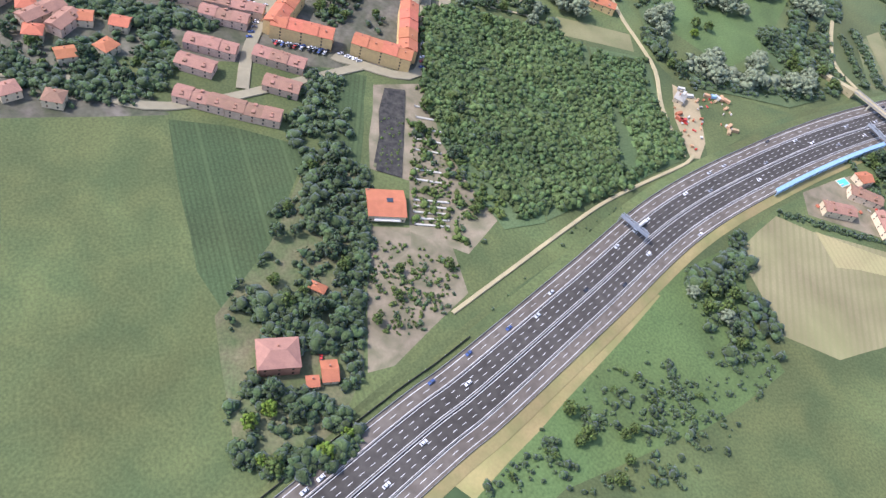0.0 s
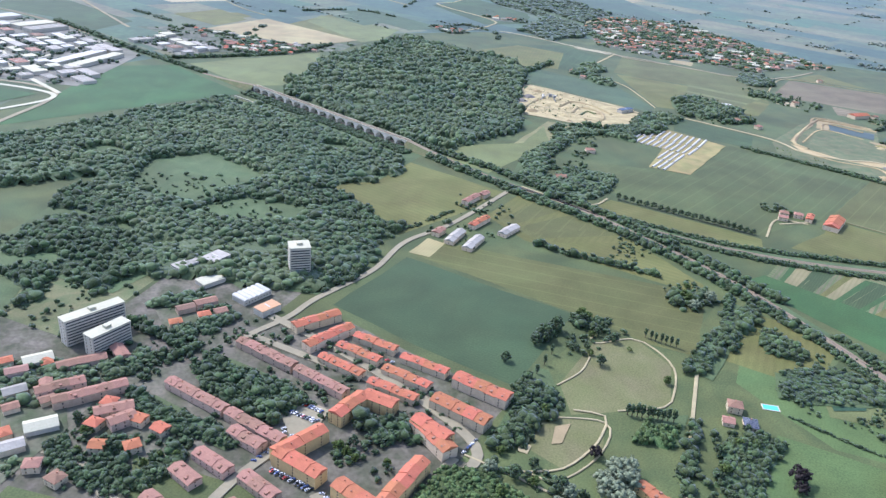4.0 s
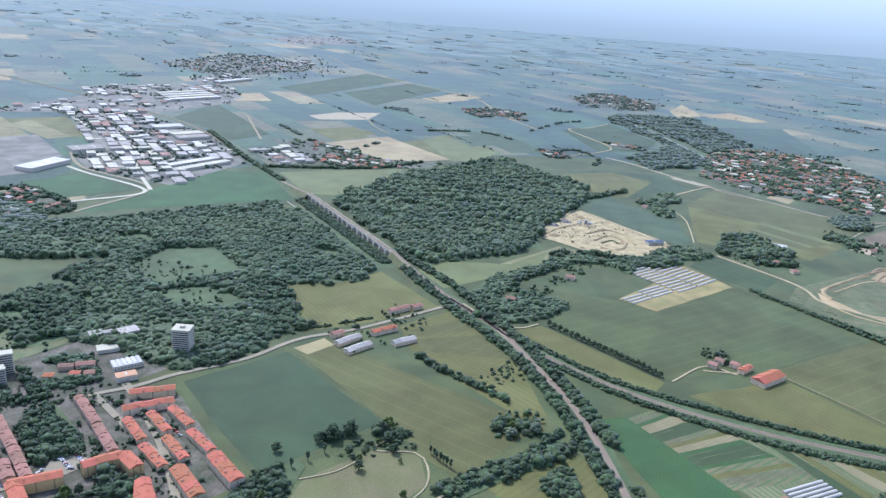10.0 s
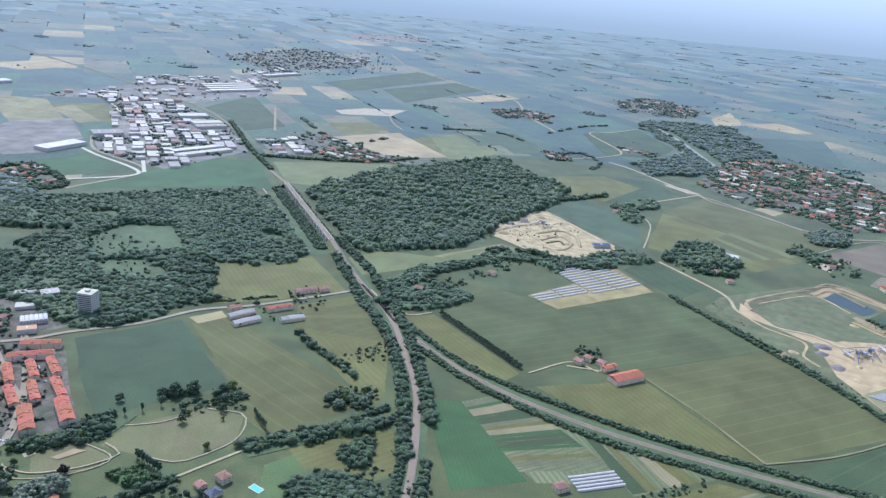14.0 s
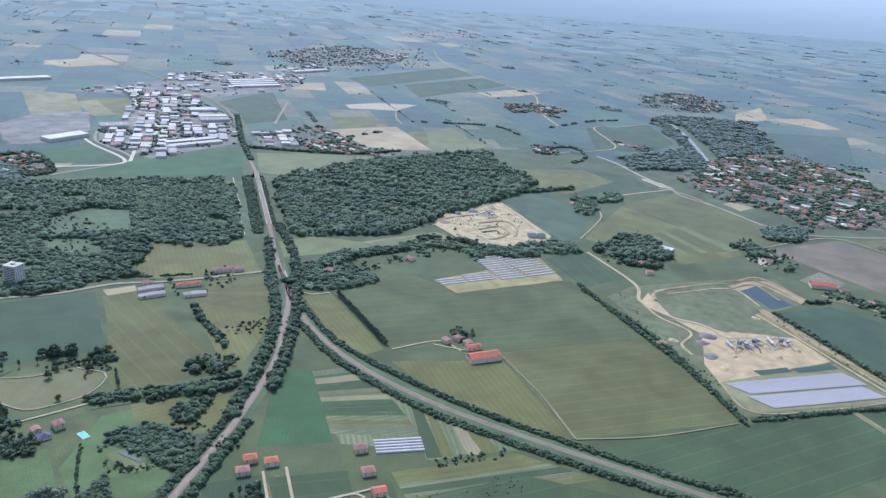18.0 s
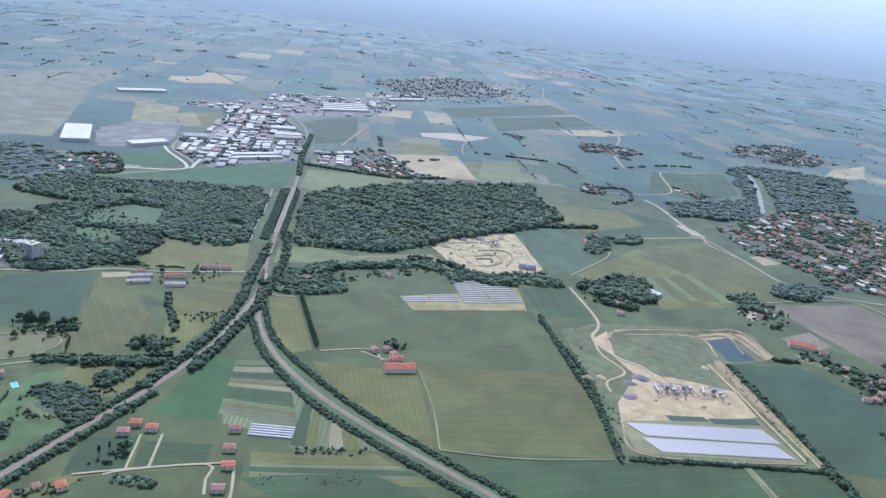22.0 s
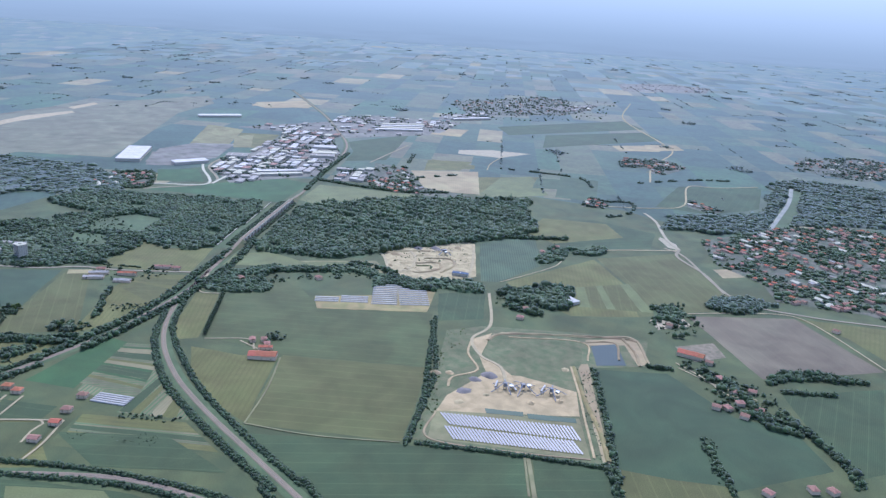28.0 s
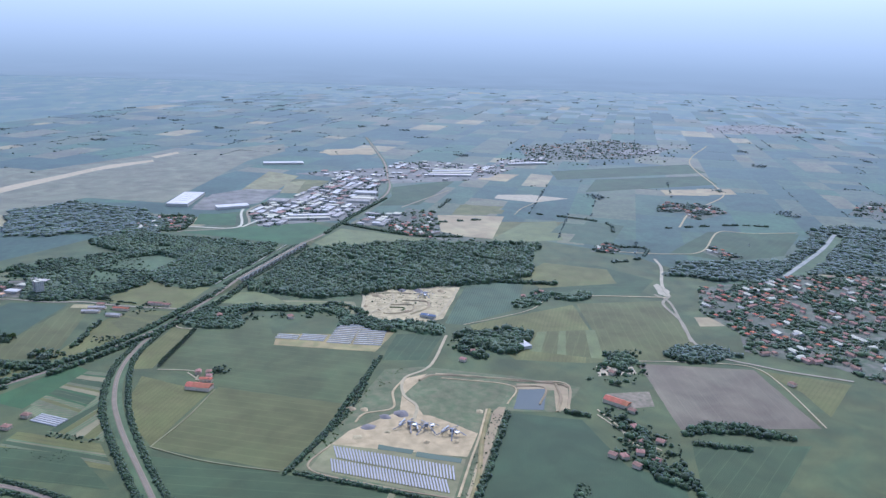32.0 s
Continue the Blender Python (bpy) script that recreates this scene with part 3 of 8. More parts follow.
def canopy(name, label, spots, material, kind="stuff", under=None):
    """Many crowns in one mesh. spots: x, y, width, height."""
    vs, fs, base = [], [], 0
    if under is not None and len(under[1]):
        vs, fs, base = [under[0]], [under[1]], len(under[0])
    for i, (x, y, w, h) in enumerate(spots):
        away = math.hypot(x - 150, y - 500)
        kinds = TINYCLUMPS if away > 1150 or material in (LEAFFAR, LEAFHAZE) else FARCLUMPS if away > 400 else CLUMPS
        v, f = kinds[i % len(kinds)]
        a = RNG.random() * math.tau
        c, s = math.cos(a), math.sin(a)
        p = np.empty_like(v)
        p[:, 0], p[:, 1], p[:, 2] = (v[:, 0] * c - v[:, 1] * s) * w + x, (v[:, 0] * s + v[:, 1] * c) * w + y, v[:, 2] * h - 0.25 * h
        vs.append(p)
        fs.append(f + base)
        base += len(v)
    if not vs:
        return None
    return tagged(new(name, tri_mesh(name, np.concatenate(vs), np.concatenate(fs), material)), label, "trees", kind=kind)


CLEARINGS = []


def clearing(*pts):
    CLEARINGS.append(list(pts))
    return field("clearing", "sunlit grassy clearing in the woods", LUSH, 20, *pts)


def off_line(x, y, a, b):
    """Distance of a spot from the line between a and b."""
    dx, dy = b[0] - a[0], b[1] - a[1]
    t = max(-0.4, min(1.4, ((x - a[0]) * dx + (y - a[1]) * dy) / (dx * dx + dy * dy)))
    return math.hypot(x - a[0] - t * dx, y - a[1] - t * dy)



def beside_viaduct(x, y):
    """Inside the open strip along the viaduct: wider on its south side."""
    south = (x - VIA[0][0]) * (VIA[1][1] - VIA[0][1]) - (y - VIA[0][1]) * (VIA[1][0] - VIA[0][0]) < 0
    return off_line(x, y, VIA[0], VIA[1]) < (60 if south else 17)


def woods(label, tall, gap, *pts, material=None):
    """A closed wood: crowns over a rolling leafy understorey that falls to the ground at the edges."""
    pts = list(pts)
    xs, ys = [p[0] for p in pts], [p[1] for p in pts]
    loose = "leafy" in label or "scrubby" in label
    gap = gap * (0.72 if loose else 0.8) if gap > 5 else gap
    limit = 0.16 if loose else 0.5
    near = math.hypot(pts[0][0] - 150, pts[0][1] - 600) < 430 

    def grown(x, y):
        wob = Vector((noise.noise(Vector((x, y, 5)) * 0.011), noise.noise(Vector((x, y, 8)) * 0.011), 0)) * 26
        if beside_viaduct(x, y) or any(inside(x, y, c) for c in CLEARINGS):
            return False
        return inside(x + wob.x, y + wob.y, pts) and noise.noise(Vector((x, y, 3)) * 0.012) < limit

    gx, gy = np.arange(min(xs), max(xs) + gap, gap), np.arange(min(ys), max(ys) + gap, gap)
    spots, low, faces, index = [], [], [], {}
    for i, x0 in enumerate(gx):
        for j, y0 in enumerate(gy):
            x, y = x0 + RNG.uniform(-0.6, 0.6) * gap, y0 + RNG.uniform(-0.6, 0.6) * gap
            ok = grown(x, y)
            index[i, j] = len(low)
            roll = 1.0 + 0.3 * noise.noise(Vector((x, y, 7)) * 0.022)
            low.append((x, y, tall * roll * RNG.uniform(0.46, 0.56) * (0.8 if near or loose else 1.0) if ok else -0.3))
            if ok and RNG.random() > 0.04:
                big = 1.35 if RNG.random() < 0.12 else 1.0
                spots.append((x, y, gap * RNG.uniform(1.2, 1.9) * big, tall * roll * RNG.uniform(0.78, 1.0) * big ** 0.6))
    for i in range(len(gx) - 1):
        for j in range(len(gy) - 1):
            q = index[i, j], index[i + 1, j], index[i + 1, j + 1], index[i, j + 1]
            if sum(low[k][2] > 0 for k in q) >= 2:
                faces += [(q[0], q[1], q[2]), (q[0], q[2], q[3])]
    field("woodland_floor", "shaded green undergrowth below a wood", WOODFLOOR, 0, *pts)
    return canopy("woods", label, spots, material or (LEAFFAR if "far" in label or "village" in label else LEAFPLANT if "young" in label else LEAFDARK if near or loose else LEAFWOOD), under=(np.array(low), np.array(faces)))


def hedge(label, width, tall, *pts):
    spots = []
    line = along(smooth_line(pts, 4))
    total = line[-1][2]
    gap = max(1.8, tall * (0.42 if "railway" in label else 0.5))
    for row in range(max(1, int(width / gap + 0.5))):
        s = 0.0
        while s < total:
            q, d = at_length(line, s)
            o = RNG.uniform(-0.5, 0.5) * width
            if RNG.random() > 0.04 and noise.noise(Vector((q.x, q.y, 1)) * 0.025) > (-0.85 if "hedge along" in label or "railway" in label else -0.12 if " far" in label else -0.55):
                h = tall * RNG.uniform(0.5, 1.25)
                spots.append((q.x - d.y * o, q.y + d.x * o, h * RNG.uniform(0.85, 1.35), h))
            s += gap * RNG.uniform(0.7, 1.3)
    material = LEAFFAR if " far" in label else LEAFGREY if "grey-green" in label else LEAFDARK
    return canopy("hedge" if "hedge" in label or "bush" in label else "tree_row", label, spots, material)


def make_tree(key, radius, tall, material, label, clumps=46, size=0.25):
    rng = np.random.default_rng(key)
    root = new("tree")
    g = Geo().tube((0, 0, 0), (0, 0, tall * 0.45), 0.035 * tall, 0.02 * tall, 7)
    for i in range(5):
        a = i * 1.26 + rng.random()
        g.tube((0, 0, tall * (0.25 + 0.04 * i)), (math.cos(a) * radius * 0.6, math.sin(a) * radius * 0.6, tall * (0.5 + 0.06 * i)), 0.014 * tall, 0.005 * tall, 5)
    part("trunk", g.mesh("trunk", BARK), root)
    v, f = lobes(rng, clumps, radius, tall, radius * size)
    # loose leaf sprays round the clumps
    k = clumps * 16
    pick = v[rng.integers(0, len(v), k)] + rng.normal(0, radius * 0.07, (k, 3))
    e1, e2 = rng.normal(0, radius * 0.07, (k, 3)), rng.normal(0, radius * 0.07, (k, 3))
    lv = np.stack([pick, pick + e1 * 1.1, pick + e2 * 1.1], 1).reshape(-1, 3)
    lf = np.arange(3 * k).reshape(-1, 3) + len(v)
    part("crown", tri_mesh("crown", np.concatenate([v, lv]), np.concatenate([f, lf]), material), root)
    return tagged(root, label, "tree", "trees")


# ---- buildings ----
def gable(L, W, z0, rise, over=0.5, hip=0.0, t=0.25):
    """A pitched roof with eaves and thickness over a box L by W."""
    x, y = L / 2 + over, W / 2 + over
    r = x - hip
    top = [(-x, -y, z0), (x, -y, z0), (x, y, z0), (-x, y, z0), (-r, 0, z0 + rise), (r, 0, z0 + rise)]
    low = [(a, b, c - t) for a, b, c in top[:4]]
    f = [(0, 1, 5, 4), (2, 3, 4, 5), (1, 2, 5), (3, 0, 4), (9, 8, 7, 6), (0, 6, 7, 1), (1, 7, 8, 2), (2, 8, 9, 3), (3, 9, 6, 0)]
    return Geo().add(top + low, f)


PANE = {}


def window_mesh(w, h, material=None):
    key = (round(w, 1), round(h, 1), material)
    if key not in PANE:
        PANE[key] = Geo().box(-w / 2, w / 2, -0.06, 0.05, 0, h).mesh("window", material or GLASS)
    return PANE[key]


def windows(root, L, W, floors, h, gap=3.2, sides=(0, 1, 2, 3), z=1.0):
    fh = h / floors
    for side in sides:
        run = L if side < 2 else W
        n = max(1, int(run / gap))
        for fl in range(floors):
            for i in range(n):
                s = (i + 0.5) * run / n - run / 2
                if side < 2:
                    m = pose(s, (-W / 2 if side == 0 else W / 2), z + fl * fh)
                else:
                    m = pose((-L / 2 if side == 2 else L / 2), s, z + fl * fh, 0, 0, 90)
                part("window", window_mesh(1.1, min(1.5, fh * 0.5), SHUTTER if (i * 7 + fl * 3 + side) % 5 == 0 else GLASS), root, m=m)


DORMER = mesh_from("dormer", [(-1.1, -1.3, 0), (1.1, -1.3, 0), (1.1, 1.3, 0), (-1.1, 1.3, 0), (-1.1, -1.3, 1.3), (1.1, -1.3, 1.3), (1.1, 1.6, 1.5), (-1.1, 1.6, 1.5)], [(0, 1, 5, 4), (1, 2, 6, 5), (3, 0, 4, 7), (4, 5, 6, 7)], SHUTTER, ROOFOLD, which=[0, 1, 1, 1])


def building(name, x, y, L, W, h, turn, roof, wall, label, floors=2, hip=0.0, chimneys=1, rise=None, wins=True, category="house", group="", gap=3.2, dormers=0):
    root = new(name)
    root.matrix_basis = pose(x, y, 0.1, 0, 0, turn)
    rise = W * 0.2 if rise is None else rise
    g = Geo().box(-L / 2, L / 2, -W / 2, W / 2, -0.3, h)
    if not hip:
        for s in (-1, 1):
            g.add([(s * L / 2, -W / 2, h), (s * L / 2, W / 2, h), (s * L / 2, 0, h + rise - 0.1)], [(0, 1, 2) if s > 0 else (2, 1, 0)])
    part("wall", g.mesh("wall", wall), root)
    units = max(1, int(L / 11)) if L > 30 and not hip else 1
    r = None
    for i in range(units):
        u = L / units
        lift = (0.0, 0.45, 0.15, 0.6)[(i + int(abs(x))) % 4] if units > 1 else 0.0
        piece = part("roof", gable(u, W, h + 0.1, rise, over=0.5 if units == 1 else 0.25, hip=hip).mesh("roof", roof), root, m=pose((i + 0.5) * u - L / 2, 0.3 * (i % 2), lift))
        r = r or piece
    r = root if units > 1 else r
    for i in range(chimneys):
        cx = (i + 0.5) * L / chimneys - L / 2
        part("chimney", Geo().box(-0.4, 0.4, -0.4, 0.4, 0, 1.6).box(-0.5, 0.5, -0.5, 0.5, 1.6, 1.75).mesh("chimney", BRICKWALL), r, m=pose(cx, W * 0.16 * (-1) ** i, h + rise * 0.55))
    if dormers:
        for i in range(dormers):
            cx = (i + 0.5) * L / dormers - L / 2
            for sgn in ((-1, 1) if i % 2 else (1,)):
                part("dormer", DORMER, r, m=pose(cx, sgn * W * 0.27, h + rise * 0.3, 0, 0, 0 if sgn < 0 else 180))
    if wins:
        windows(root, L, W, floors, h, gap)
    return tagged(root, label, category, group)


def terrace(x, y, L, turn, W, h, roof, wall, floors, label):
    far = math.hypot(x - 250, y - 500) > 900
    return building("farm_shed" if "shed" in label or "barn" in label else "terraced_house" if "terrace" in label or "row" in label else "apartment_house" if "apart" in label or "block" in label else "house", x, y, L, W, h, turn, roof, wall, label, floors, chimneys=0 if floors == 1 else max(1, int(L / 9)), wins=not far, gap=13.0 if L > 40 else 6.5, dormers=int(L / 10) if not far and floors in (2, 3) else 0)


def house(x, y, turn, L, W, h, roof, wall, label):
    return building("house", x, y, L, W, h, turn, roof, wall, label, 2 if h > 4 else 1, hip=min(L, W) * 0.42 if (x + y) % 3 else 0.0, gap=5.6, wins=math.hypot(x - 250, y - 500) < 900)


def hall(x, y, turn, label):
    root = building("hall", x, y, 23, 21, 5.5, turn, ROOFRED, CREAM, label, 1, hip=0, chimneys=0, rise=2.2, category="hall")
    part("roof_light", Geo().box(-2, 2, -1.6, 1.6, 0, 0.7).mesh("roof_light", GLASS), root, "dark square roof light", m=pose(2, 0.5, 7.25))
    part("awning", Geo().box(-8, 8, -0.2, 2.2, 0, 0.2).mesh("awning", WHITEROOF), root, "white awning over the entrance", m=pose(0, -12.6, 3.4))
    return root


def shed(x, y, L, turn, W, h, roof, label):
    root = new("shed")
    root.matrix_basis = pose(x, y, 0.1, 0, 0, turn)
    part("wall", Geo().box(-L / 2, L / 2, -W / 2, W / 2, -0.3, h).mesh("wall", WHITEWALL), root)
    part("roof", Geo().box(-L / 2 - 0.3, L / 2 + 0.3, -W / 2 - 0.3, W / 2 + 0.3, h, h + 0.5).mesh("roof", roof), root)
    for i in range(max(1, int(L / 40))):
        part("roof_light", Geo().box(-1, 1, -W * 0.3, W * 0.3, 0, 0.4).mesh("roof_light", FLEECE), root, m=pose((i + 0.5) * L / max(1, int(L / 40)) - L / 2, 0, h + 0.5))
    if "industrial" not in label:
        part("door", Geo().box(-2, 2, -0.15, 0.1, 0, 4).mesh("door", ROOFGREY), root, m=pose(0, -W / 2, 0))
    return tagged(root, label, "shed", "sheds")


def vaulted_hall(x, y, L, turn, W, h, label):
    root = new("vaulted_hall")
    root.matrix_basis = pose(x, y, 0.1, 0, 0, turn)
    part("wall", Geo().box(-L / 2, L / 2, -W / 2, W / 2, -0.3, h).mesh("wall", WHITEWALL), root)
    n, k = 6, 6
    r = L / n / 2
    prof = [(-r * math.cos(math.pi * i / k), 0.55 * r * math.sin(math.pi * i / k)) for i in range(k + 1)]
    v = [(p, y0, z) for y0 in (-W / 2 - 0.4, W / 2 + 0.4) for p, z in prof]
    f = [(i + 1, i, k + 1 + i, k + 2 + i) for i in range(k)] + [tuple(range(k + 1)), tuple(range(k + 1, 2 * k + 2))[::-1], (0, k, 2 * k + 1, k + 1)]
    me = mesh_from("roof_vault", v, f, WHITEROOF)
    for i in range(n):
        part("roof_vault", me, root, m=pose(-L / 2 + (2 * i + 1) * r, 0, h + 0.01))
    windows(root, L, W, 1, h, 4.0, sides=(0, 1), z=2.0)
    return tagged(root, label, "sports hall")


def slab(x, y, L, turn, W, h, label):
    root = new("apartment_block")
    root.matrix_basis = pose(x, y, 0.1, 0, 0, turn)
    part("wall", Geo().box(-L / 2, L / 2, -W / 2, W / 2, -0.3, h).mesh("wall", WHITEWALL), root)
    part("roof", Geo().box(-L / 2 - 0.4, L / 2 + 0.4, -W / 2 - 0.4, W / 2 + 0.4, h, h + 0.8).box(-3, 3, -2.5, 2.5, h + 0.8, h + 3.4).mesh("roof", CONCRETE), root)
    n = int(h / 3.1)
    for fl in range(n):
        for s in (-1, 1):
            part("balcony", Geo().box(-L / 2 + 1, L / 2 - 1, -0.7, 0.7, 0, 0.2).box(-L / 2 + 1, L / 2 - 1, 0.6 * s - 0.06, 0.6 * s + 0.06, 0.2, 1.1).mesh("balcony", WHITEWALL), root, m=pose(0, s * (W / 2 + 0.7), 0.6 + fl * 3.05))
    for fl in range(n):
        for s in (-1, 1):
            part("window_band", Geo().box(-L / 2 + 1.2, L / 2 - 1.2, -0.05, 0.05, 0, 1.35).mesh("window_band", GLASS), root, m=pose(0, s * W / 2, 1.7 + fl * 3.05))
    windows(root, L, W, n, h, 5.0, sides=(2, 3))
    return tagged(root, label, "apartment building")


HOUSE_KINDS = ((12, 10, 5, 0, ROOFOLD, CREAM), (18, 10, 6, 0, ROOFBROWN, ROSE), (12, 10, 5, 4, ROOFRED, CREAM), (22, 11, 6, 0, ROOFOLD, ROSE), (18, 12, 6, 0, ROOFGREY, CREAM), (14, 11, 5, 4, ROOFBROWN, CREAM), (24, 15, 5, 0, CONCRETE, WHITEWALL))


def street_spots(pts, turn, deep, wide, loose):
    """Places in rows along streets that run at an angle, inside a patch."""
    c, q = math.cos(radians(turn)), math.sin(radians(turn))
    us, vs = [p[0] * c + p[1] * q for p in pts], [p[1] * c - p[0] * q for p in pts]
    v, row = min(vs), 0
    while v < max(vs):
        u = min(us) + RNG.uniform(0, wide)
        while u < max(us):
            x, y = u * c - v * q, u * q + v * c
            if inside(x, y, pts):
                yield x + RNG.uniform(-1, 1) * loose, y + RNG.uniform(-1, 1) * loose, row
            u += wide * RNG.uniform(0.8, 1.4)
        v += deep * (0.8 if row % 2 else 1.25)
        row += 1


def village(n, label, *pts):
    """Houses in rows along lanes, with gardens and trees between them."""
    pts = list(pts)
    field("village_ground", "gardens and lanes between village houses", VILLAGEG, 20, *pts)
    far = "far" in label
    turn0 = 24 if "town house" not in label else 62
    spots = list(street_spots(pts, turn0, 26, 21, 3.0))
    RNG.shuffle(spots)
    put, first = [], {}
    joined = [Geo() for _ in HOUSE_KINDS]
    for x, y, row in spots:
        if len(put) >= n:
            break
        x, y = float(x), float(y)
        put.append((x, y))
        k = int(RNG.choice([0, 0, 1, 2, 2, 2, 3, 3, 4, 5, 0, 2, 6, 6, 2]))
        turn = turn0 + (90 if RNG.random() < 0.25 else 0) + RNG.uniform(-7, 7)
        L, W, h, hip, r, w = HOUSE_KINDS[k]
        if far or y > 2740:
            m = pose(x, y, 0.1, 0, 0, turn)
            roof = gable(L, W, h, W * 0.2, hip=hip)
            joined[k].box(-L / 2, L / 2, -W / 2, W / 2, -0.3, h, m)
            joined[k].add([m @ Vector(p) for p in roof.v], roof.f)
        elif k in first:
            copy_thing(first[k], pose(x, y, 0.1, 0, 0, turn))
        else:
            first[k] = building("house", x, y, L, W, h, turn, r, w, label, hip=hip, chimneys=0, wins=False, group="village houses")
    for (L, W, h, hip, r, w), g in zip(HOUSE_KINDS, joined):
        if g.v:
            me = mesh_from("far_houses", g.v, g.f, w, r, which=[0 if i % 15 < 6 else 1 for i in range(len(g.f))])
            tagged(new("far_houses", me), "hazy row of far houses with tile roofs", "houses", kind="stuff")
    xs, ys = [p[0] for p in pts], [p[1] for p in pts]
    trees = []
    for i in range(n * (44 if far else 30)):
        x, y = RNG.uniform(min(xs), max(xs)), RNG.uniform(min(ys), max(ys))
        if inside(x, y, pts) and noise.noise(Vector((x, y, 4)) * 0.014) > -0.16 and all((x - a) ** 2 + (y - b) ** 2 > 10 ** 2 for a, b in put):
            trees.append((x, y, RNG.uniform(6, 14), RNG.uniform(4, 10)))
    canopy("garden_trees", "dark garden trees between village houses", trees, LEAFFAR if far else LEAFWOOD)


BIGHALLS = [(-1545, 1375, 55), (-1605, 1425, 55), (-1740, 1395, 55), (-1520, 1052, 65), (-1205, 1245, 70), (-2320, 1780, 100), (-2400, 1780, 100), (-2480, 1780, 100), (-1390, 885, 60)]


def estate(n, label, *pts):
    """Industrial halls in rows along estate streets, with yards and a few trees."""
    pts = list(pts)
    field("estate_ground", "paved ground between industrial sheds", ESTATE, 10, *pts)
    spots = list(street_spots(pts, 168, 37, 54, 4.0))
    RNG.shuffle(spots)
    put = 0
    for x, y, row in spots:
        if put >= n or any(math.hypot(x - a, y - b) < r + 22 for a, b, r in BIGHALLS):
            continue
        put += 1
        across = RNG.random() < 0.3
        L, W = (RNG.uniform(22, 34), RNG.uniform(18, 30)) if across else (RNG.uniform(30, 62), RNG.uniform(18, 30))
        roof = (WHITEROOF, ROOFGREY, WHITEROOF, ROOFGREY, CONCRETE, ROOFGREY, ROOFBROWN, CONCRETE)[int(RNG.integers(0, 8))]
        shed(float(x), float(y), L, 168 + (90 if across else 0), W, RNG.uniform(6, 9), roof, label)
    xs, ys = [p[0] for p in pts], [p[1] for p in pts]
    trees = []
    for i in range(n * 26):
        x, y = RNG.uniform(min(xs), max(xs)), RNG.uniform(min(ys), max(ys))
        if inside(x, y, pts) and noise.noise(Vector((x, y, 6)) * 0.011) > 0.0:
            trees.append((x, y, RNG.uniform(6, 11), RNG.uniform(5, 9)))
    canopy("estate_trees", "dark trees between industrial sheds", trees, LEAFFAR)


# ---- motorway ----
MOTORWAY = smooth_line([(-330, -255), (-203, -125), (-62, 18), (79, 162), (119, 200), (192, 275), (266, 351), (348, 414), (449, 479), (572, 543), (686, 590), (820, 632), (960, 655)], 8)
for name, o0, o1, material, label in (("road_tangential", -23, -13.0, ASPHBROWN, "worn brown asphalt of the outer carriageway"), ("road_motorway", -13.0, 13.0, ASPHDARK, "dark asphalt of the motorway"), ("road_tangential", 13.0, 22.4, ASPHBROWN, "worn brown asphalt of the outer carriageway")):
    v, f = strip(MOTORWAY, o0, o1, 1.5)
    tagged(new(name, mesh_from(name, v, f, material)), label, "road", kind="structure")
for side in (-1, 1):
    g = Geo().add(*(strip(MOTORWAY, 22.4, 29, 1.5, 0.3) if side > 0 else strip(MOTORWAY, -30, -23, 0.3, 1.5)))
    tagged(new("verge", g.mesh("verge", TANBANK if side > 0 else MEADOW)), "grassy bank of the motorway", "verge", kind="structure")
ROWS_M = along(MOTORWAY)
TOTAL = ROWS_M[-1][2]
for o in (-20.3, -13.8, -12.1, -1.3, 1.3, 12.1, 13.8, 20.3):
    v, f = strip(MOTORWAY, o - 0.17, o + 0.17, 1.512)
    tagged(new("lane_line", mesh_from("lane_line", v, f, PAINT)), "solid white edge line on the motorway", "road marking", kind="structure")
for o, gap, dash in ((-17.0, 11.5, 4.3), (17.0, 11.5, 4.3), (-8.5, 7.4, 3), (-4.9, 7.4, 3), (4.9, 7.4, 3), (8.5, 7.4, 3)):
    g = Geo()
    s = 4.0
    while s < TOTAL - 6:
        (a, d), (b, _) = at_length(ROWS_M, s), at_length(ROWS_M, s + dash)
        nrm = Vector((d.y, -d.x, 0))
        z = Vector((0, 0, 1.512))
        g.add([a + nrm * (o - 0.15) + z, b + nrm * (o - 0.15) + z, b + nrm * (o + 0.15) + z, a + nrm * (o + 0.15) + z], [(3, 2, 1, 0)])
        s += gap
    tagged(new("lane_dashes", g.mesh("lane_dashes", PAINT)), "dashed white lane line on the motorway", "road marking", kind="stuff")
for o, w, h, m, label in ((0, 0.6, 0.9, RAILGREY, "pale concrete median barrier"), (-13.0, 0.22, 0.8, RAILGREY, "steel guard rail between carriageways"), (13.0, 0.22, 0.8, RAILGREY, "steel guard rail between carriageways"), (22.1, 0.2, 0.8, RAILGREY, "steel guard rail at the road edge"), (-22.7, 0.2, 0.8, RAILGREY, "steel guard rail at the road edge")):
    tagged(new("guard_rail", wall_strip(MOTORWAY, o, w, 1.5, 1.5 + h).mesh("guard_rail", m)), label, "guard rail", kind="structure")


def near_line(x, y):
    return min(range(len(ROWS_M)), key=lambda i: (ROWS_M[i][0].x - x) ** 2 + (ROWS_M[i][0].y - y) ** 2)


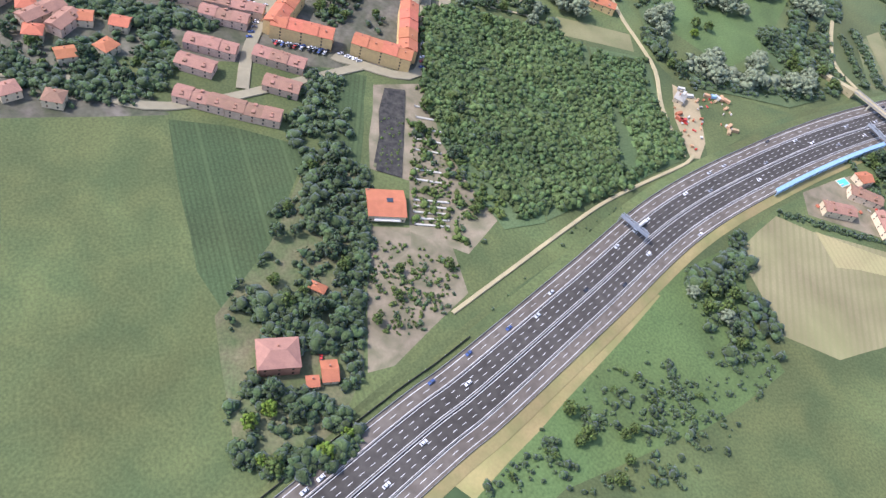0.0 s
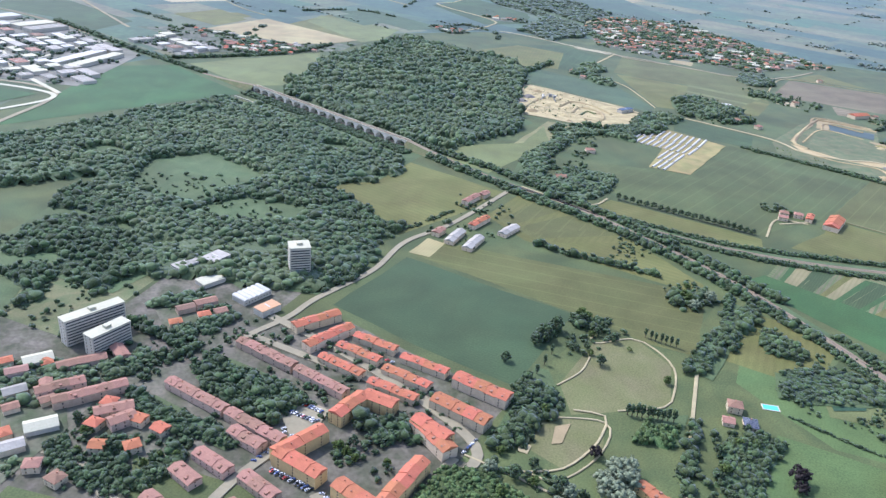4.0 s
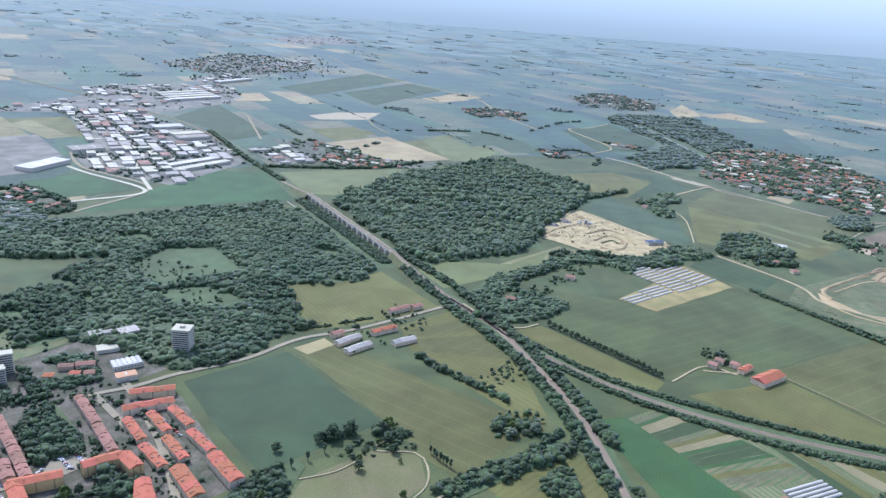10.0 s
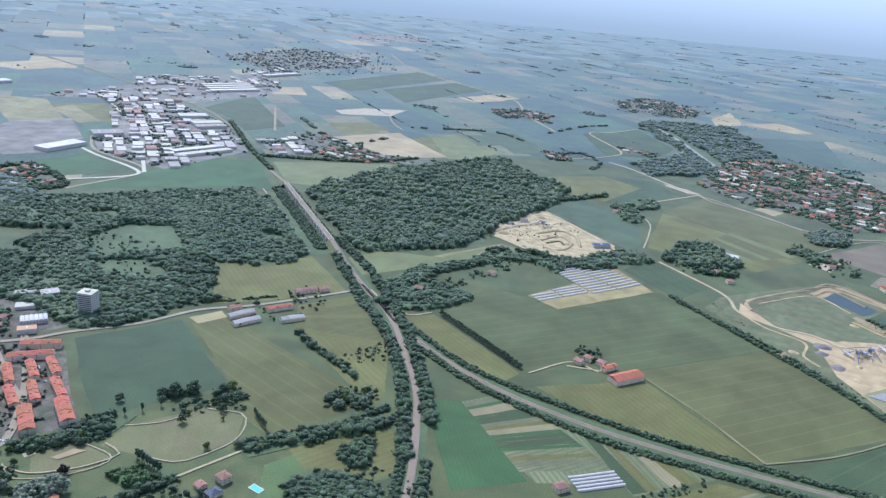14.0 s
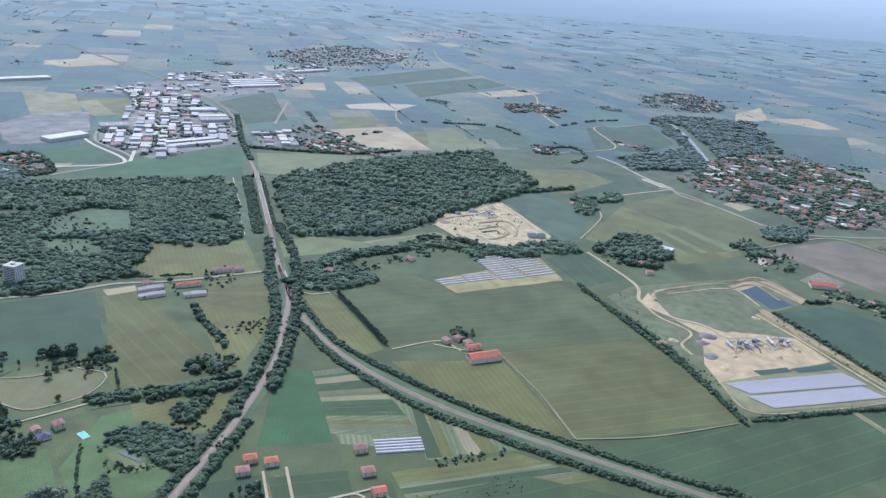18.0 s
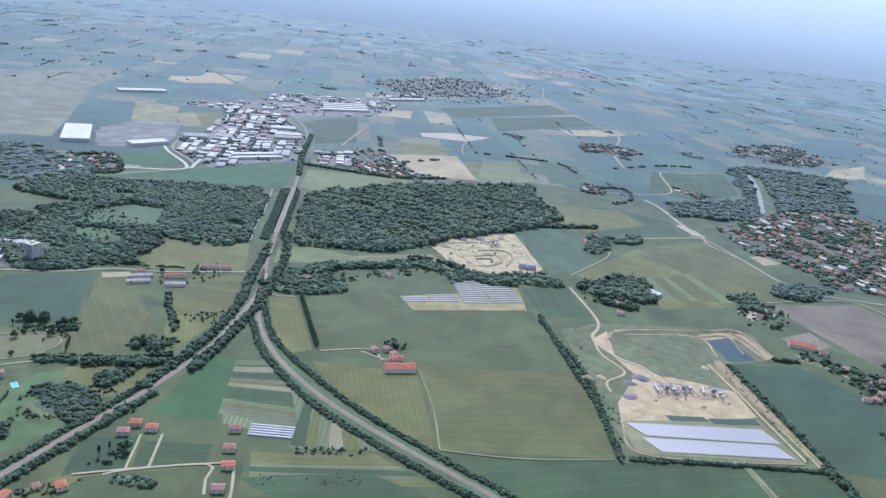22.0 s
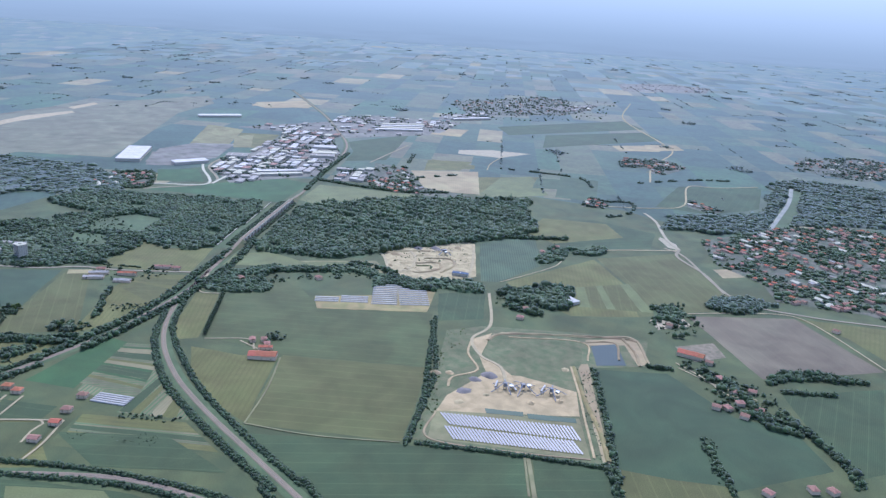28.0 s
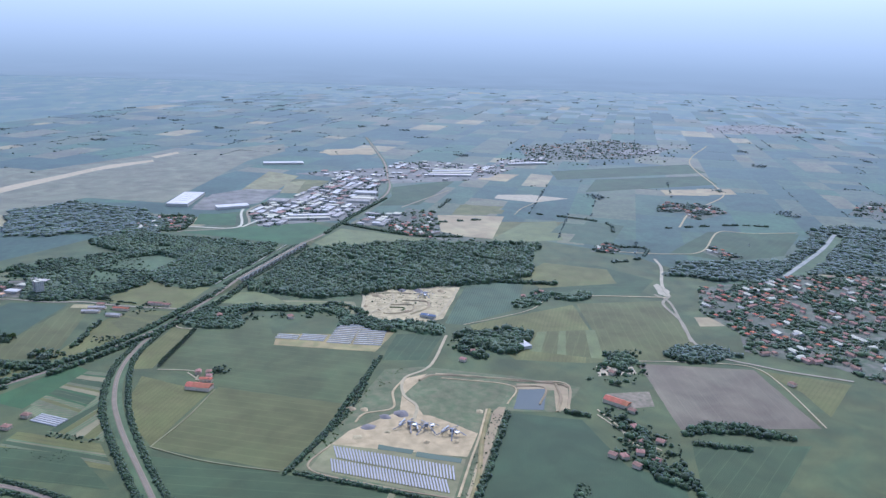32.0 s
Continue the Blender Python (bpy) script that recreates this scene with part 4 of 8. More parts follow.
def gantry(x, y, o0, o1, label):
    i = near_line(x, y)
    q, d, s = ROWS_M[i]
    root = new("sign_gantry")
    root.matrix_basis = Matrix.Translation((q.x, q.y, 1.5)) @ Matrix.Rotation(math.atan2(d.y, d.x), 4, "Z")
    for o in (o0, o1):
        part("post", Geo().box(-0.35, 0.35, -o - 0.35, -o + 0.35, 0, 7.5).mesh("post", STEEL), root)
    for xx in (-1.4, 1.4):
        for z in (6.2, 7.8):
            part("chord", Geo().beam((xx, -o0, z), (xx, -o1, z), 0.35).mesh("chord", STEEL), root)
    n = int(abs(o1 - o0) / 2.4)
    for k in range(n):
        a, b = -o0 + (-o1 + o0) * k / n, -o0 + (-o1 + o0) * (k + 1) / n
        part("brace", Geo().beam((-1.4, a, 7.8), (1.4, b, 7.8), 0.22).beam((1.4, a, 6.2), (1.4, b, 7.8), 0.2).mesh("brace", STEEL), root)
    part("walkway", Geo().box(-1.2, 1.2, min(-o0, -o1), max(-o0, -o1), 6.3, 6.4).mesh("walkway", STEEL), root)
    for k in range(3):
        c = -o0 + (-o1 + o0) * (k + 0.5) / 3
        part("sign", Geo().box(1.7, 1.95, c - 1.7, c + 1.7, 5.9, 8.2).mesh("sign", STEEL), root, "grey back of a lane sign")
    return tagged(root, label, "sign gantry", "sign gantries")


gantry(224, 330, -23, -1.0, "grey steel truss gantry over the motorway lanes")
gantry(478, 482, 1.0, 23, "grey steel truss gantry over the motorway lanes")


def overbridge(ax, ay, bx, by):
    a, b = Vector((ax, ay, 0)), Vector((bx, by, 0))
    d = (b - a).normalized()
    root = new("overbridge")
    mid = (a + b) / 2
    root.matrix_basis = Matrix.Translation((mid.x, mid.y, 0)) @ Matrix.Rotation(math.atan2(d.y, d.x), 4, "Z")
    h = (b - a).length / 2 + 9
    part("deck", Geo().box(-h, h, -3.2, 3.2, 6.6, 7.6).mesh("deck", GRAVEL), root, "worn grey-brown concrete deck")
    for s in (-1, 1):
        part("parapet", Geo().box(-h, h, s * 3.1 - 0.12, s * 3.1 + 0.12, 7.6, 8.6).mesh("parapet", RAILGREY), root)
    for x in (-h * 0.62, 0, h * 0.62):
        part("pier", Geo().box(x - 0.6, x + 0.6, -2.4, 2.4, 0.8, 6.6).mesh("pier", CONCRETE), root)
    for s in (-1, 1):
        part("ramp", Geo().add([(s * h, -3.2, 0), (s * h, 3.2, 0), (s * h, 3.2, 7.58), (s * h, -3.2, 7.58), (s * (h + 45), -3.2, 0.4), (s * (h + 45), 3.2, 0.4)], [(0, 1, 2, 3), (3, 2, 5, 4), (0, 3, 4), (1, 5, 2)]).mesh("ramp", GRAVELP), root)
    return tagged(root, "narrow pale concrete bridge over the motorway", "bridge")


overbridge(481, 527, 524, 469)
# light blue noise barrier
i0, i1 = near_line(352, 394), near_line(481, 470)
barrier = new("noise_barrier")
for i in range(i0, i1):
    seg = [ROWS_M[i][0], ROWS_M[i + 1][0]]
    part("panel", wall_strip(seg, 23.4, 0.25, 0.9, 5.4).mesh("panel", BLUEWALL), barrier)
    v, f = strip(seg, 20.6, 23.4, 6.4, 5.4)
    part("panel", Geo().add(v, f).mesh("panel", BLUEWALL), barrier)
    q, d, s = ROWS_M[i]
    part("post", Geo().box(-0.12, 0.12, -0.2, 0.2, 0.5, 5.4).mesh("post", STEEL), barrier, m=Matrix.Translation(q + Vector((d.y, -d.x, 0)) * 23.7))
tagged(barrier, "light blue noise barrier with leaning top beside the motorway", "noise barrier")
fence = new("verge_fence")
j0, j1 = near_line(-60, 25), near_line(135, 220)
part("rail", wall_strip(MOTORWAY[j0:j1], -26.5, 0.2, 0.6, 2.6).mesh("rail", NETTING), fence)
for i in range(j0, j1, 2):
    q, d, s = ROWS_M[i]
    part("post", Geo().box(-0.1, 0.1, -0.1, 0.1, 0.4, 3.2).mesh("post", STEEL), fence, m=Matrix.Translation(q + Vector((d.y, -d.x, 0)) * -26.8))
tagged(fence, "dark fence along the motorway bank", "fence")


# ---- railways ----
RAIL_MAIN = smooth_line([(760, 560), (690, 640), (623, 711), (546, 770), (428, 868), (333, 948), (212, 1033), (100, 1086), (-20, 1134), (-150, 1160), (-356, 1207), (-783, 1307), (-1175, 1385), (-1590, 1468), (-1880, 1488), (-2200, 1450), (-2682, 1385), (-3200, 1280), (-3900, 1130)], 14)
RAIL_BRANCH = smooth_line([(-150, 1158), (-60, 1143), (30, 1127), (150, 1124), (265, 1142), (380, 1184), (465, 1230), (535, 1274), (600, 1318), (712, 1394), (800, 1455), (950, 1570), (1100, 1690)], 14)
RAIL_CURVE = smooth_line([(930, 1560), (857, 1471), (750, 1320), (684, 1190), (664, 1070), (663, 985), (670, 900), (679, 840), (692, 778), (708, 731), (724, 700), (790, 605)], 14)



def railway(line, width, label, material=BALLAST):
    lo = 1.2
    g = Geo().add(*strip(line, -width / 2, width / 2, lo)).add(*strip(line, width / 2, width / 2 + 1.2, lo, 0.7)).add(*strip(line, -width / 2 - 1.2, -width / 2, 0.7, lo))
    for side in (-1, 1):
        o = width / 2 + 1.2
        bank = Geo().add(*(strip(line, o, o + 9, 0.75, 0.35) if side > 0 else strip(line, -o - 9, -o, 0.35, 0.75)))
        tagged(new("railway_bank", bank.mesh("railway_bank", WOODFLOOR)), "low overgrown green bank beside the railway", "bank", kind="structure")
    tagged(new("railway_bed", g.mesh("railway_bed", material)), label, "railway", kind="structure")
    for o in ((-2.9, -1.4, 1.4, 2.9) if width > 8 else (-0.75, 0.75)):
        tagged(new("rail", wall_strip(line, o, 0.16, lo, lo + 0.2).mesh("rail", RUSTSTEEL)), "worn steel rail on ballast", "rail", kind="structure")


railway(RAIL_MAIN, 7.0, "brown ballasted double railway track")
railway(RAIL_BRANCH, 7.0, "pale brown ballasted railway curve", PALEBED)
railway(RAIL_CURVE, 7.0, "ballasted railway curve between fields")
VIA = [(-356, 1207), (-783, 1307)]


def viaduct():
    a, b = Vector((*VIA[0], 0)), Vector((*VIA[1], 0))
    d = b - a
    root = new("railway_viaduct")
    root.matrix_basis = Matrix.Translation((a.x, a.y, 0)) @ Matrix.Rotation(math.atan2(d.y, d.x), 4, "Z")
    L, n, H, W = d.length, 17, 11.5, 10.5
    part("deck", Geo().box(-2, L + 2, -W / 2, W / 2, H, H + 1.2).mesh("deck", BRICK), root)
    part("track_bed", Geo().box(-2, L + 2, -W / 2 + 0.7, W / 2 - 0.7, H + 1.2, H + 1.5).mesh("track_bed", PALEBED), root)
    for s in (-1, 1):
        part("parapet", Geo().box(-2, L + 2, s * W / 2 - 0.3, s * W / 2 + 0.3, H + 1.2, H + 2.2).mesh("parapet", CONCRETE), root)
        part("rail", Geo().box(0, L, s * 2 - 0.8, s * 2 - 0.65, H + 1.5, H + 1.65).box(0, L, s * 2 + 0.65, s * 2 + 0.8, H + 1.5, H + 1.65).mesh("rail", RUSTSTEEL), root)
    span = L / n
    pw = 5.0
    arch = Geo()
    k = 10
    r = (span - pw) / 2
    for face in (-W / 2, W / 2):
        pts = []
        for i in range(k + 1):
            t = math.pi * i / k
            pts.append((span / 2 - r * math.cos(t), face, H - 0.8 - r * 0.62 + r * 0.62 * math.sin(t)))
        for i in range(k):
            p, q = pts[i], pts[i + 1]
            arch.add([p, q, (q[0], face, H), (p[0], face, H)], [(0, 1, 2, 3) if face < 0 else (3, 2, 1, 0)])
        base = pts
    for i in range(k):
        p, q = base[i], base[i + 1]
        arch.add([(p[0], -W / 2, p[2]), (q[0], -W / 2, q[2]), (q[0], W / 2, q[2]), (p[0], W / 2, p[2])], [(3, 2, 1, 0)])
    am = arch.mesh("arch", BRICK)
    pm = Geo().box(-pw / 2, pw / 2, -W / 2, W / 2, -1, H).mesh("pier", BRICK)
    for i in range(n):
        part("arch", am, root, m=pose(i * span, 0, 0))
        part("pier", pm, root, m=pose(i * span, 0, 0))
    part("pier", pm, root, m=pose(L, 0, 0))
    return tagged(root, "long pale masonry railway viaduct with round arches", "viaduct")


viaduct()


def embankment(start, step, run=170.0, high=12.9):
    """The grassy ramp that carries the line from an end of the viaduct down to the plain."""
    rows = along(RAIL_MAIN)
    i = min(range(len(rows)), key=lambda k: (rows[k][0].x - start[0]) ** 2 + (rows[k][0].y - start[1]) ** 2)
    picked, s0 = [], rows[i][2]
    while 0 <= i < len(rows) and abs(rows[i][2] - s0) <= run:
        picked.append(rows[i])
        i += step
    if step < 0:
        picked.reverse()
    bed, bank = Geo(), Geo()
    rings = []
    for q, d, s in picked:
        t = min(1.0, abs(s - s0) / run)
        h = 1.25 + (high - 1.25) * (1 - t) ** 1.4
        n = Vector((d.y, -d.x, 0))
        rings.append([q + n * o + Vector((0, 0, z)) for o, z in ((-4.6 - h * 0.9, 0.05), (-4.6, h), (4.6, h), (4.6 + h * 0.9, 0.05))])
    for a, b in zip(rings, rings[1:]):
        bed.add([a[1], a[2], b[2], b[1]], [(0, 1, 2, 3)])
        bank.add([a[0], a[1], b[1], b[0]], [(0, 1, 2, 3)])
        bank.add([a[2], a[3], b[3], b[2]], [(0, 1, 2, 3)])
    tagged(new("railway_bed", bed.mesh("railway_bed", PALEBED)), "ballasted track climbing to the viaduct", "railway", kind="structure")
    tagged(new("railway_embankment", bank.mesh("railway_embankment", SCRUB)), "grassy railway embankment beside the viaduct", "embankment", kind="structure")


embankment(VIA[0], -1)
embankment(VIA[1], 1)


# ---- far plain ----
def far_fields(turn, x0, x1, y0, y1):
    """The farmed plain: rows of fields of many widths and crops, with tree lines on some of their borders and groves."""
    rng = np.random.default_rng(31)
    c, q = math.cos(radians(turn)), math.sin(radians(turn))
    quads = [Geo() for _ in QUILT]
    trees = []
    y = y0
    while y < y1:
        dy = rng.uniform(80, 260)
        x, last = x0 - rng.uniform(0, 300), 0.0
        while x < x1:
            dx = rng.uniform(110, 520)
            k = int(rng.choice(len(QUILT), p=(0.17, 0.16, 0.13, 0.13, 0.1, 0.14, 0.04, 0.03, 0.1)))
            skew = rng.uniform(-14, 14)
            corner = [(x, y), (x + dx, y), (x + dx + skew, y + dy), (x + last, y + dy)]
            last = skew
            corner = [(u * c - v * q, u * q + v * c) for u, v in corner]
            if rng.random() > (math.hypot(corner[0][0] - 100, corner[0][1] - 500) - 5500) / 5000:
                quads[k].add([(u, v, 0.012) for u, v in corner], [(0, 1, 2, 3)])
            for a, b in ((corner[0], corner[1]), (corner[1], corner[2])):
                n = math.dist(a, b)
                if rng.random() < (0.26 if abs(x + 2000) < 5500 and y < 6000 else 0.08):
                    for i in range(int(n / 17)):
                        if noise.noise(Vector((a[0] + i * 17, a[1], 2)) * 0.014) > -0.02:
                            t = i * 17 / n
                            h = rng.uniform(3, 8)
                            trees.append((a[0] + (b[0] - a[0]) * t + rng.uniform(-3, 3), a[1] + (b[1] - a[1]) * t + rng.uniform(-3, 3), h * rng.uniform(1.0, 1.7), h))
            if rng.random() < 0.07:
                for i in range(int(rng.uniform(10, 46))):
                    h = rng.uniform(5, 10)
                    trees.append((corner[0][0] + rng.normal(0, 32), corner[0][1] + rng.normal(0, 20), h * 1.4, h))
            x += dx
        y += dy
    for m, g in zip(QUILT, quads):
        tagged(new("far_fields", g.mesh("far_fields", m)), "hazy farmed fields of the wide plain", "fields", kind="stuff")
    trees = [p for p in trees if not inside(p[0], p[1], NEARLAND)]
    canopy("tree_lines", "thin dark tree lines and groves on the hazy plain", trees, LEAFHAZE)


NEARLAND = [(-900, 640), (-420, 420), (-150, 260), (200, 120), (900, 380), (1300, 900), (1250, 1700), (1050, 2500), (500, 2900), (-200, 2800), (-800, 2400), (-1100, 2100), (-2900, 2100), (-3000, 900), (-2500, -300), (-1200, -200)]
far_fields(-12, -11500, 2600, -2500, 11000)

# ---- plan ----

# ground of the town and its surroundings
field("farmland", "green farmland between the named fields", MEADOWD, 15, (-900, 640), (-420, 420), (-150, 260), (200, 120), (900, 380), (1300, 900), (1250, 1700), (1050, 2500), (500, 2900), (-200, 2800), (-800, 2400), (-1100, 1900), (-1150, 1200))
field("town_ground", "gardens, yards and paving between town houses", TOWNG, 146, (-123, 308), (-2, 388), (97, 491), (109, 582), (90, 653), (22, 654), (-100, 672), (-171, 633), (-180, 720), (-237, 710), (-324, 643), (-308, 589), (-294, 490), (-378, 480))
field("town_ground", "gardens and paving between houses", TOWNG, 21, (-164, 341), (-75, 369), (-6, 370), (41, 446), (82, 452), (87, 582), (32, 594), (-215, 497))
field("rough_ground", "rough green land beside the motorway", MEADOW, 108, (-75, 369), (-165, 343), (-88, 107), (-3, 113), (26, 157), (140, 268), (294, 411), (146, 372), (90, 458), (-120, 414))
field("rough_ground", "green land between motorway and river", MEADOW, 10, (214, 118), (592, 183), (787, 425), (851, 634), (613, 534), (484, 469), (353, 378), (225, 259), (173, 206))
field("rough_ground", "bushy ground between wood and town", SCRUB, 32, (-378, 480), (-294, 490), (-324, 643), (-180, 720), (-181, 908), (-388, 965), (-625, 819), (-537, 586))
field("rough_ground", "green land beside the railway", MEADOW, 85, (315, 767), (357, 942), (217, 982), (202, 795))

# fields beside the motorway and round the town
field("field", "rows of young green crop on flat farmland", CROP, 110, (-64, 329), (-37, 254), (-17, 228), (-1, 281), (6, 326), (13, 360), (-37, 368), (-75, 365))
field("field", "narrow strip of green crop beside a hedge", CROP, 90, (18, 366), (30, 336), (45, 334), (45, 441), (9, 441))
field("garden_ground", "overgrown garden ground with trees", GARDEN, 93, (-1, 281), (-23, 227), (1, 147), (46, 171), (57, 204), (50, 350), (13, 360))
field("nursery_ground", "dry trodden nursery ground with low shrubs", DRY, 94, (59, 204), (73, 210), (115, 264), (105, 300), (79, 304), (53, 299))
field("yard", "pale dusty yard in front of a red-roofed hall", DRY, 8, (54, 278), (71, 279), (80, 291), (80, 307), (52, 303))
field("nursery_ground", "dry ground with rows of nursery plants", DRY, 91, (52, 351), (78, 346), (79, 304), (116, 293), (140, 330), (148, 406), (86, 444), (50, 433))
field("park_ground", "park lawn with scattered trees and footpaths", MEADOW, 73, (92, 550), (264, 562), (297, 509), (405, 494), (487, 539), (480, 587), (533, 758), (422, 848), (305, 836), (227, 846), (158, 827), (104, 761), (91, 662))
field("lawn", "mown oval park lawn", MOWN, 42, (120, 697), (146, 658), (218, 723), (202, 791), (159, 820), (123, 785))
field("lawn", "mown park lawn with a bare patch", MOWN, 22, (127, 595), (163, 587), (184, 631), (175, 664), (123, 643))
field("lawn", "bright green lawn of a large garden", LUSH, 3, (312, 665), (308, 581), (354, 537), (413, 595), (458, 678), (472, 745), (309, 737))
field("meadow", "bright green meadow along the railway", LUSH, 9, (263, 800), (356, 745), (481, 764), (422, 848), (310, 880), (258, 864))
field("grass_strip", "dry mown strip beside a farmhouse", DRYGRASS, 177, (202, 539), (267, 536), (267, 560), (200, 564))
field("work_yard", "bare trodden work yard beside the motorway", DIRT, 64, (288, 460), (292, 416), (300, 417), (321, 461), (313, 491), (295, 502))
field("grass_strip", "green grass between the work yard and the motorway", MEADOW, 1, (307, 419), (361, 465), (400, 491), (315, 489))
field("nursery_ground", "green and brown grass between tree nursery strips", SCRUB, 21, (503, 547), (681, 617), (697, 643), (615, 686), (517, 629))
field("field", "harvested straw-coloured field with tractor lines", STUBBLE, 75, (322, 264), (359, 251), (504, 304), (506, 344), (434, 352), (377, 360), (350, 370), (308, 329))
field("bare_patch", "bare straw-coloured patch in a stubble field", STRAW, 101, (385, 329), (405, 330), (427, 328), (433, 346), (405, 353), (379, 361))
field("meadow", "green meadow with bushes beside the motorway", LUSH, 48, (112, 148), (131, 122), (162, 150), (251, 193), (315, 237), (303, 276), (312, 338), (239, 290))
field("grass_bank", "worn brown grass bank along the motorway", TANBANK, 48, (115, 141), (241, 282), (234, 285), (104, 148))
field("yard", "trodden gravel yard round country houses", DRY, 28, (379, 377), (441, 365), (457, 376), (447, 435), (382, 400))
field("lawn", "garden lawn with a small pool", LUSH, 80, (463, 382), (504, 398), (504, 457), (474, 445))

# the large fields between the town and the railway
field("field", "yellow-green field between two railways", CROPY, 87, (508, 874), (558, 803), (584, 793), (666, 716), (707, 713), (674, 802), (650, 924), (658, 1078), (543, 1023), (460, 956))
field("grass_strip", "dry grass wedge between two railways", DRYGRASS, 121, (582, 787), (625, 764), (670, 689), (698, 682), (640, 742))
strips("pale field strip beside a railway curve", (CROPL, CROPY, DRYGRASS, CROPY), 5, (688, 1071), (748, 765), (852, 1016), (854, 1189))
field("field", "wide dark green crop field beside terraced houses", DARKCROP, 178, (-135, 690), (-25, 674), (85, 668), (85, 829), (-133, 838))
field("field", "long yellow-green wheat field with tractor lines", WHEAT, 12, (85, 833), (172, 819), (221, 825), (201, 961), (165, 965), (-138, 900), (-136, 850))
field("field", "pale ripe corner of the wheat field", STRAW, 92, (-111, 855), (-115, 902), (-141, 903), (-139, 851))
field("field", "yellow-green crop field beside the road and woods", CROPY, 173, (-265, 899), (-174, 889), (-144, 1013), (-135, 1120), (-324, 1144), (-351, 1040), (-384, 954))
field("field", "striped green field between farm and railway", CROPY, 177, (-37, 977), (212, 966), (190, 998), (89, 1066), (-111, 1129), (-114, 1020))
field("field", "green field corner beside the railway bank", CROPY, 93, (331, 832), (346, 929), (284, 958), (229, 959), (235, 835))

# fields east of the railway
field("field", "wide green wheat field with a farm on its edge", WHEATG, 79, (228, 1199), (241, 1240), (306, 1356), (356, 1619), (106, 1654), (55, 1409), (-49, 1369), (10, 1226))
field("field", "wide olive-green wheat field with tractor lines", WHEAT, 79, (544, 1318), (600, 1551), (359, 1616), (307, 1357))
field("field", "green field in front of the farm", CROPY, 171, (373, 1208), (485, 1270), (539, 1316), (312, 1350), (307, 1286), (270, 1191))
field("field", "narrow field between hedge and railway", CROPY, 179, (136, 1143), (240, 1153), (231, 1197), (9, 1202), (-2, 1154))
field("field", "bright green clover field between two railways", CLOVER, 154, (427, 1037), (252, 1076), (229, 1036), (399, 952))
field("field", "striped vegetable plots beside the railway", PLOTS, 164, (359, 1054), (434, 1044), (489, 1131), (376, 1164), (266, 1152), (255, 1075))
field("field", "brown and green allotment strips", PLOTS, 27, (505, 1123), (532, 1234), (502, 1227), (376, 1164))
field("field", "weedy strips of ground with low plants", MEADOWD, 81, (593, 1052), (620, 1162), (627, 1295), (538, 1231), (513, 1070))
field("field", "dark green field beside the farm lane", DARKCROP, 167, (524, 860), (519, 928), (454, 943), (444, 879))
field("field", "green field beside a farm lane", CROP, 74, (523, 936), (527, 1020), (485, 1031), (461, 945))
field("field", "fallow green-brown field", SOILG, 89, (579, 911), (598, 1018), (534, 1021), (532, 910))
field("field", "wide green field beside the railway curve", CROP, 87, (663, 1367), (753, 1431), (766, 1707), (651, 1726), (606, 1542), (567, 1306))
field("field", "green field with a pale track beside it", CROP, 87, (766, 1712), (772, 1830), (682, 1845), (656, 1737))
field("field", "dark green crop field beside a hamlet", DARKCROP, 168, (685, 1857), (748, 1985), (702, 2181), (584, 2184), (546, 2106), (388, 2055), (371, 1923))
field("field", "green field behind the hamlet", CROP, 144, (585, 2213), (724, 2206), (712, 2258), (455, 2447), (472, 2234))
field("field", "olive green field at the hamlet", SOILG, 65, (795, 1825), (812, 1937), (752, 1983), (693, 1858))
field("field", "brown ploughed field with a farmhouse beside it", PLOUGH, 3, (412, 2230), (388, 2493), (127, 2464), (114, 2216))
field("field", "yellow-green field beside the village road", CROPY, 144, (233, 2522), (340, 2532), (188, 2644), (127, 2470))
field("field", "green wheat field with drainage lines", WHEAT, 179, (-78, 2151), (122, 2103), (87, 2282), (-9, 2378), (-331, 2384), (-280, 2139))
field("field", "green strip field with a hedge", CROPY, 168, (3, 1879), (118, 1952), (122, 2103), (-78, 2144), (-270, 2128), (-197, 2014), (-88, 1852))
field("field", "dark green row crop beside the sand quarry", ORCHARD, 171, (-94, 1792), (-88, 1831), (-217, 1975), (-468, 2014), (-430, 1847))
field("field", "small green field beside the lane", CROP, 167, (146, 1661), (136, 1757), (-30, 1794), (-9, 1680))
field("field", "green meadow behind the orchard", CROP, 99, (-339, 2070), (-379, 2329), (-523, 2404), (-668, 2256), (-585, 2016))
strips("narrow vegetable plot in greens and browns", (PLOTS, CROPY, SOILG, DRYGRASS, CROP, STUBBLE, CLOVER, CROP), 16, (260, 1074), (270, 1150), (460, 1142), (409, 1041))
strips("narrow allotment strip in tan and green", (PLOTS, DRYGRASS, CROPY, STUBBLE, CROP), 7, (380, 1164), (502, 1125), (532, 1234), (499, 1225))
strips("strip of low plants in rows", (SOILG, CROP, PLOTS, CROPY), 6, (509, 1075), (538, 1231), (621, 1291), (569, 1068))
field("field", "dark green field inside a railway curve", CROP, 82, (763, 969), (815, 1318), (774, 1298), (714, 1198), (680, 1069), (664, 946))
field("field", "green field strip beside the railway curve", CROP, 83, (649, 1130), (671, 1308), (576, 1212), (560, 1055))
field("field", "light green field strip beside a lane", CROPL, 106, (348, 794), (394, 806), (393, 846), (327, 867))
strips("striped field between farm and railway", (CROPY, WHEAT, CROPL, CROPY), 6, (-108, 1019), (-110, 1128), (89, 1066), (-13, 986))
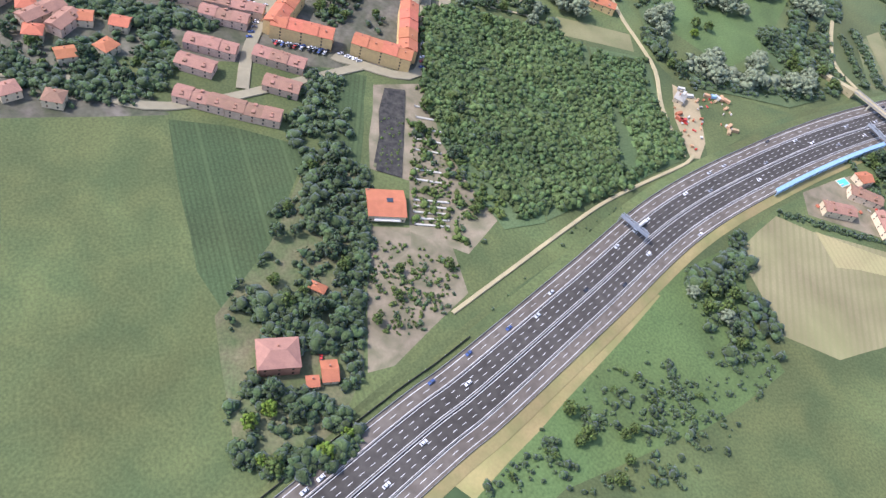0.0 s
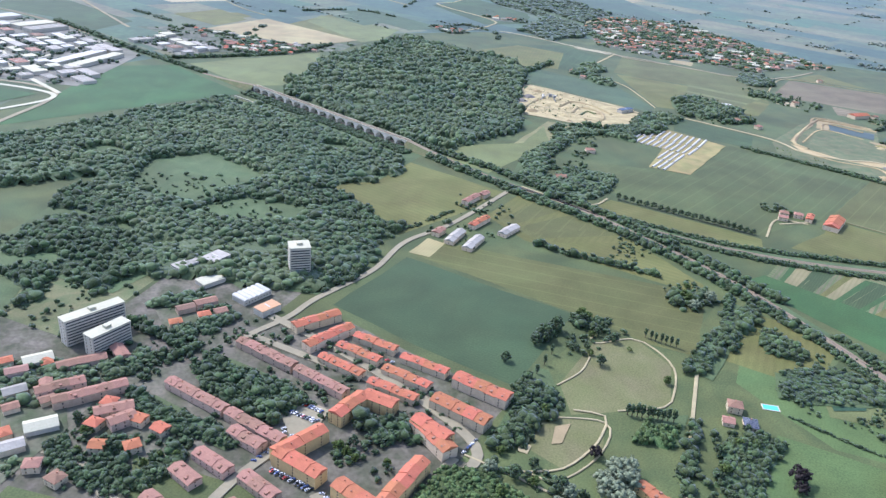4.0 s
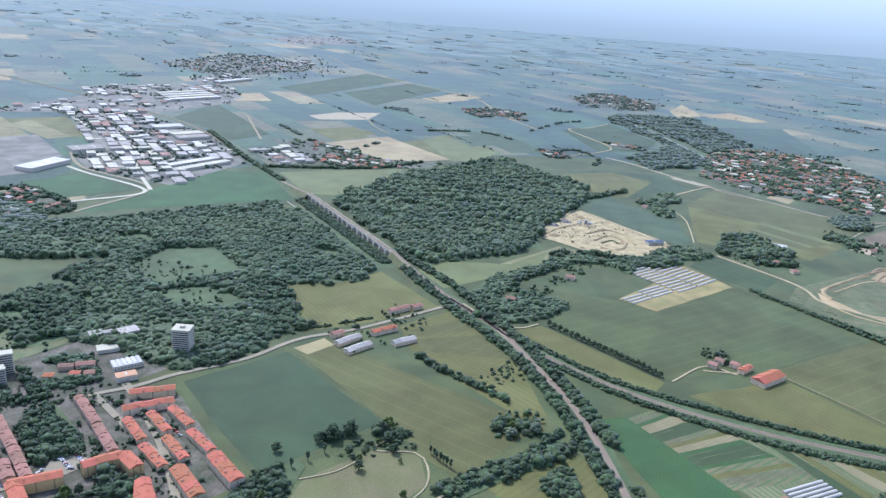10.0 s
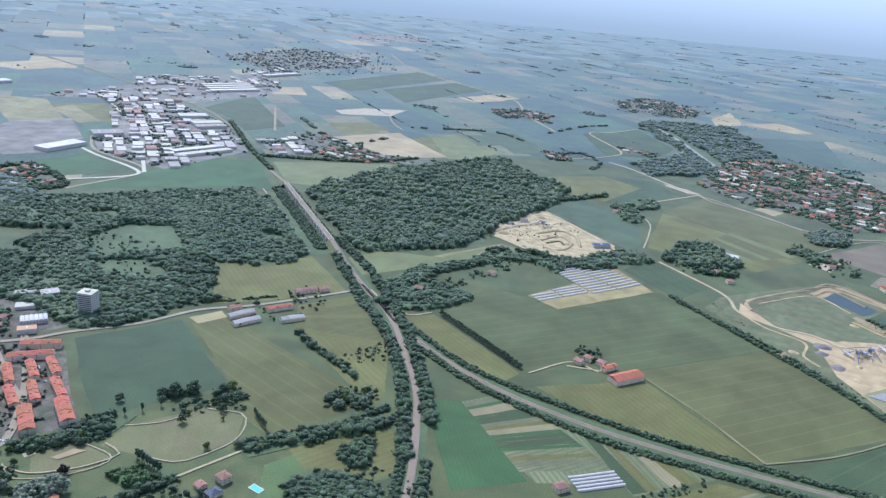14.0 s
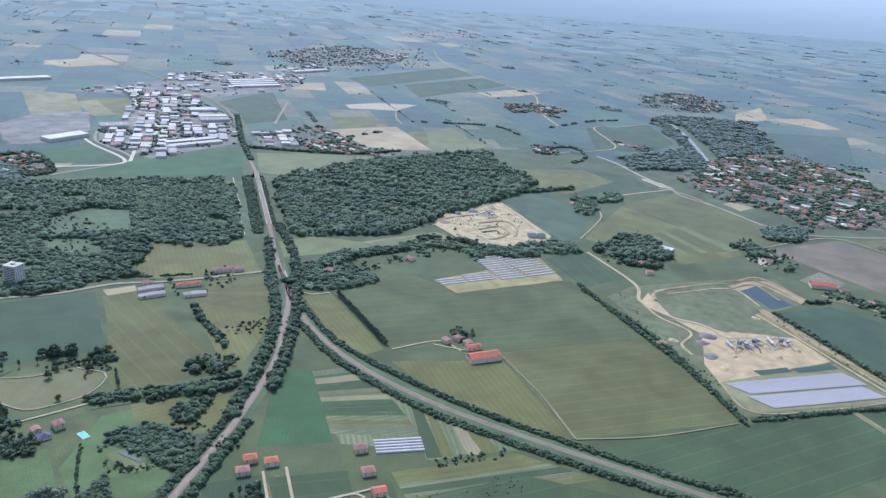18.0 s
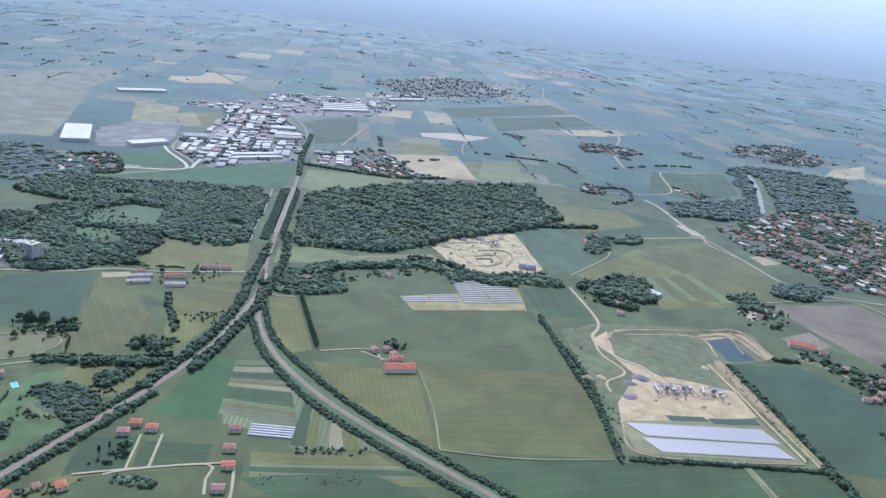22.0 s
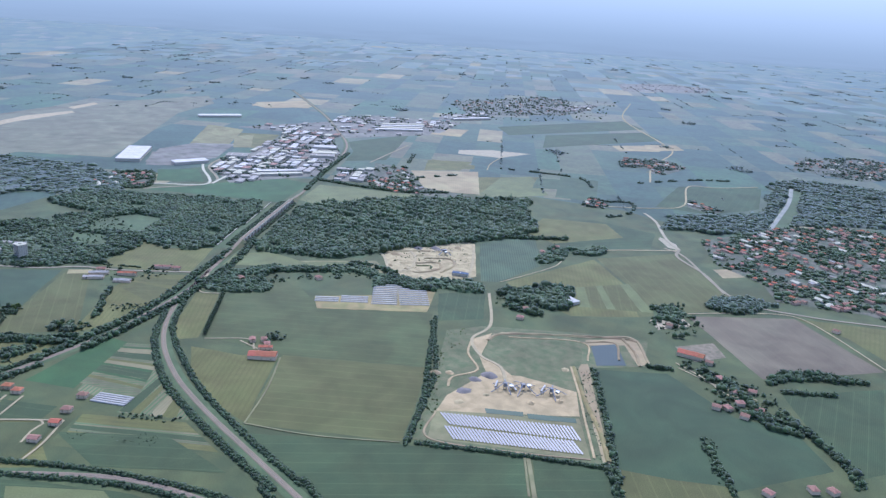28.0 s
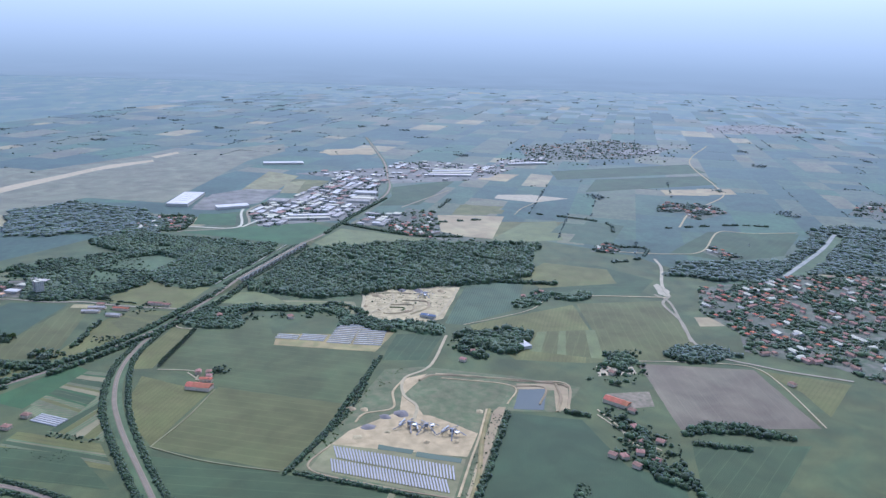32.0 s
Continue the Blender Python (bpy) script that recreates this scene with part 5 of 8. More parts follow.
strips("mown green strip beside a farm", (CROPY, WHEAT, CROPL, CROPY), 6, (64, 1984), (-58, 2014), (-86, 2157), (98, 2148))
field("yard", "pale gravel yard beside a walled garden", GRAVEL, 104, (190, 2119), (169, 2203), (116, 2202), (137, 2122))
field("yard", "trodden yard round a large barn", DRY, 101, (341, 2130), (322, 2204), (256, 2209), (273, 2120))
field("field", "small tan harvested field by a village", TAN, 99, (-135, 2426), (-147, 2506), (-210, 2508), (-202, 2431))

# sand quarry, gravel works
field("quarry_floor", "pale sand quarry floor with heaps and ramps", SAND, 100, (-289, 1574), (-158, 1580), (-100, 1617), (-84, 1722), (-125, 1786), (-402, 1830), (-349, 1543))
field("grass_strip", "pale dry grass at the quarry edge", DRYGRASS, 93, (-151, 1405), (-138, 1579), (-233, 1549), (-224, 1362), (-187, 1297))
field("field", "light green meadow at the wood edge", CROPL, 96, (-179, 1297), (-171, 1404), (-227, 1514), (-212, 1376), (-287, 1288), (-277, 1179), (-190, 1171))
field("works_ground", "rough green ground of the gravel works", SCRUB, 167, (379, 1627), (595, 1568), (679, 1851), (364, 1923), (360, 2022), (247, 2073), (207, 1950), (174, 1745), (194, 1672))
field("works_floor", "bare sandy working floor of the gravel plant", SANDY, 84, (380, 1719), (461, 1637), (513, 1612), (536, 1844), (455, 1863), (380, 1760), (311, 1721), (208, 1762), (235, 1717))
field("earth_bank", "brown earth bank round the works", DIRTTRACK, 168, (674, 1838), (675, 1848), (348, 1917), (347, 1896))
field("earth_bank", "brown earth bank round the pond", DIRTTRACK, 174, (266, 1943), (266, 2018), (360, 2011), (348, 2036), (234, 2048), (240, 1945))
field("rough_grass", "rough olive grass inside the gravel works", SCRUB, 85, (299, 1728), (391, 1763), (414, 1865), (336, 1910), (250, 1934), (235, 1757))
field("gravel_ground", "dry grass and gravel under solar panels", DRYGRASS, 74, (591, 1590), (659, 1823), (543, 1841), (511, 1610))

# beyond the woods
field("field", "bright green field beyond the woods", CLOVER, 73, (-790, 1274), (-1062, 1352), (-1134, 1250), (-1053, 1089), (-922, 829))
field("field", "pale green field beyond the woods", CROPL, 71, (-827, 1329), (-755, 1410), (-849, 1617), (-935, 1722), (-1050, 1389))
field("field", "tan harvested field with bales", TAN, 167, (-1013, 1724), (-972, 1919), (-1346, 2002), (-1339, 1767))
field("field", "yellow-green field beside the tan one", CROPY, 165, (-965, 1940), (-1000, 2159), (-1282, 2234), (-1249, 1976))
field("field", "pale green field", CROPY, 169, (-1354, 1787), (-1365, 1931), (-1548, 2011), (-1559, 1825))
field("field", "green field beside the industrial estate", CROP, 15, (-1026, 897), (-1071, 1039), (-1298, 978), (-1226, 877))
field("field", "rough dry grass beside the airfield", DRYGRASS, 10, (-2267, 823), (-2154, 1003), (-1594, 982), (-1652, 829))
field("field", "yellow-green field among industrial halls", CROPY, 10, (-2062, 998), (-2043, 1181), (-1679, 1127), (-1734, 1003))
field("field", "green field beside the estate railway", CROP, 100, (-1918, 1490), (-2184, 1800), (-1527, 1647), (-1481, 1480), (-1701, 1517))
field("works_ground", "pale earthworks on the plain", ROADWORK, 100, (-1814, 1993), (-1843, 2144), (-1775, 2314), (-1658, 2154), (-1725, 1977))
field("field", "yellow-green field near the earthworks", CROPY, 100, (-1575, 1843), (-1472, 2009), (-1399, 1994), (-1395, 1795))
field("field", "small tan field far off", TAN, 100, (-2428, 1943), (-2417, 2134), (-2185, 2054), (-2231, 1894))
field("field", "pale green field beyond the river wood", CROPL, 100, (-1244, 2068), (-1292, 2202), (-984, 2192), (-929, 2003), (-945, 1927))
field("field", "rows of a dark orchard beyond the woods", ORCHARD, 100, (-1308, 2326), (-1249, 2462), (-906, 2343), (-962, 2210))
field("field", "wide green field before the river", CROP, 120, (-1181, 2867), (-1220, 3116), (-832, 2870), (-794, 2749), (-956, 2727))
field("field", "dark green field beyond the river", DARKCROP, 120, (-991, 3528), (-809, 3901), (-407, 3354), (-561, 3162))
field("clearing", "sunlit clearing in the woods", LUSH, 176, (-389, 776), (-430, 918), (-588, 928), (-542, 807))
field("field", "field beside the river wood", CROPY, 107, (-520, 2001), (-406, 2054), (-477, 2285), (-623, 2282), (-676, 2093))
field("field", "dark green field by the river", CROP, 145, (-860, 2540), (-773, 2692), (-863, 2925), (-1192, 3116), (-1194, 2771))
field("field", "orchard near the village", ORCHARD, 80, (-1095, 2160), (-1075, 2325), (-1226, 2435), (-1264, 2220))
field("field", "tan field far off", TAN, 102, (-1944, 2800), (-1961, 3011), (-2140, 3072), (-2085, 2808))
field("field", "tan field far off", TAN, 171, (-1026, 1723), (-967, 1941), (-1347, 2000), (-1339, 1734))
field("field", "tan stubble far off", TAN, 134, (-2927, 1037), (-3062, 1304), (-3364, 1242), (-3071, 943))
field("field", "pale tan field far off", TAN, 105, (-1967, 2949), (-2023, 3163), (-2168, 3181), (-2149, 3005))
field("field", "tan field near the far village", TAN, 133, (-1199, 3654), (-1192, 3874), (-1501, 4201), (-1361, 3846))
field("field", "tan field far off", TAN, 155, (-977, 3949), (-946, 4069), (-1201, 4188), (-1231, 3911))
field("field", "green field far off", CROP, 115, (-1955, 2420), (-2297, 3158), (-2577, 3173), (-2336, 2532))
field("field", "wide green field far off", CROP, 117, (-2289, 2325), (-2687, 3216), (-3011, 3196), (-2568, 2320))
field("airfield_grass", "dry pale grass of an airfield", AIRGRASS, 176, (-1924, -346), (-2735, 9), (-3378, 648), (-3036, 734), (-2606, 616), (-1741, 614), (-1400, 600), (-1451, 254), (-1084, 110), (-1000, -200))
field("runway", "pale worn concrete runway", GRAVEL, 164, (-1649, -197), (-2315, -39), (-2532, 108), (-2476, 140), (-2127, -16), (-1526, -130), (-1100, -160), (-1100, -240))
field("runway", "pale concrete taxiway far off", GRAVEL, 164, (-2653, 54), (-2875, 121), (-2811, 159), (-2597, 97))
field("car_park", "wide grey car park beside big sheds", ESTATE, 174, (-1342, 738), (-1355, 848), (-1454, 979), (-1766, 1010), (-1759, 845), (-1610, 734))

# woods
clearing((-480, 793), (-440, 863), (-437, 947), (-580, 965), (-622, 883), (-561, 786))
clearing((-353, 782), (-297, 835), (-316, 892), (-411, 862), (-443, 769))
CLEARINGS.append([(-1201, 3269), (-959, 3113), (-712, 2926), (-571, 2816), (-591, 2790), (-732, 2900), (-977, 3087), (-1219, 3243)])
woods("dense dark green wood beyond the fields", 13, 9, (-728, 613), (-671, 700), (-620, 802), (-504, 898), (-380, 946), (-348, 1044), (-322, 1169), (-611, 1196), (-787, 1225), (-848, 836), (-911, 665))
woods("dense dark wood along the river", 14, 9, (-509, 1285), (-306, 1246), (-275, 1305), (-250, 1515), (-344, 1569), (-393, 1842), (-526, 2034), (-905, 2094), (-884, 1692), (-765, 1350))
woods("scrubby wood with bright green gaps", 9, 9, (-366, 723), (-287, 734), (-196, 783), (-176, 880), (-372, 941), (-476, 756))
woods("leafy wood behind the apartment tower", 11, 9, (-378, 480), (-435, 556), (-331, 572), (-334, 635), (-317, 743), (-197, 742), (-175, 777), (-181, 908), (-388, 965), (-625, 819), (-537, 586))
woods("young plantation wood of close green trees", 7.5, 3.7, (87, 460), (99, 386), (119, 349), (140, 317), (169, 328), (160, 434), (150, 540), (112, 547), (86, 538))
woods("young dense plantation wood of green trees", 8, 3.7, (162, 434), (170, 330), (214, 361), (228, 373), (227, 445), (223, 530), (152, 539))
woods("young plantation wood of bushy trees", 7, 3.7, (230, 446), (232, 373), (282, 410), (278, 445), (278, 531), (226, 530))
CLEARINGS.append([(-1155, 3276), (-977, 3151), (-733, 2989), (-543, 2836), (-575, 2796), (-763, 2947), (-1007, 3109), (-1185, 3234)])
woods("dark wood at the far river bend", 11, 13, (-1327, 3252), (-1344, 3443), (-1167, 3724), (-640, 3250), (-660, 2960), (-530, 2714), (-573, 2440), (-724, 2534), (-793, 2907))
woods("wood strip beyond the quarry", 12, 10, (-374, 614), (-161, 697), (-166, 816), (-395, 921), (-306, 1037), (-315, 1201), (-698, 1254), (-772, 844), (-484, 712))

# roads
road("asphalt_road", ASPHALT, 7, "grey asphalt road along the fields", (-129, 1136), (-138, 965), (-157, 873), (-146, 783), (-157, 689), (-156, 643), (-166, 587))
road("footpath", GRAVELP, 1.5, "pale gravel park path", (114, 821), (123, 785), (154, 817), (180, 812), (206, 787), (216, 744), (213, 717), (179, 687))
road("footpath", GRAVELP, 1.3, "pale gravel park path", (119, 692), (130, 727), (129, 757))
road("footpath", GRAVELP, 1.3, "pale gravel park path", (120, 637), (175, 664), (185, 623), (167, 572), (135, 566))
road("farm_lane", GRAVELP, 3, "pale dusty lane beside gardens", (225, 805), (244, 689), (261, 591), (273, 551), (282, 515), (279, 467), (286, 415))
road("farm_lane", GRAVELP, 3.2, "pale lane down to a motorway bridge", (545, 762), (528, 718), (489, 627), (476, 579), (487, 548))
road("farm_lane", GRAVELP, 2.6, "pale lane between fields", (449, 944), (522, 929))
road("farm_lane", GRAVELP, 3.2, "pale lane between fields", (529, 905), (524, 936), (528, 1023), (558, 1019), (587, 1016))
road("farm_lane", GRAVELP, 2.6, "pale farm track", (245, 1275), (287, 1317))
road("service_track", GRAVELP, 2.2, "pale service track beside the motorway", (105, 248), (141, 284), (183, 326), (215, 356), (251, 383), (287, 409), (294, 419))
road("haul_track", SANDY, 4, "pale sandy track round the works", (235, 1717), (299, 1699), (369, 1705), (396, 1655), (431, 1643))
road("haul_track", DIRTTRACK, 5, "brown earth bank along the works", (207, 1779), (213, 1865), (229, 1955), (234, 2046), (348, 2036))
road("haul_track", SANDY, 3, "pale track along the bank", (227, 1792), (253, 1935), (336, 1921))
road("haul_track", SANDY, 3.5, "pale double track along the pit", (359, 1881), (465, 1865), (549, 1849), (655, 1830))
road("haul_track", DIRTTRACK, 3, "brown track beside the solar panels", (513, 1612), (591, 1591), (633, 1706), (659, 1823))
road("farm_lane", DRYGRASS, 3, "pale grassy track between fields", (651, 1726), (742, 1711))
road("farm_lane", DRYGRASS, 2.4, "worn track between wheat fields", (318, 1354), (435, 1341), (542, 1317))
road("farm_lane", DRYGRASS, 2.4, "worn track along the fields", (543, 1316), (580, 1420), (603, 1547))
road("farm_lane", GRAVELP, 2.6, "pale lane to the farm", (236, 1209), (239, 1290), (282, 1304))
road("farm_lane", GRAVELP, 3, "pale lane beside the railway", (-121, 1161), (-50, 1151), (-5, 1163), (4, 1202))
road("farm_lane", GRAVELP, 6, "pale haul road to the gravel works", (-12, 1797), (165, 1767), (235, 1717), (311, 1721), (358, 1749), (423, 1746))
road("farm_lane", GRAVELP, 2.6, "pale lane to a hamlet", (365, 2087), (428, 2123), (491, 2176))
road("asphalt_road", ASPHALT, 7, "grey country road past a village", (-382, 2372), (-307, 2398), (9, 2383), (111, 2494), (172, 2656))
road("farm_lane", GRAVELP, 2.6, "pale lane beside the orchard", (-88, 1838), (-151, 1930), (-219, 2013), (-314, 2063))
road("dirt_road", ROADWORK, 9, "broad pale road works on bare earth", (-767, 2464), (-660, 2460), (-477, 2417), (-370, 2411))
field("works_ground", "bare pale earth beside new road works", ROADWORK, 80, (-490, 2405), (-470, 2390), (-390, 2385), (-365, 2405), (-420, 2425))
road("asphalt_road", ASPHALT, 8, "grey road between field and village", (-370, 2411), (-299, 2376), (-166, 2388), (-22, 2373))
road("farm_lane", GRAVELP, 6, "pale lane across a wide field", (-360, 2402), (-354, 2207), (-342, 2134))
road("farm_lane", GRAVELP, 7, "far pale country road", (-3999, 3618), (-3121, 3245), (-2263, 3132), (-1957, 3074), (-1570, 2816), (-1251, 2676))
road("farm_lane", GRAVELP, 6, "far pale winding lane", (-844, 2363), (-838, 2533), (-892, 2658), (-1191, 2809), (-1186, 2929), (-1220, 3116))
road("river", WATERPALE, 14, "pale river bend", (-1210, 3256), (-968, 3100), (-722, 2913), (-581, 2803))
road("asphalt_road", ASPHALT, 9, "far grey road", (-922, 829), (-1041, 1035), (-1298, 978), (-1486, 1010))
road("farm_lane", GRAVELP, 3.2, "far pale lane", (-1725, 2191), (-1529, 2088), (-1389, 2044))
road("asphalt_road", ASPHALT, 8, "far grey road", (-1884, 1767), (-1463, 1578))
road("asphalt_road", ASPHALT, 8, "town street with parked cars", (-167, 594), (-55, 597), (52, 605))
road("asphalt_road", ASPHALT, 9, "town street beside red-roofed blocks", (100, 521), (94, 572), (-5, 607), (-109, 626), (-171, 633))
road("asphalt_road", ASPHALT, 8, "residential street between houses", (20, 456), (32, 453), (82, 455), (87, 549))
road("asphalt_road", ASPHALT, 8, "residential street between houses", (-36, 404), (-38, 445), (-31, 508))
road("asphalt_road", ASPHALT, 7, "residential street between houses", (-177, 380), (-143, 385), (-77, 376), (40, 449))

# hedges and tree lines
hedge("bushy bank of trees along the railway", 12, 8, (-307, 1190), (-101, 1129), (52, 1088), (187, 1026), (288, 963), (330, 935))
hedge("bushy bank of trees along the railway", 12, 8, (-389, 1238), (-196, 1205), (-30, 1153), (56, 1123), (193, 1055), (282, 1008))
hedge("bushy bank along the railway curve", 9, 4.5, (101, 1111), (241, 1121), (389, 1166), (488, 1218), (616, 1303), (713, 1374))
hedge("bushy bank along the railway curve", 8, 4.5, (39, 1139), (190, 1143), (343, 1195), (452, 1246), (589, 1331), (702, 1410))
hedge("trees along the railway", 9, 6, (632, 722), (555, 781), (437, 879), (342, 959))
hedge("trees along the railway", 8, 4.5, (615, 701), (538, 760), (420, 858), (325, 938))
hedge("row of dark trees along a field", 7, 8, (-22, 974), (29, 974), (82, 981), (138, 984))
field("grass_strip", "tan dried grass between nursery tree rows", DRYGRASS, 80, (534, 642), (526, 560), (541, 566), (554, 655))
field("grass_strip", "tan dried grass between nursery tree rows", TANBANK, 80, (572, 668), (559, 576), (567, 580), (580, 672))
field("grass_strip", "tan dried grass between nursery tree rows", DRYGRASS, 86, (606, 672), (601, 592), (626, 604), (622, 668))
hedge("nursery tree row with brown grass beside it", 7, 5, (520, 643), (515, 555))
hedge("nursery tree row with brown grass beside it", 6, 5, (565, 673), (552, 570))
hedge("nursery tree row with brown grass beside it", 6, 5, (599, 678), (590, 586))
hedge("nursery tree row with brown grass beside it", 6, 5, (631, 670), (641, 612))
hedge("bushes along a drain", 8, 6, (238, 869), (229, 942), (225, 982))
hedge("dense hedge along the gravel works", 6, 5, (152, 1648), (379, 1627), (613, 1554))
hedge("dense hedge along the gravel works", 7, 5, (129, 1658), (359, 1616), (474, 1596), (603, 1558))
hedge("hedge south of the solar panels", 7, 4, (606, 1571), (640, 1705), (682, 1845))
hedge("hedge beside the works bank", 8, 5, (371, 1921), (575, 1878), (722, 1844))
hedge("trees round the small quarry hamlet", 16, 10, (-65, 1146), (-51, 1259), (-147, 1300), (-151, 1405), (-197, 1513), (-138, 1593))
hedge("wood strip beside the lane", 14, 10, (-118, 1578), (-43, 1612), (-27, 1675))
hedge("trees beside the village road", 14, 9, (64, 2294), (96, 2338), (62, 2412))
hedge("trees beside the brown field", 12, 7, (430, 2232), (398, 2352), (433, 2420))
hedge("winding line of trees by a stream", 11, 8, (558, 2199), (618, 2202), (696, 2207), (750, 2192))
hedge("bushes along a ditch", 7, 5, (628, 2013), (702, 2008), (755, 1998))
hedge("trees by the hamlet", 12, 8, (538, 2130), (557, 2170), (593, 2198))
hedge("trees by the pond", 8, 6, (360, 2028), (372, 2073))
hedge("tree belt beside the motorway track", 9, 6, (47, 349), (51, 282), (50, 238), (52, 194))
hedge("row of trees at the field edge", 7, 6, (8, 434), (10, 372))
hedge("poplars and trees along the park edge", 10, 11, (101, 647), (118, 665), (116, 598))
hedge("tall dark hedge in the park", 9, 9, (243, 709), (257, 605))
hedge("tall dark hedge beside a meadow", 12, 10, (248, 859), (249, 919), (262, 943))
hedge("bushes along the park road", 14, 9, (283, 563), (295, 533))
hedge("grey-green trees beside the work yard", 17, 10, (318, 536), (345, 528), (376, 527), (426, 531))
hedge("trees between meadow and nursery strips", 16, 8, (404, 599), (427, 587), (459, 645), (475, 685))
hedge("bushes along the lane to the bridge", 12, 7, (476, 621), (464, 574), (467, 537))
hedge("row of small trees along the field edge", 4, 4, (-177, 911), (-159, 1003))
hedge("trees beside the stubble field", 17, 9, (266, 298), (280, 296), (302, 316), (306, 325))
hedge("hedge along the stubble field", 5, 3, (353, 373), (415, 363), (457, 357), (507, 346))
hedge("tree belt beside the motorway", 9, 7, (543, 512), (567, 500), (531, 471))
hedge("trees round the industrial estate", 16, 8, (-1144, 674), (-1158, 798), (-948, 829), (-951, 692))
hedge("trees along the estate railway", 12, 7, (-1643, 1494), (-1241, 1398), (-960, 1346))
hedge("trees in front of houses beyond the woods", 14, 7, (-1127, 1382), (-1042, 1519), (-976, 1670), (-976, 1834))
hedge("hedge far off", 12, 6, (-1689, 1778), (-1233, 1705), (-1270, 1904))
hedge("dark trees far off", 9, 6, (-1428, 2109), (-1297, 2385), (-1126, 2400))
hedge("dark trees far off", 9, 6, (-1229, 2622), (-1315, 2896), (-1314, 3043))
hedge("dark trees along the far stream", 9, 7, (-882, 2247), (-905, 2460), (-745, 2395), (-683, 2221))
hedge("trees west of the village", 18, 9, (-455, 1933), (-448, 2103))
hedge("trees at the gate of the works", 22, 10, (-13, 1817), (-33, 1874), (1, 1959), (86, 1948))
hedge("trees at the gate of the works", 18, 10, (72, 1831), (119, 1889))
hedge("trees by the lane house", 12, 8, (66, 2158), (146, 2170), (161, 2195))
hedge("copse in the wheat field", 22, 9, (175, 920), (184, 950), (201, 961))
hedge("trees at the park end", 13, 9, (98, 812), (127, 831))
hedge("copse in the dark crop field", 13, 9, (73, 755), (83, 790))
hedge("dark plane trees behind the terraces", 22, 11, (-153, 534), (-101, 529), (-58, 529))
hedge("dark plane trees behind the terraces", 22, 11, (-139, 512), (-89, 508), (-54, 509))
hedge("dark pines in the courtyard", 16, 12, (0, 543), (30, 561), (41, 546), (14, 533))
hedge("street trees beside the long terrace", 8, 7, (-190, 466), (-131, 460), (-81, 460))
hedge("trees behind the school", 16, 9, (-197, 742), (-160, 735), (-164, 786))
hedge("trees round apartment blocks", 14, 9, (-269, 547), (-220, 544), (-189, 543), (-208, 506))
hedge("dark trees below the terraces", 13, 10, (6, 537), (33, 547), (25, 525))
hedge("trees at the park corner", 18, 10, (97, 669), (128, 660), (105, 580))
hedge("garden trees round country houses", 11, 7, (-2, 187), (34, 182), (53, 163), (16, 148), (-1, 158))
hedge("garden trees in the old orchard", 14, 8, (-8, 240), (18, 230), (4, 217), (42, 223))
hedge("garden trees near the field", 12, 8, (23, 330), (16, 305), (34, 291))
hedge("gardens with dense trees", 16, 7, (-145, 418), (-115, 393), (-91, 394), (-91, 429), (-108, 454))
hedge("gardens with dense trees", 16, 7, (-177, 391), (-150, 377), (-102, 380))

# town
terrace(-54, 649, 47, 0, 11, 6, ROOFRED, CREAM, 2, "red-tiled terraced houses with cream walls beside a field")
terrace(4, 644, 49, 0, 11, 6, ROOFRED, CREAM, 2, "red-tiled terraced houses with cream walls beside a field")
terrace(-58, 598, 49, 176, 11, 6, ROOFRED, CREAM, 2, "red-tiled terraced houses with cream walls beside a field")
terrace(1, 593, 49, 180, 11, 6, ROOFRED, CREAM, 2, "red-tiled terraced houses with cream walls beside a field")
terrace(-57, 625, 48, 178, 11, 6, ROOFRED, CREAM, 2, "red-tiled terraced houses behind a parking lane")
terrace(1, 617, 50, 177, 11, 6, ROOFRED, CREAM, 2, "red-tiled terraced houses behind a parking lane")
terrace(67, 639, 55, 177, 16, 9, ROOFRED, CREAM, 3, "long apartment house with bright red tiled roof")
terrace(66, 599, 55, 175, 16, 9, ROOFRED, CREAM, 3, "long apartment house with bright red tiled roof")
terrace(63, 556, 47, 155, 15, 9, ROOFRED, CREAM, 3, "apartment house with red roof beside trees")
terrace(-124, 647, 51, 66, 13, 8, ROOFRED, CREAM, 3, "pink-walled apartment block with red roof")
terrace(-96, 630, 56, 76, 13, 8, ROOFRED, CREAM, 3, "pink-walled apartment block with red roof")
terrace(-125, 573, 69, 176, 11, 7, ROOFOLD, ROSE, 2, "long terrace of faded rose-roofed houses")
terrace(-58, 567, 58, 175, 11, 7, ROOFOLD, ROSE, 2, "long terrace of faded rose-roofed houses")
terrace(-130, 490, 67, 177, 11, 7, ROOFOLD, ROSE, 2, "long terrace of faded rose-roofed houses")
terrace(-63, 486, 60, 176, 11, 7, ROOFOLD, ROSE, 2, "long terrace of faded rose-roofed houses")
terrace(-203, 443, 59, 62, 12, 7, ROOFOLD, ROSE, 2, "old terrace with worn tile roof")
terrace(-170, 439, 30, 55, 12, 7, ROOFOLD, ROSE, 2, "old terrace with worn tile roof")
terrace(-230, 435, 39, 63, 12, 7, ROOFOLD, ROSE, 2, "old terrace with worn tile roof")
terrace(-155, 434, 21, 70, 12, 7, ROOFOLD, ROSE, 2, "old terrace with worn tile roof")
slab(-282, 511, 58, 78, 12, 26, "tall white apartment slab with rows of balconies")
slab(-254, 504, 40, 86, 13, 20, "white apartment block with balconies")
slab(-208, 725, 23, 46, 20, 36, "white apartment tower among trees")
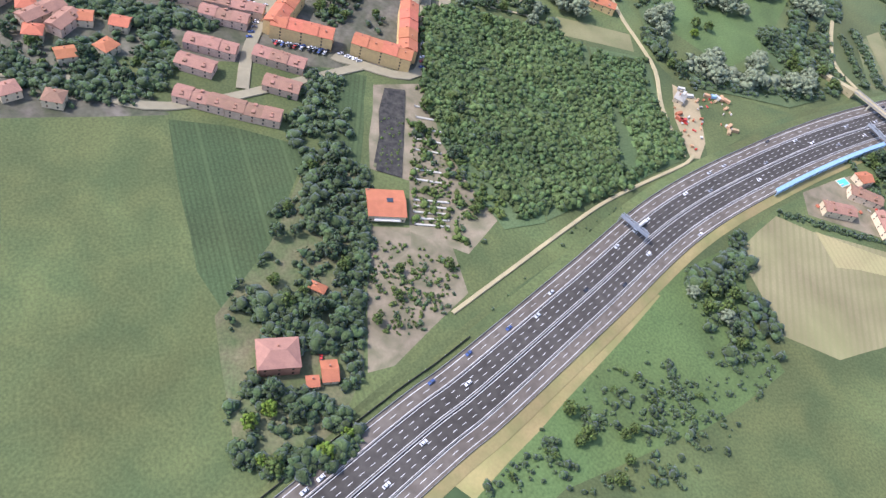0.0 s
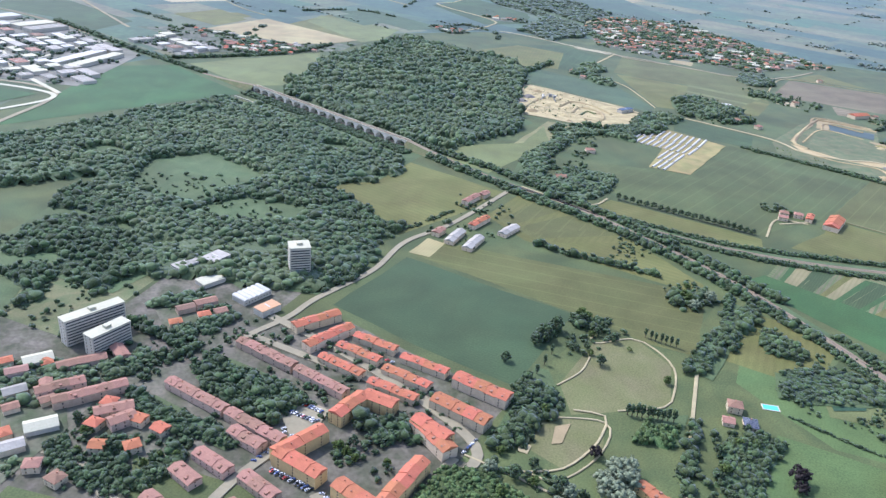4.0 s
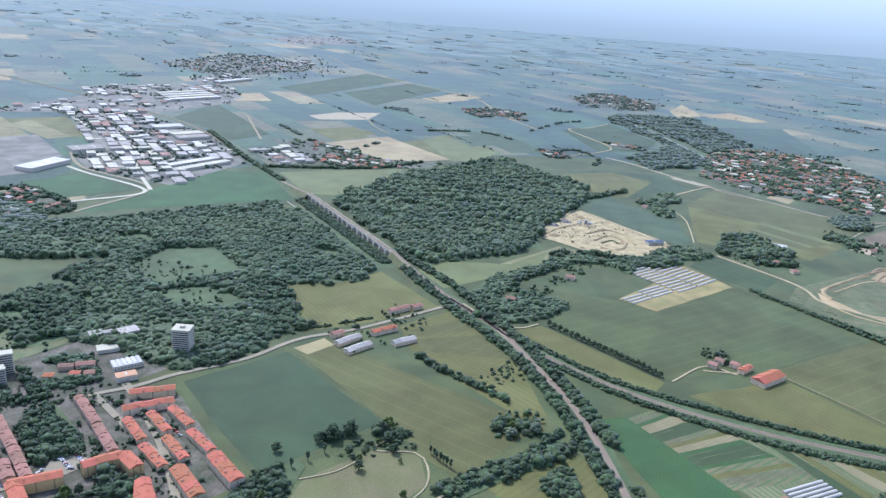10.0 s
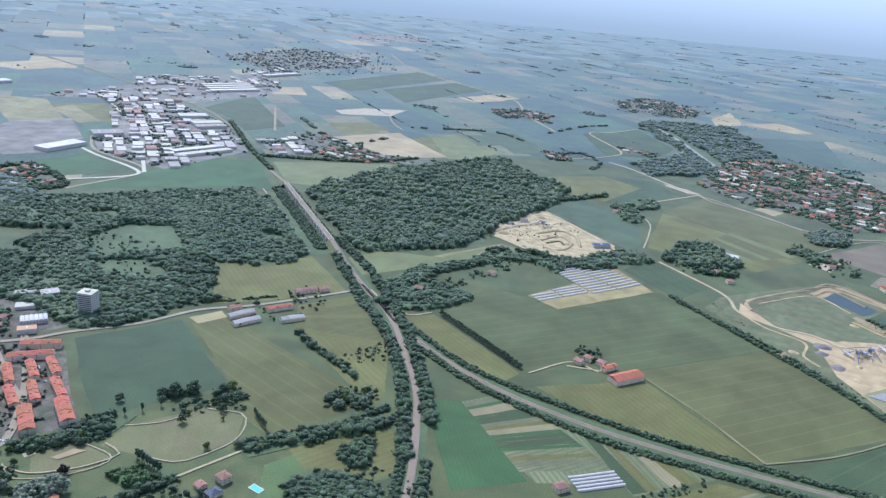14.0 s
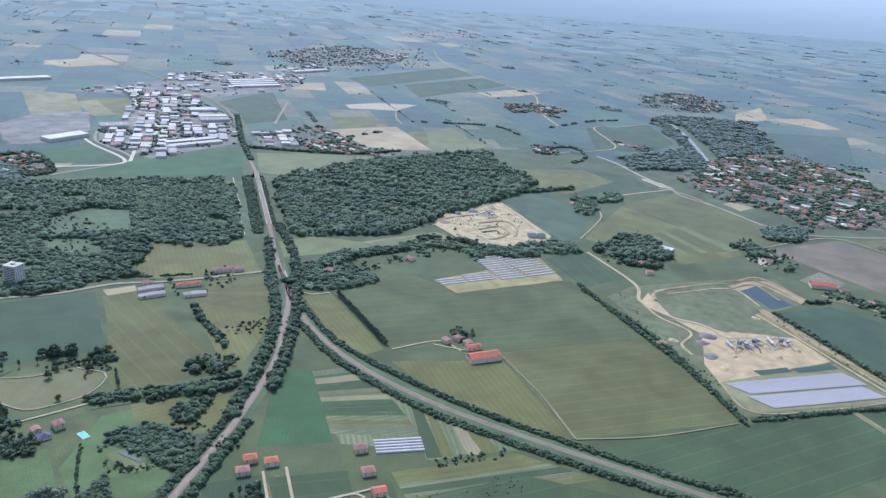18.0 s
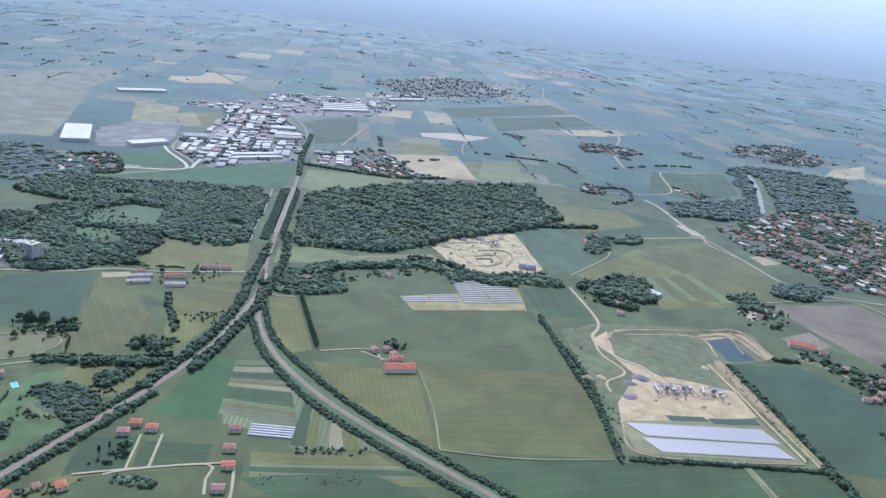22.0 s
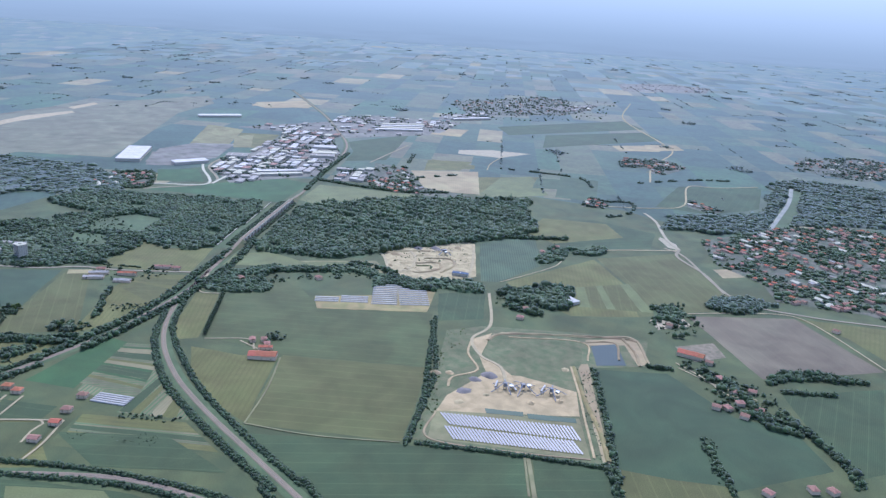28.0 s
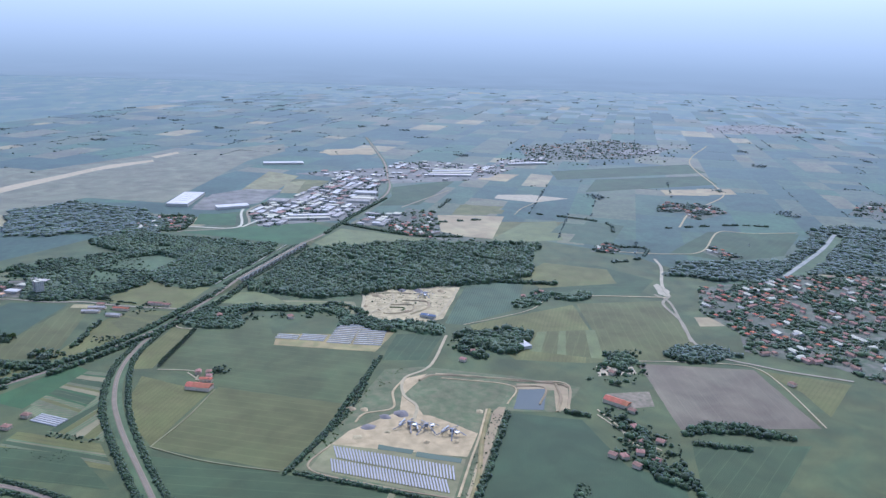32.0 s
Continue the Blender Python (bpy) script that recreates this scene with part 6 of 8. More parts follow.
shed(-313, 657, 30, 80, 14, 8, ROOFGREY, "flat-roofed grey school building")
shed(-298, 688, 26, 88, 20, 9, ROOFGREY, "flat-roofed grey school building")
shed(-266, 666, 60, 76, 18, 4.5, CONCRETE, "long low pale wing of a school")
vaulted_hall(-213, 652, 36, 82, 20, 5.5, "sports hall with a row of white barrel vaults")
shed(-180, 638, 24, 80, 14, 7, ROOFORANGE, "orange-walled hall with flat roof")

# houses near the motorway
terrace(-62, 438, 35, 174, 12, 6, ROOFOLD, ROSE, 2, "row of houses with faded pink tile roof")
terrace(-68, 416, 25, 170, 12, 6, ROOFOLD, ROSE, 2, "row of houses with faded pink tile roof")
terrace(-16, 437, 36, 171, 12, 6, ROOFOLD, ROSE, 2, "row of houses with faded pink tile roof")
terrace(-11, 410, 24, 172, 12, 6, ROOFOLD, ROSE, 2, "row of houses with faded pink tile roof")
terrace(-59, 384, 33, 173, 12, 6, ROOFOLD, ROSE, 2, "long row of houses with faded pink tile roof")
terrace(-25, 380, 35, 175, 12, 6, ROOFOLD, ROSE, 2, "long row of houses with faded pink tile roof")
terrace(-59, 472, 34, 175, 12, 6, ROOFOLD, ROSE, 2, "row of mauve-roofed houses")
terrace(-4, 468, 44, 176, 14, 11, ROOFRED, YELLOW, 4, "four-storey yellow apartment block with red tile roof")
terrace(54, 463, 44, 170, 14, 11, ROOFRED, YELLOW, 4, "four-storey yellow apartment block with red tile roof")
terrace(72, 494, 59, 90, 14, 11, ROOFRED, YELLOW, 4, "four-storey block with red tile roof round a courtyard")
terrace(59, 561, 37, 166, 14, 11, ROOFRED, YELLOW, 4, "four-storey block with red tile roof round a courtyard")
terrace(-19, 488, 47, 75, 14, 11, ROOFRED, YELLOW, 4, "four-storey block with red tile roof round a courtyard")
terrace(-14, 548, 38, 85, 14, 11, ROOFRED, YELLOW, 4, "four-storey block with red tile roof round a courtyard")
terrace(3, 569, 30, 3, 14, 11, ROOFRED, YELLOW, 4, "four-storey block with red tile roof round a courtyard")
house(-169, 419, 10, 12, 11, 6, ROOFRED, CREAM, "red-roofed detached house among garden trees")
house(-145, 403, 30, 12, 11, 6, ROOFRED, CREAM, "red-roofed detached house among garden trees")
house(-124, 417, 60, 12, 11, 6, ROOFRED, CREAM, "red-roofed detached house among garden trees")
house(-122, 443, 0, 12, 11, 6, ROOFRED, CREAM, "red-roofed detached house among garden trees")
house(-145, 442, 10, 12, 11, 6, ROOFRED, CREAM, "red-roofed detached house among garden trees")
house(-163, 444, 60, 12, 11, 6, ROOFOLD, CREAM, "red-roofed detached house among garden trees")
house(-166, 363, 40, 12, 11, 6, ROOFOLD, CREAM, "red-roofed detached house among garden trees")
house(-140, 363, 0, 12, 11, 6, ROOFOLD, CREAM, "red-roofed detached house among garden trees")
house(-181, 444, 20, 12, 11, 6, ROOFRED, CREAM, "red-roofed detached house among garden trees")
house(12, 205, 12, 21, 17, 8, ROOFOLD, BRICKWALL, "large brick farmhouse with a hipped tile roof")
house(39, 201, 12, 8, 12, 3, ROOFRED, CREAM, "small outbuilding with bright tile roof")
house(31, 194, 12, 6, 6, 3, ROOFRED, CREAM, "small outbuilding with bright tile roof")
house(28, 252, 70, 5, 9, 3, ROOFRED, CREAM, "small garden house with red roof")
hall(63, 319, 8, "large square hall with red tile roof and dark roof light")
terrace(239, 593, 35, 160, 11, 6, ROOFRED, YELLOW, 2, "yellow farmhouse with red tile roof beside a park")
house(269, 752, 15, 13, 12, 7, ROOFOLD, CREAM, "villa with low tile roof in a walled garden")
house(268, 728, 15, 10, 10, 4, ROOFOLD, CREAM, "villa with low tile roof in a walled garden")
house(286, 735, 15, 12, 14, 4, ROOFSOLAR, CREAM, "villa wing with solar panels on its roof")
terrace(404, 383, 25, 178, 11, 6, ROOFOLD, CREAM, 2, "cream country house with tile roof and gravel yard")
terrace(435, 403, 25, 162, 11, 6, ROOFOLD, CREAM, 2, "cream country house with tile roof and gravel yard")
terrace(442, 375, 24, 92, 11, 6, ROOFOLD, CREAM, 2, "cream country house with tile roof and gravel yard")
house(441, 423, 20, 12, 11, 6, ROOFRED, CREAM, "country house with red tile roof")
house(560, 458, 20, 12, 11, 6, ROOFRED, CREAM, "country house with red tile roof")
terrace(558, 422, 23, 175, 11, 6, ROOFRED, CREAM, 2, "country house with red tile roof beside a hedge")
terrace(594, 470, 40, 84, 8, 4, ROOFGREY, CREAM, 1, "long grey farm shed")

# farms and hamlets
terrace(316, 1323, 50, 82, 22, 7, ROOFRED, CREAM, 1, "large farm barn with a bright red roof")
terrace(282, 1325, 25, 87, 10, 6, ROOFRED, CREAM, 2, "farmhouse with red roof")
house(246, 1319, 10, 13, 11, 6, ROOFOLD, CREAM, "old farmhouse under trees")
house(247, 1298, 10, 13, 11, 6, ROOFOLD, CREAM, "old farmhouse under trees")
house(266, 1326, 10, 13, 11, 6, ROOFOLD, CREAM, "old farmhouse under trees")
house(456, 1060, 80, 15, 12, 6, ROOFOLD, CREAM, "country house with tile roof beside a lane")
house(500, 1050, 80, 15, 12, 6, ROOFOLD, CREAM, "country house with tile roof beside a lane")
house(538, 1046, 80, 15, 12, 6, ROOFRED, CREAM, "country house with tile roof beside a lane")
house(582, 1032, 80, 15, 12, 6, ROOFOLD, CREAM, "country house with tile roof beside a lane")
house(424, 937, 80, 15, 12, 6, ROOFRED, CREAM, "country house with tile roof beside a lane")
house(439, 957, 80, 15, 12, 6, ROOFRED, CREAM, "country house with tile roof beside a lane")
house(443, 923, 80, 15, 12, 6, ROOFOLD, CREAM, "country house with tile roof beside a lane")
terrace(-136, 922, 19, 89, 11, 6, ROOFOLD, CREAM, 2, "farmhouse with tile roof beside the road")
terrace(-108, 985, 41, 85, 11, 6, ROOFRED, CREAM, 2, "farmhouse with tile roof beside the road")
terrace(-155, 1053, 37, 87, 11, 6, ROOFOLD, CREAM, 2, "farmhouse with tile roof beside the road")
terrace(-149, 1084, 18, 84, 11, 6, ROOFOLD, CREAM, 2, "farmhouse with tile roof beside the road")
terrace(-112, 923, 42, 94, 13, 5, ROOFGREY, CREAM, 1, "long grey-roofed farm shed")
terrace(-84, 920, 43, 93, 13, 5, ROOFGREY, CREAM, 1, "long grey-roofed farm shed")
terrace(-64, 986, 37, 83, 13, 5, ROOFGREY, CREAM, 1, "long grey-roofed farm shed")
house(-86, 1238, 30, 16, 13, 6, ROOFOLD, CREAM, "house with tile roof among trees")
house(-96, 1411, 30, 16, 13, 6, ROOFOLD, CREAM, "house with tile roof among trees")
terrace(317, 2133, 50, 53, 22, 7, ROOFRED, CREAM, 1, "large farm barn with a red roof")
house(465, 2147, 10, 14, 12, 6, ROOFOLD, CREAM, "country house with tile roof in a hamlet")
house(520, 2106, 16, 14, 12, 6, ROOFOLD, CREAM, "country house with tile roof in a hamlet")
house(548, 2122, 46, 14, 12, 6, ROOFOLD, CREAM, "country house with tile roof in a hamlet")
house(466, 2180, 54, 14, 12, 6, ROOFOLD, CREAM, "country house with tile roof in a hamlet")
house(516, 2088, 56, 14, 12, 6, ROOFOLD, CREAM, "country house with tile roof in a hamlet")
house(505, 2136, 80, 14, 12, 6, ROOFOLD, CREAM, "country house with tile roof in a hamlet")
house(530, 2158, 55, 14, 12, 6, ROOFOLD, CREAM, "country house with tile roof in a hamlet")
house(350, 2155, 55, 14, 12, 6, ROOFOLD, CREAM, "country house with tile roof in a hamlet")
house(414, 2146, 15, 14, 12, 6, ROOFOLD, CREAM, "country house with tile roof in a hamlet")
house(175, 2150, 45, 14, 12, 6, ROOFOLD, CREAM, "country house with tile roof among trees")
house(86, 1859, 0, 14, 12, 6, ROOFOLD, CREAM, "country house with tile roof among trees")
house(134, 1836, 60, 14, 12, 6, ROOFOLD, CREAM, "country house with tile roof among trees")
house(-344, 2031, 45, 14, 12, 6, ROOFOLD, CREAM, "country house with tile roof among trees")
house(-317, 2000, 0, 14, 12, 6, ROOFOLD, CREAM, "country house with tile roof among trees")
house(-365, 2053, 75, 14, 12, 6, ROOFOLD, CREAM, "country house with tile roof among trees")
house(202, 2515, 30, 14, 12, 6, ROOFOLD, CREAM, "country house with tile roof among trees")
house(753, 2048, 30, 14, 12, 6, ROOFOLD, CREAM, "country house with tile roof among trees")
house(754, 2145, 15, 14, 12, 6, ROOFOLD, CREAM, "country house with tile roof among trees")
house(749, 2118, 0, 14, 12, 6, ROOFOLD, CREAM, "country house with tile roof among trees")
shed(36, 1975, 38, 26, 20, 7, WHITEROOF, "white farm shed beside trees")

# ground round the industrial estate
field("field", "green field beside the industrial estate", CLOVER, 5, (-1040, 846), (-1042, 1000), (-1235, 950), (-1218, 812))
field("yard", "grey paved yard beside the large warehouse", ESTATE, 3, (-1290, 752), (-1290, 856), (-1520, 822), (-1540, 720))
field("field", "dry meadow between the industrial halls", DRYGRASS, 5, (-1690, 1015), (-1700, 1085), (-2020, 1065), (-1965, 985))
field("field", "tan stubble field beyond the industrial estate", TAN, 5, (-3010, 947), (-3000, 1282), (-3320, 1255), (-3180, 965))


# villages and industry
village(270, "village house with tile roof", (-239, 2459), (-98, 2510), (24, 2481), (105, 2656), (230, 2760), (-309, 3221), (-434, 3235), (-584, 3189), (-637, 3079), (-625, 2869), (-454, 2514))
village(22, "far village house with tile roof", (-1605, 3497), (-1392, 3705), (-1496, 4041), (-1939, 4138), (-1939, 3729))
village(14, "far village house with tile roof", (-1549, 2665), (-1499, 2884), (-1714, 2951), (-1687, 2703))
village(26, "house with tile roof beyond the woods", (-963, 1642), (-977, 1711), (-1184, 1718), (-1100, 1532))
village(26, "house with tile roof behind the woods", (-954, 649), (-929, 711), (-948, 829), (-1149, 821), (-1144, 674))
village(40, "far town house with tile roof", (-2977, 2227), (-3165, 2877), (-3523, 3179), (-4195, 2992), (-3649, 2218))
village(18, "far house with tile roof", (-1468, 3625), (-1442, 3845), (-1862, 4155), (-1984, 4030), (-1857, 3702))
village(14, "town house with tile roof among trees", (-220, 544), (-194, 577), (-198, 613), (-267, 628), (-281, 580))
village(16, "town house with tile roof among trees", (-170, 340), (-184, 406), (-259, 458), (-309, 433))
village(12, "town house with tile roof among trees", (-231, 437), (-202, 488), (-214, 525), (-259, 469), (-294, 444))
estate(140, "white industrial shed with a flat roof", (-2004, 1195), (-1594, 1103), (-1486, 1010), (-1282, 982), (-1041, 1085), (-1185, 1370), (-1597, 1464), (-2062, 1418), (-2243, 1186))
estate(30, "white industrial shed with a flat roof", (-2460, 1454), (-2352, 1635), (-2270, 1963), (-2658, 2133), (-2802, 1664), (-2687, 1449))
estate(12, "long grey shed beside the railway", (-1111, 1428), (-1117, 1579), (-1334, 1616), (-1324, 1464))
estate(26, "pale industrial shed at an airfield", (-2019, 1482), (-2193, 1902), (-2762, 2029), (-2543, 1455), (-2228, 966))
estate(7, "far white industrial shed on the plain", (-2752, 2011), (-2817, 2273), (-3145, 2416), (-2967, 2056))
estate(7, "far white industrial shed on the plain", (-3300, 2776), (-3417, 3096), (-3819, 3327), (-3668, 2954))
estate(7, "far white industrial shed on the plain", (-4948, 3913), (-5083, 4740), (-5670, 5057), (-5864, 4640), (-5635, 4089))
shed(-1462, 672, 255, 3, 86, 12, WHITEROOF, "very large white warehouse")
shed(-1740, 1395, 96, 84, 50, 9, WHITEROOF, "broad white factory hall on the industrial estate")
shed(-1545, 1388, 98, 86, 44, 9, ROOFGREY, "broad grey factory hall on the industrial estate")
shed(-1604, 1396, 98, 86, 44, 9, CONCRETE, "broad pale factory hall on the industrial estate")
shed(-1500, 1055, 84, 88, 60, 9, ROOFGREY, "broad grey factory hall on the industrial estate")
shed(-1182, 1242, 165, 103, 26, 8, CONCRETE, "long pale hall at the edge of the industrial estate")
shed(-1232, 1238, 160, 103, 26, 8, WHITEROOF, "long white hall at the edge of the industrial estate")
for k in range(4):
    shed(-2300 - 58 * k, 1765 + 8 * k, 225, 96, 34, 9, (WHITEROOF, CONCRETE)[k % 2], "long white hall in a row of equal halls")
shed(-1349, 900, 128, 119, 50, 10, WHITEROOF, "large white flat-roofed warehouse hall")
shed(-2535, 838, 215, 106, 52, 10, WHITEROOF, "large white warehouse far off")
shed(-2798, 2208, 245, 111, 40, 10, WHITEROOF, "long white warehouse far off")


road("road", CONCRETE, 9, "pale street through the industrial estate", (-1020, 1030), (-1240, 1090), (-1440, 1180), (-1760, 1180), (-2060, 1200))
road("road", CONCRETE, 8, "pale street through the industrial estate", (-1290, 985), (-1270, 1100), (-1310, 1240), (-1360, 1420))
road("road", CONCRETE, 8, "pale street through the industrial estate", (-1640, 1120), (-1660, 1260), (-1700, 1450))
road("road", CONCRETE, 9, "pale road round the green field", (-1000, 840), (-1015, 1015), (-1245, 965), (-1330, 950))
village(12, "far hamlet house with tile roof", (-1753, 2751), (-1733, 2925), (-1528, 2788), (-1590, 2671))
village(9, "far hamlet house with tile roof", (-1750, 2957), (-1551, 2966), (-1395, 2795), (-1447, 2734))
village(7, "far hamlet house with tile roof", (-968, 2336), (-924, 2402), (-819, 2347), (-836, 2267))
village(8, "far hamlet house with tile roof", (-959, 2711), (-820, 2771), (-772, 2713), (-875, 2653))
village(16, "house with tile roof beside the railway", (-1462, 1600), (-1371, 1729), (-1052, 1754), (-938, 1907), (-912, 1776), (-1034, 1568))

# ---- loose trees ----
KINDS = {
    "green": make_tree(1, 4.0, 8.5, LEAF, "leafy green tree on grass"),
    "dark": make_tree(2, 4.6, 10.5, LEAFDARK, "dense dark green tree"),
    "grey": make_tree(3, 5.4, 10.0, LEAFGREY, "silvery grey-green willow tree", 80, 0.24),
    "lime": make_tree(4, 3.6, 7.0, LEAFLIME, "bright lime-green leafy garden tree"),
    "purple": make_tree(5, 4.2, 8.0, LEAFPURPLE, "dark purple-leaved tree on a lawn"),
    "bush": make_tree(6, 2.4, 3.6, LEAF, "low rounded green garden bush", 16),
    "poplar": make_tree(7, 2.0, 15.0, LEAFDARK, "tall slim dark poplar", 34, 0.62),
}
SPARE = {k: v for k, v in KINDS.items()}


def tree(x, y, kind, size=1.0):
    turn = (x * 37 + y * 91) % 360
    m = pose(x, y, 0, 0, 0, turn) @ Matrix.Diagonal((size, size, size * (0.9 + (x * 13 + y * 7) % 10 / 40), 1))
    first = SPARE.pop(kind, None)
    if first:
        first.matrix_basis = m
        return first
    ob = copy_thing(KINDS[kind], pose(x, y, 0, 0, 0, turn))
    ob.matrix_basis = m
    return ob


def grove(kinds, n, lo, hi, *pts):
    """Trees of mixed kinds strewn over a patch, with lower growth between them."""
    pts = list(pts)
    xs, ys = [p[0] for p in pts], [p[1] for p in pts]
    put, tries = [], 0
    while len(put) < n // 3 and tries < 4000:
        tries += 1
        x, y = RNG.uniform(min(xs), max(xs)), RNG.uniform(min(ys), max(ys))
        size = RNG.uniform(lo, hi)
        if inside(x, y, pts) and all((x - a) ** 2 + (y - b) ** 2 > (2.6 * (size + c)) ** 2 for a, b, c in put):
            put.append((x, y, size))
            tree(x, y, kinds[int(RNG.integers(0, len(kinds)))], size)
    thicket("lower trees and bushes between taller trees", 5.0 * hi if "dark" in kinds else 2.8, int(n * 1.9), *pts)


def thicket(label, tall, n, *pts):
    """A loose growth of bushes and small trees in one mesh."""
    pts = list(pts)
    xs, ys = [p[0] for p in pts], [p[1] for p in pts]
    spots = []
    for i in range(n * 4):
        x, y = RNG.uniform(min(xs), max(xs)), RNG.uniform(min(ys), max(ys))
        if inside(x, y, pts) and len(spots) < n and noise.noise(Vector((x, y, 9)) * 0.03) > -0.25:
            h = tall * RNG.uniform(0.4, 1.2)
            spots.append((x, y, h * RNG.uniform(0.8, 1.4), h))
    return canopy("shrubs", label, spots, LEAF if "nursery" in label or "weeds" in label else LEAFDARK)


# ---- works, panels, vehicles ----
def solar_field(ax, ay, bx, by, cx, cy, dx, dy, n, label):
    """Rows of tilted panel tables from one long side (a-b) to the other (d-c)."""
    root = new("solar_array")
    mid = Vector(((ax + bx + cx + dx) / 4, (ay + by + cy + dy) / 4, 0))
    root.matrix_basis = Matrix.Translation(mid)
    for i in range(n):
        t = (i + 0.5) / n
        p = Vector((ax + (bx - ax) * t, ay + (by - ay) * t, 0)) - mid
        q = Vector((dx + (cx - dx) * t, dy + (cy - dy) * t, 0)) - mid
        d = q - p
        m = Matrix.Translation((p + q) / 2) @ Matrix.Rotation(math.atan2(d.y, d.x), 4, "Z") @ Matrix.Rotation(radians(14), 4, "X")
        h = d.length / 2
        table = part("panel_table", Geo().box(-h, h, -1.35, 1.35, 1.6, 1.7).mesh("panel_table", PANEL), root, m=m)
        part("support", Geo().box(-h, h, -0.1, 0.1, 0.0, 1.6).mesh("support", STEEL), table)
    return tagged(root, label, "solar panels", "solar arrays")


def heap(x, y, r, h, material, label):
    rng = np.random.default_rng(int(abs(x * 3 + y)))
    v, f, k = [(0, 0, h)], [], 14
    for j, (rr, hh) in enumerate(((0.35, 0.72), (0.7, 0.3), (1.0, -0.02))):
        for i in range(k):
            a = math.tau * i / k
            s = rr * r * rng.uniform(0.82, 1.18)
            v.append((math.cos(a) * s, math.sin(a) * s * 0.8, hh * h * rng.uniform(0.85, 1.15)))
    for i in range(k):
        f.append((0, 1 + i, 1 + (i + 1) % k))
        for j in range(2):
            a, b = 1 + j * k + i, 1 + j * k + (i + 1) % k
            f.append((a, a + k, b + k, b))
    ob = new("gravel_mound", mesh_from("gravel_mound", v, f, material, smooth=True))
    ob.matrix_basis = pose(x, y, 0.25, 0, 0, x % 180)
    return tagged(ob, label, "mound", "gravel mounds")


def gravel_plant(x, y, turn, label):
    root = new("gravel_plant")
    root.matrix_basis = pose(x, y, 0.6, 0, 0, turn)
    part("tower", Geo().box(-3, 3, -2.5, 2.5, 4, 10).box(-3.4, 3.4, -2.9, 2.9, 10, 10.4).mesh("tower", DARKSTEEL), root)
    for sx in (-1, 1):
        for sy in (-1, 1):
            part("leg", Geo().box(sx * 2.7 - 0.25, sx * 2.7 + 0.25, sy * 2.2 - 0.25, sy * 2.2 + 0.25, 0, 4).mesh("leg", DARKSTEEL), root)
    for a, L in ((15, 26), (100, 30), (165, 24), (230, 32), (300, 28)):
        c, s = math.cos(radians(a)), math.sin(radians(a))
        belt = part("conveyor", Geo().beam((c * 4, s * 4, 11), (c * L, s * L, 1.5), 1.5, 0.5).mesh("conveyor", BLUESTEEL), root, "sloping blue-grey conveyor belt")
        for t in (0.45, 0.8):
            z = 11 + (1.5 - 11) * t
            px, py = c * (4 + (L - 4) * t), s * (4 + (L - 4) * t)
            part("support", Geo().box(px - 0.25, px + 0.25, py - 0.25, py + 0.25, 0, z).mesh("support", STEEL), belt)
    part("drum", Geo().tube((-16, -9, 4), (-16, 15, 4), 1.7, 1.7, 12).mesh("drum", WHITEROOF), root, "long white drum")
    part("hopper", Geo().add([(9, -3, 3), (12, -3, 3), (12, 0, 3), (9, 0, 3), (7, -5, 8), (14, -5, 8), (14, 2, 8), (7, 2, 8)], [(3, 2, 1, 0), (0, 1, 5, 4), (1, 2, 6, 5), (2, 3, 7, 6), (3, 0, 4, 7), (4, 5, 6, 7)]).mesh("hopper", STEEL), root)
    return tagged(root, label, "gravel plant", "gravel plants")


CARPAINTRED = CARS[3]
MUDDY = mat("muddy_pond_water", (0.22, 0.205, 0.1), (0.185, 0.175, 0.085), big=0.03, rough=0.5)
PONDG = mat("green_basin_water", (0.04, 0.08, 0.042), (0.048, 0.09, 0.048), big=0.03, rough=0.45)
DARKHEAP = mat("dark_gravel_heap", (0.2, 0.18, 0.16), (0.15, 0.14, 0.125), big=0.1, bump=0.2)
BLUEROOF = mat("dark_blue_sheet", (0.1, 0.14, 0.2), (0.08, 0.11, 0.17), big=0.1, rows=1.0)
TIMBER = mat("stacked_timber", (0.42, 0.3, 0.17), (0.34, 0.24, 0.13), big=0.4, fine=3)
BLUESTEEL = mat("blue_grey_steel", (0.16, 0.185, 0.22), (0.12, 0.14, 0.17), big=0.2, rough=0.5)
DARKSTEEL = mat("grimy_grey_steel", (0.24, 0.25, 0.26), (0.16, 0.165, 0.17), big=0.3, rough=0.6)


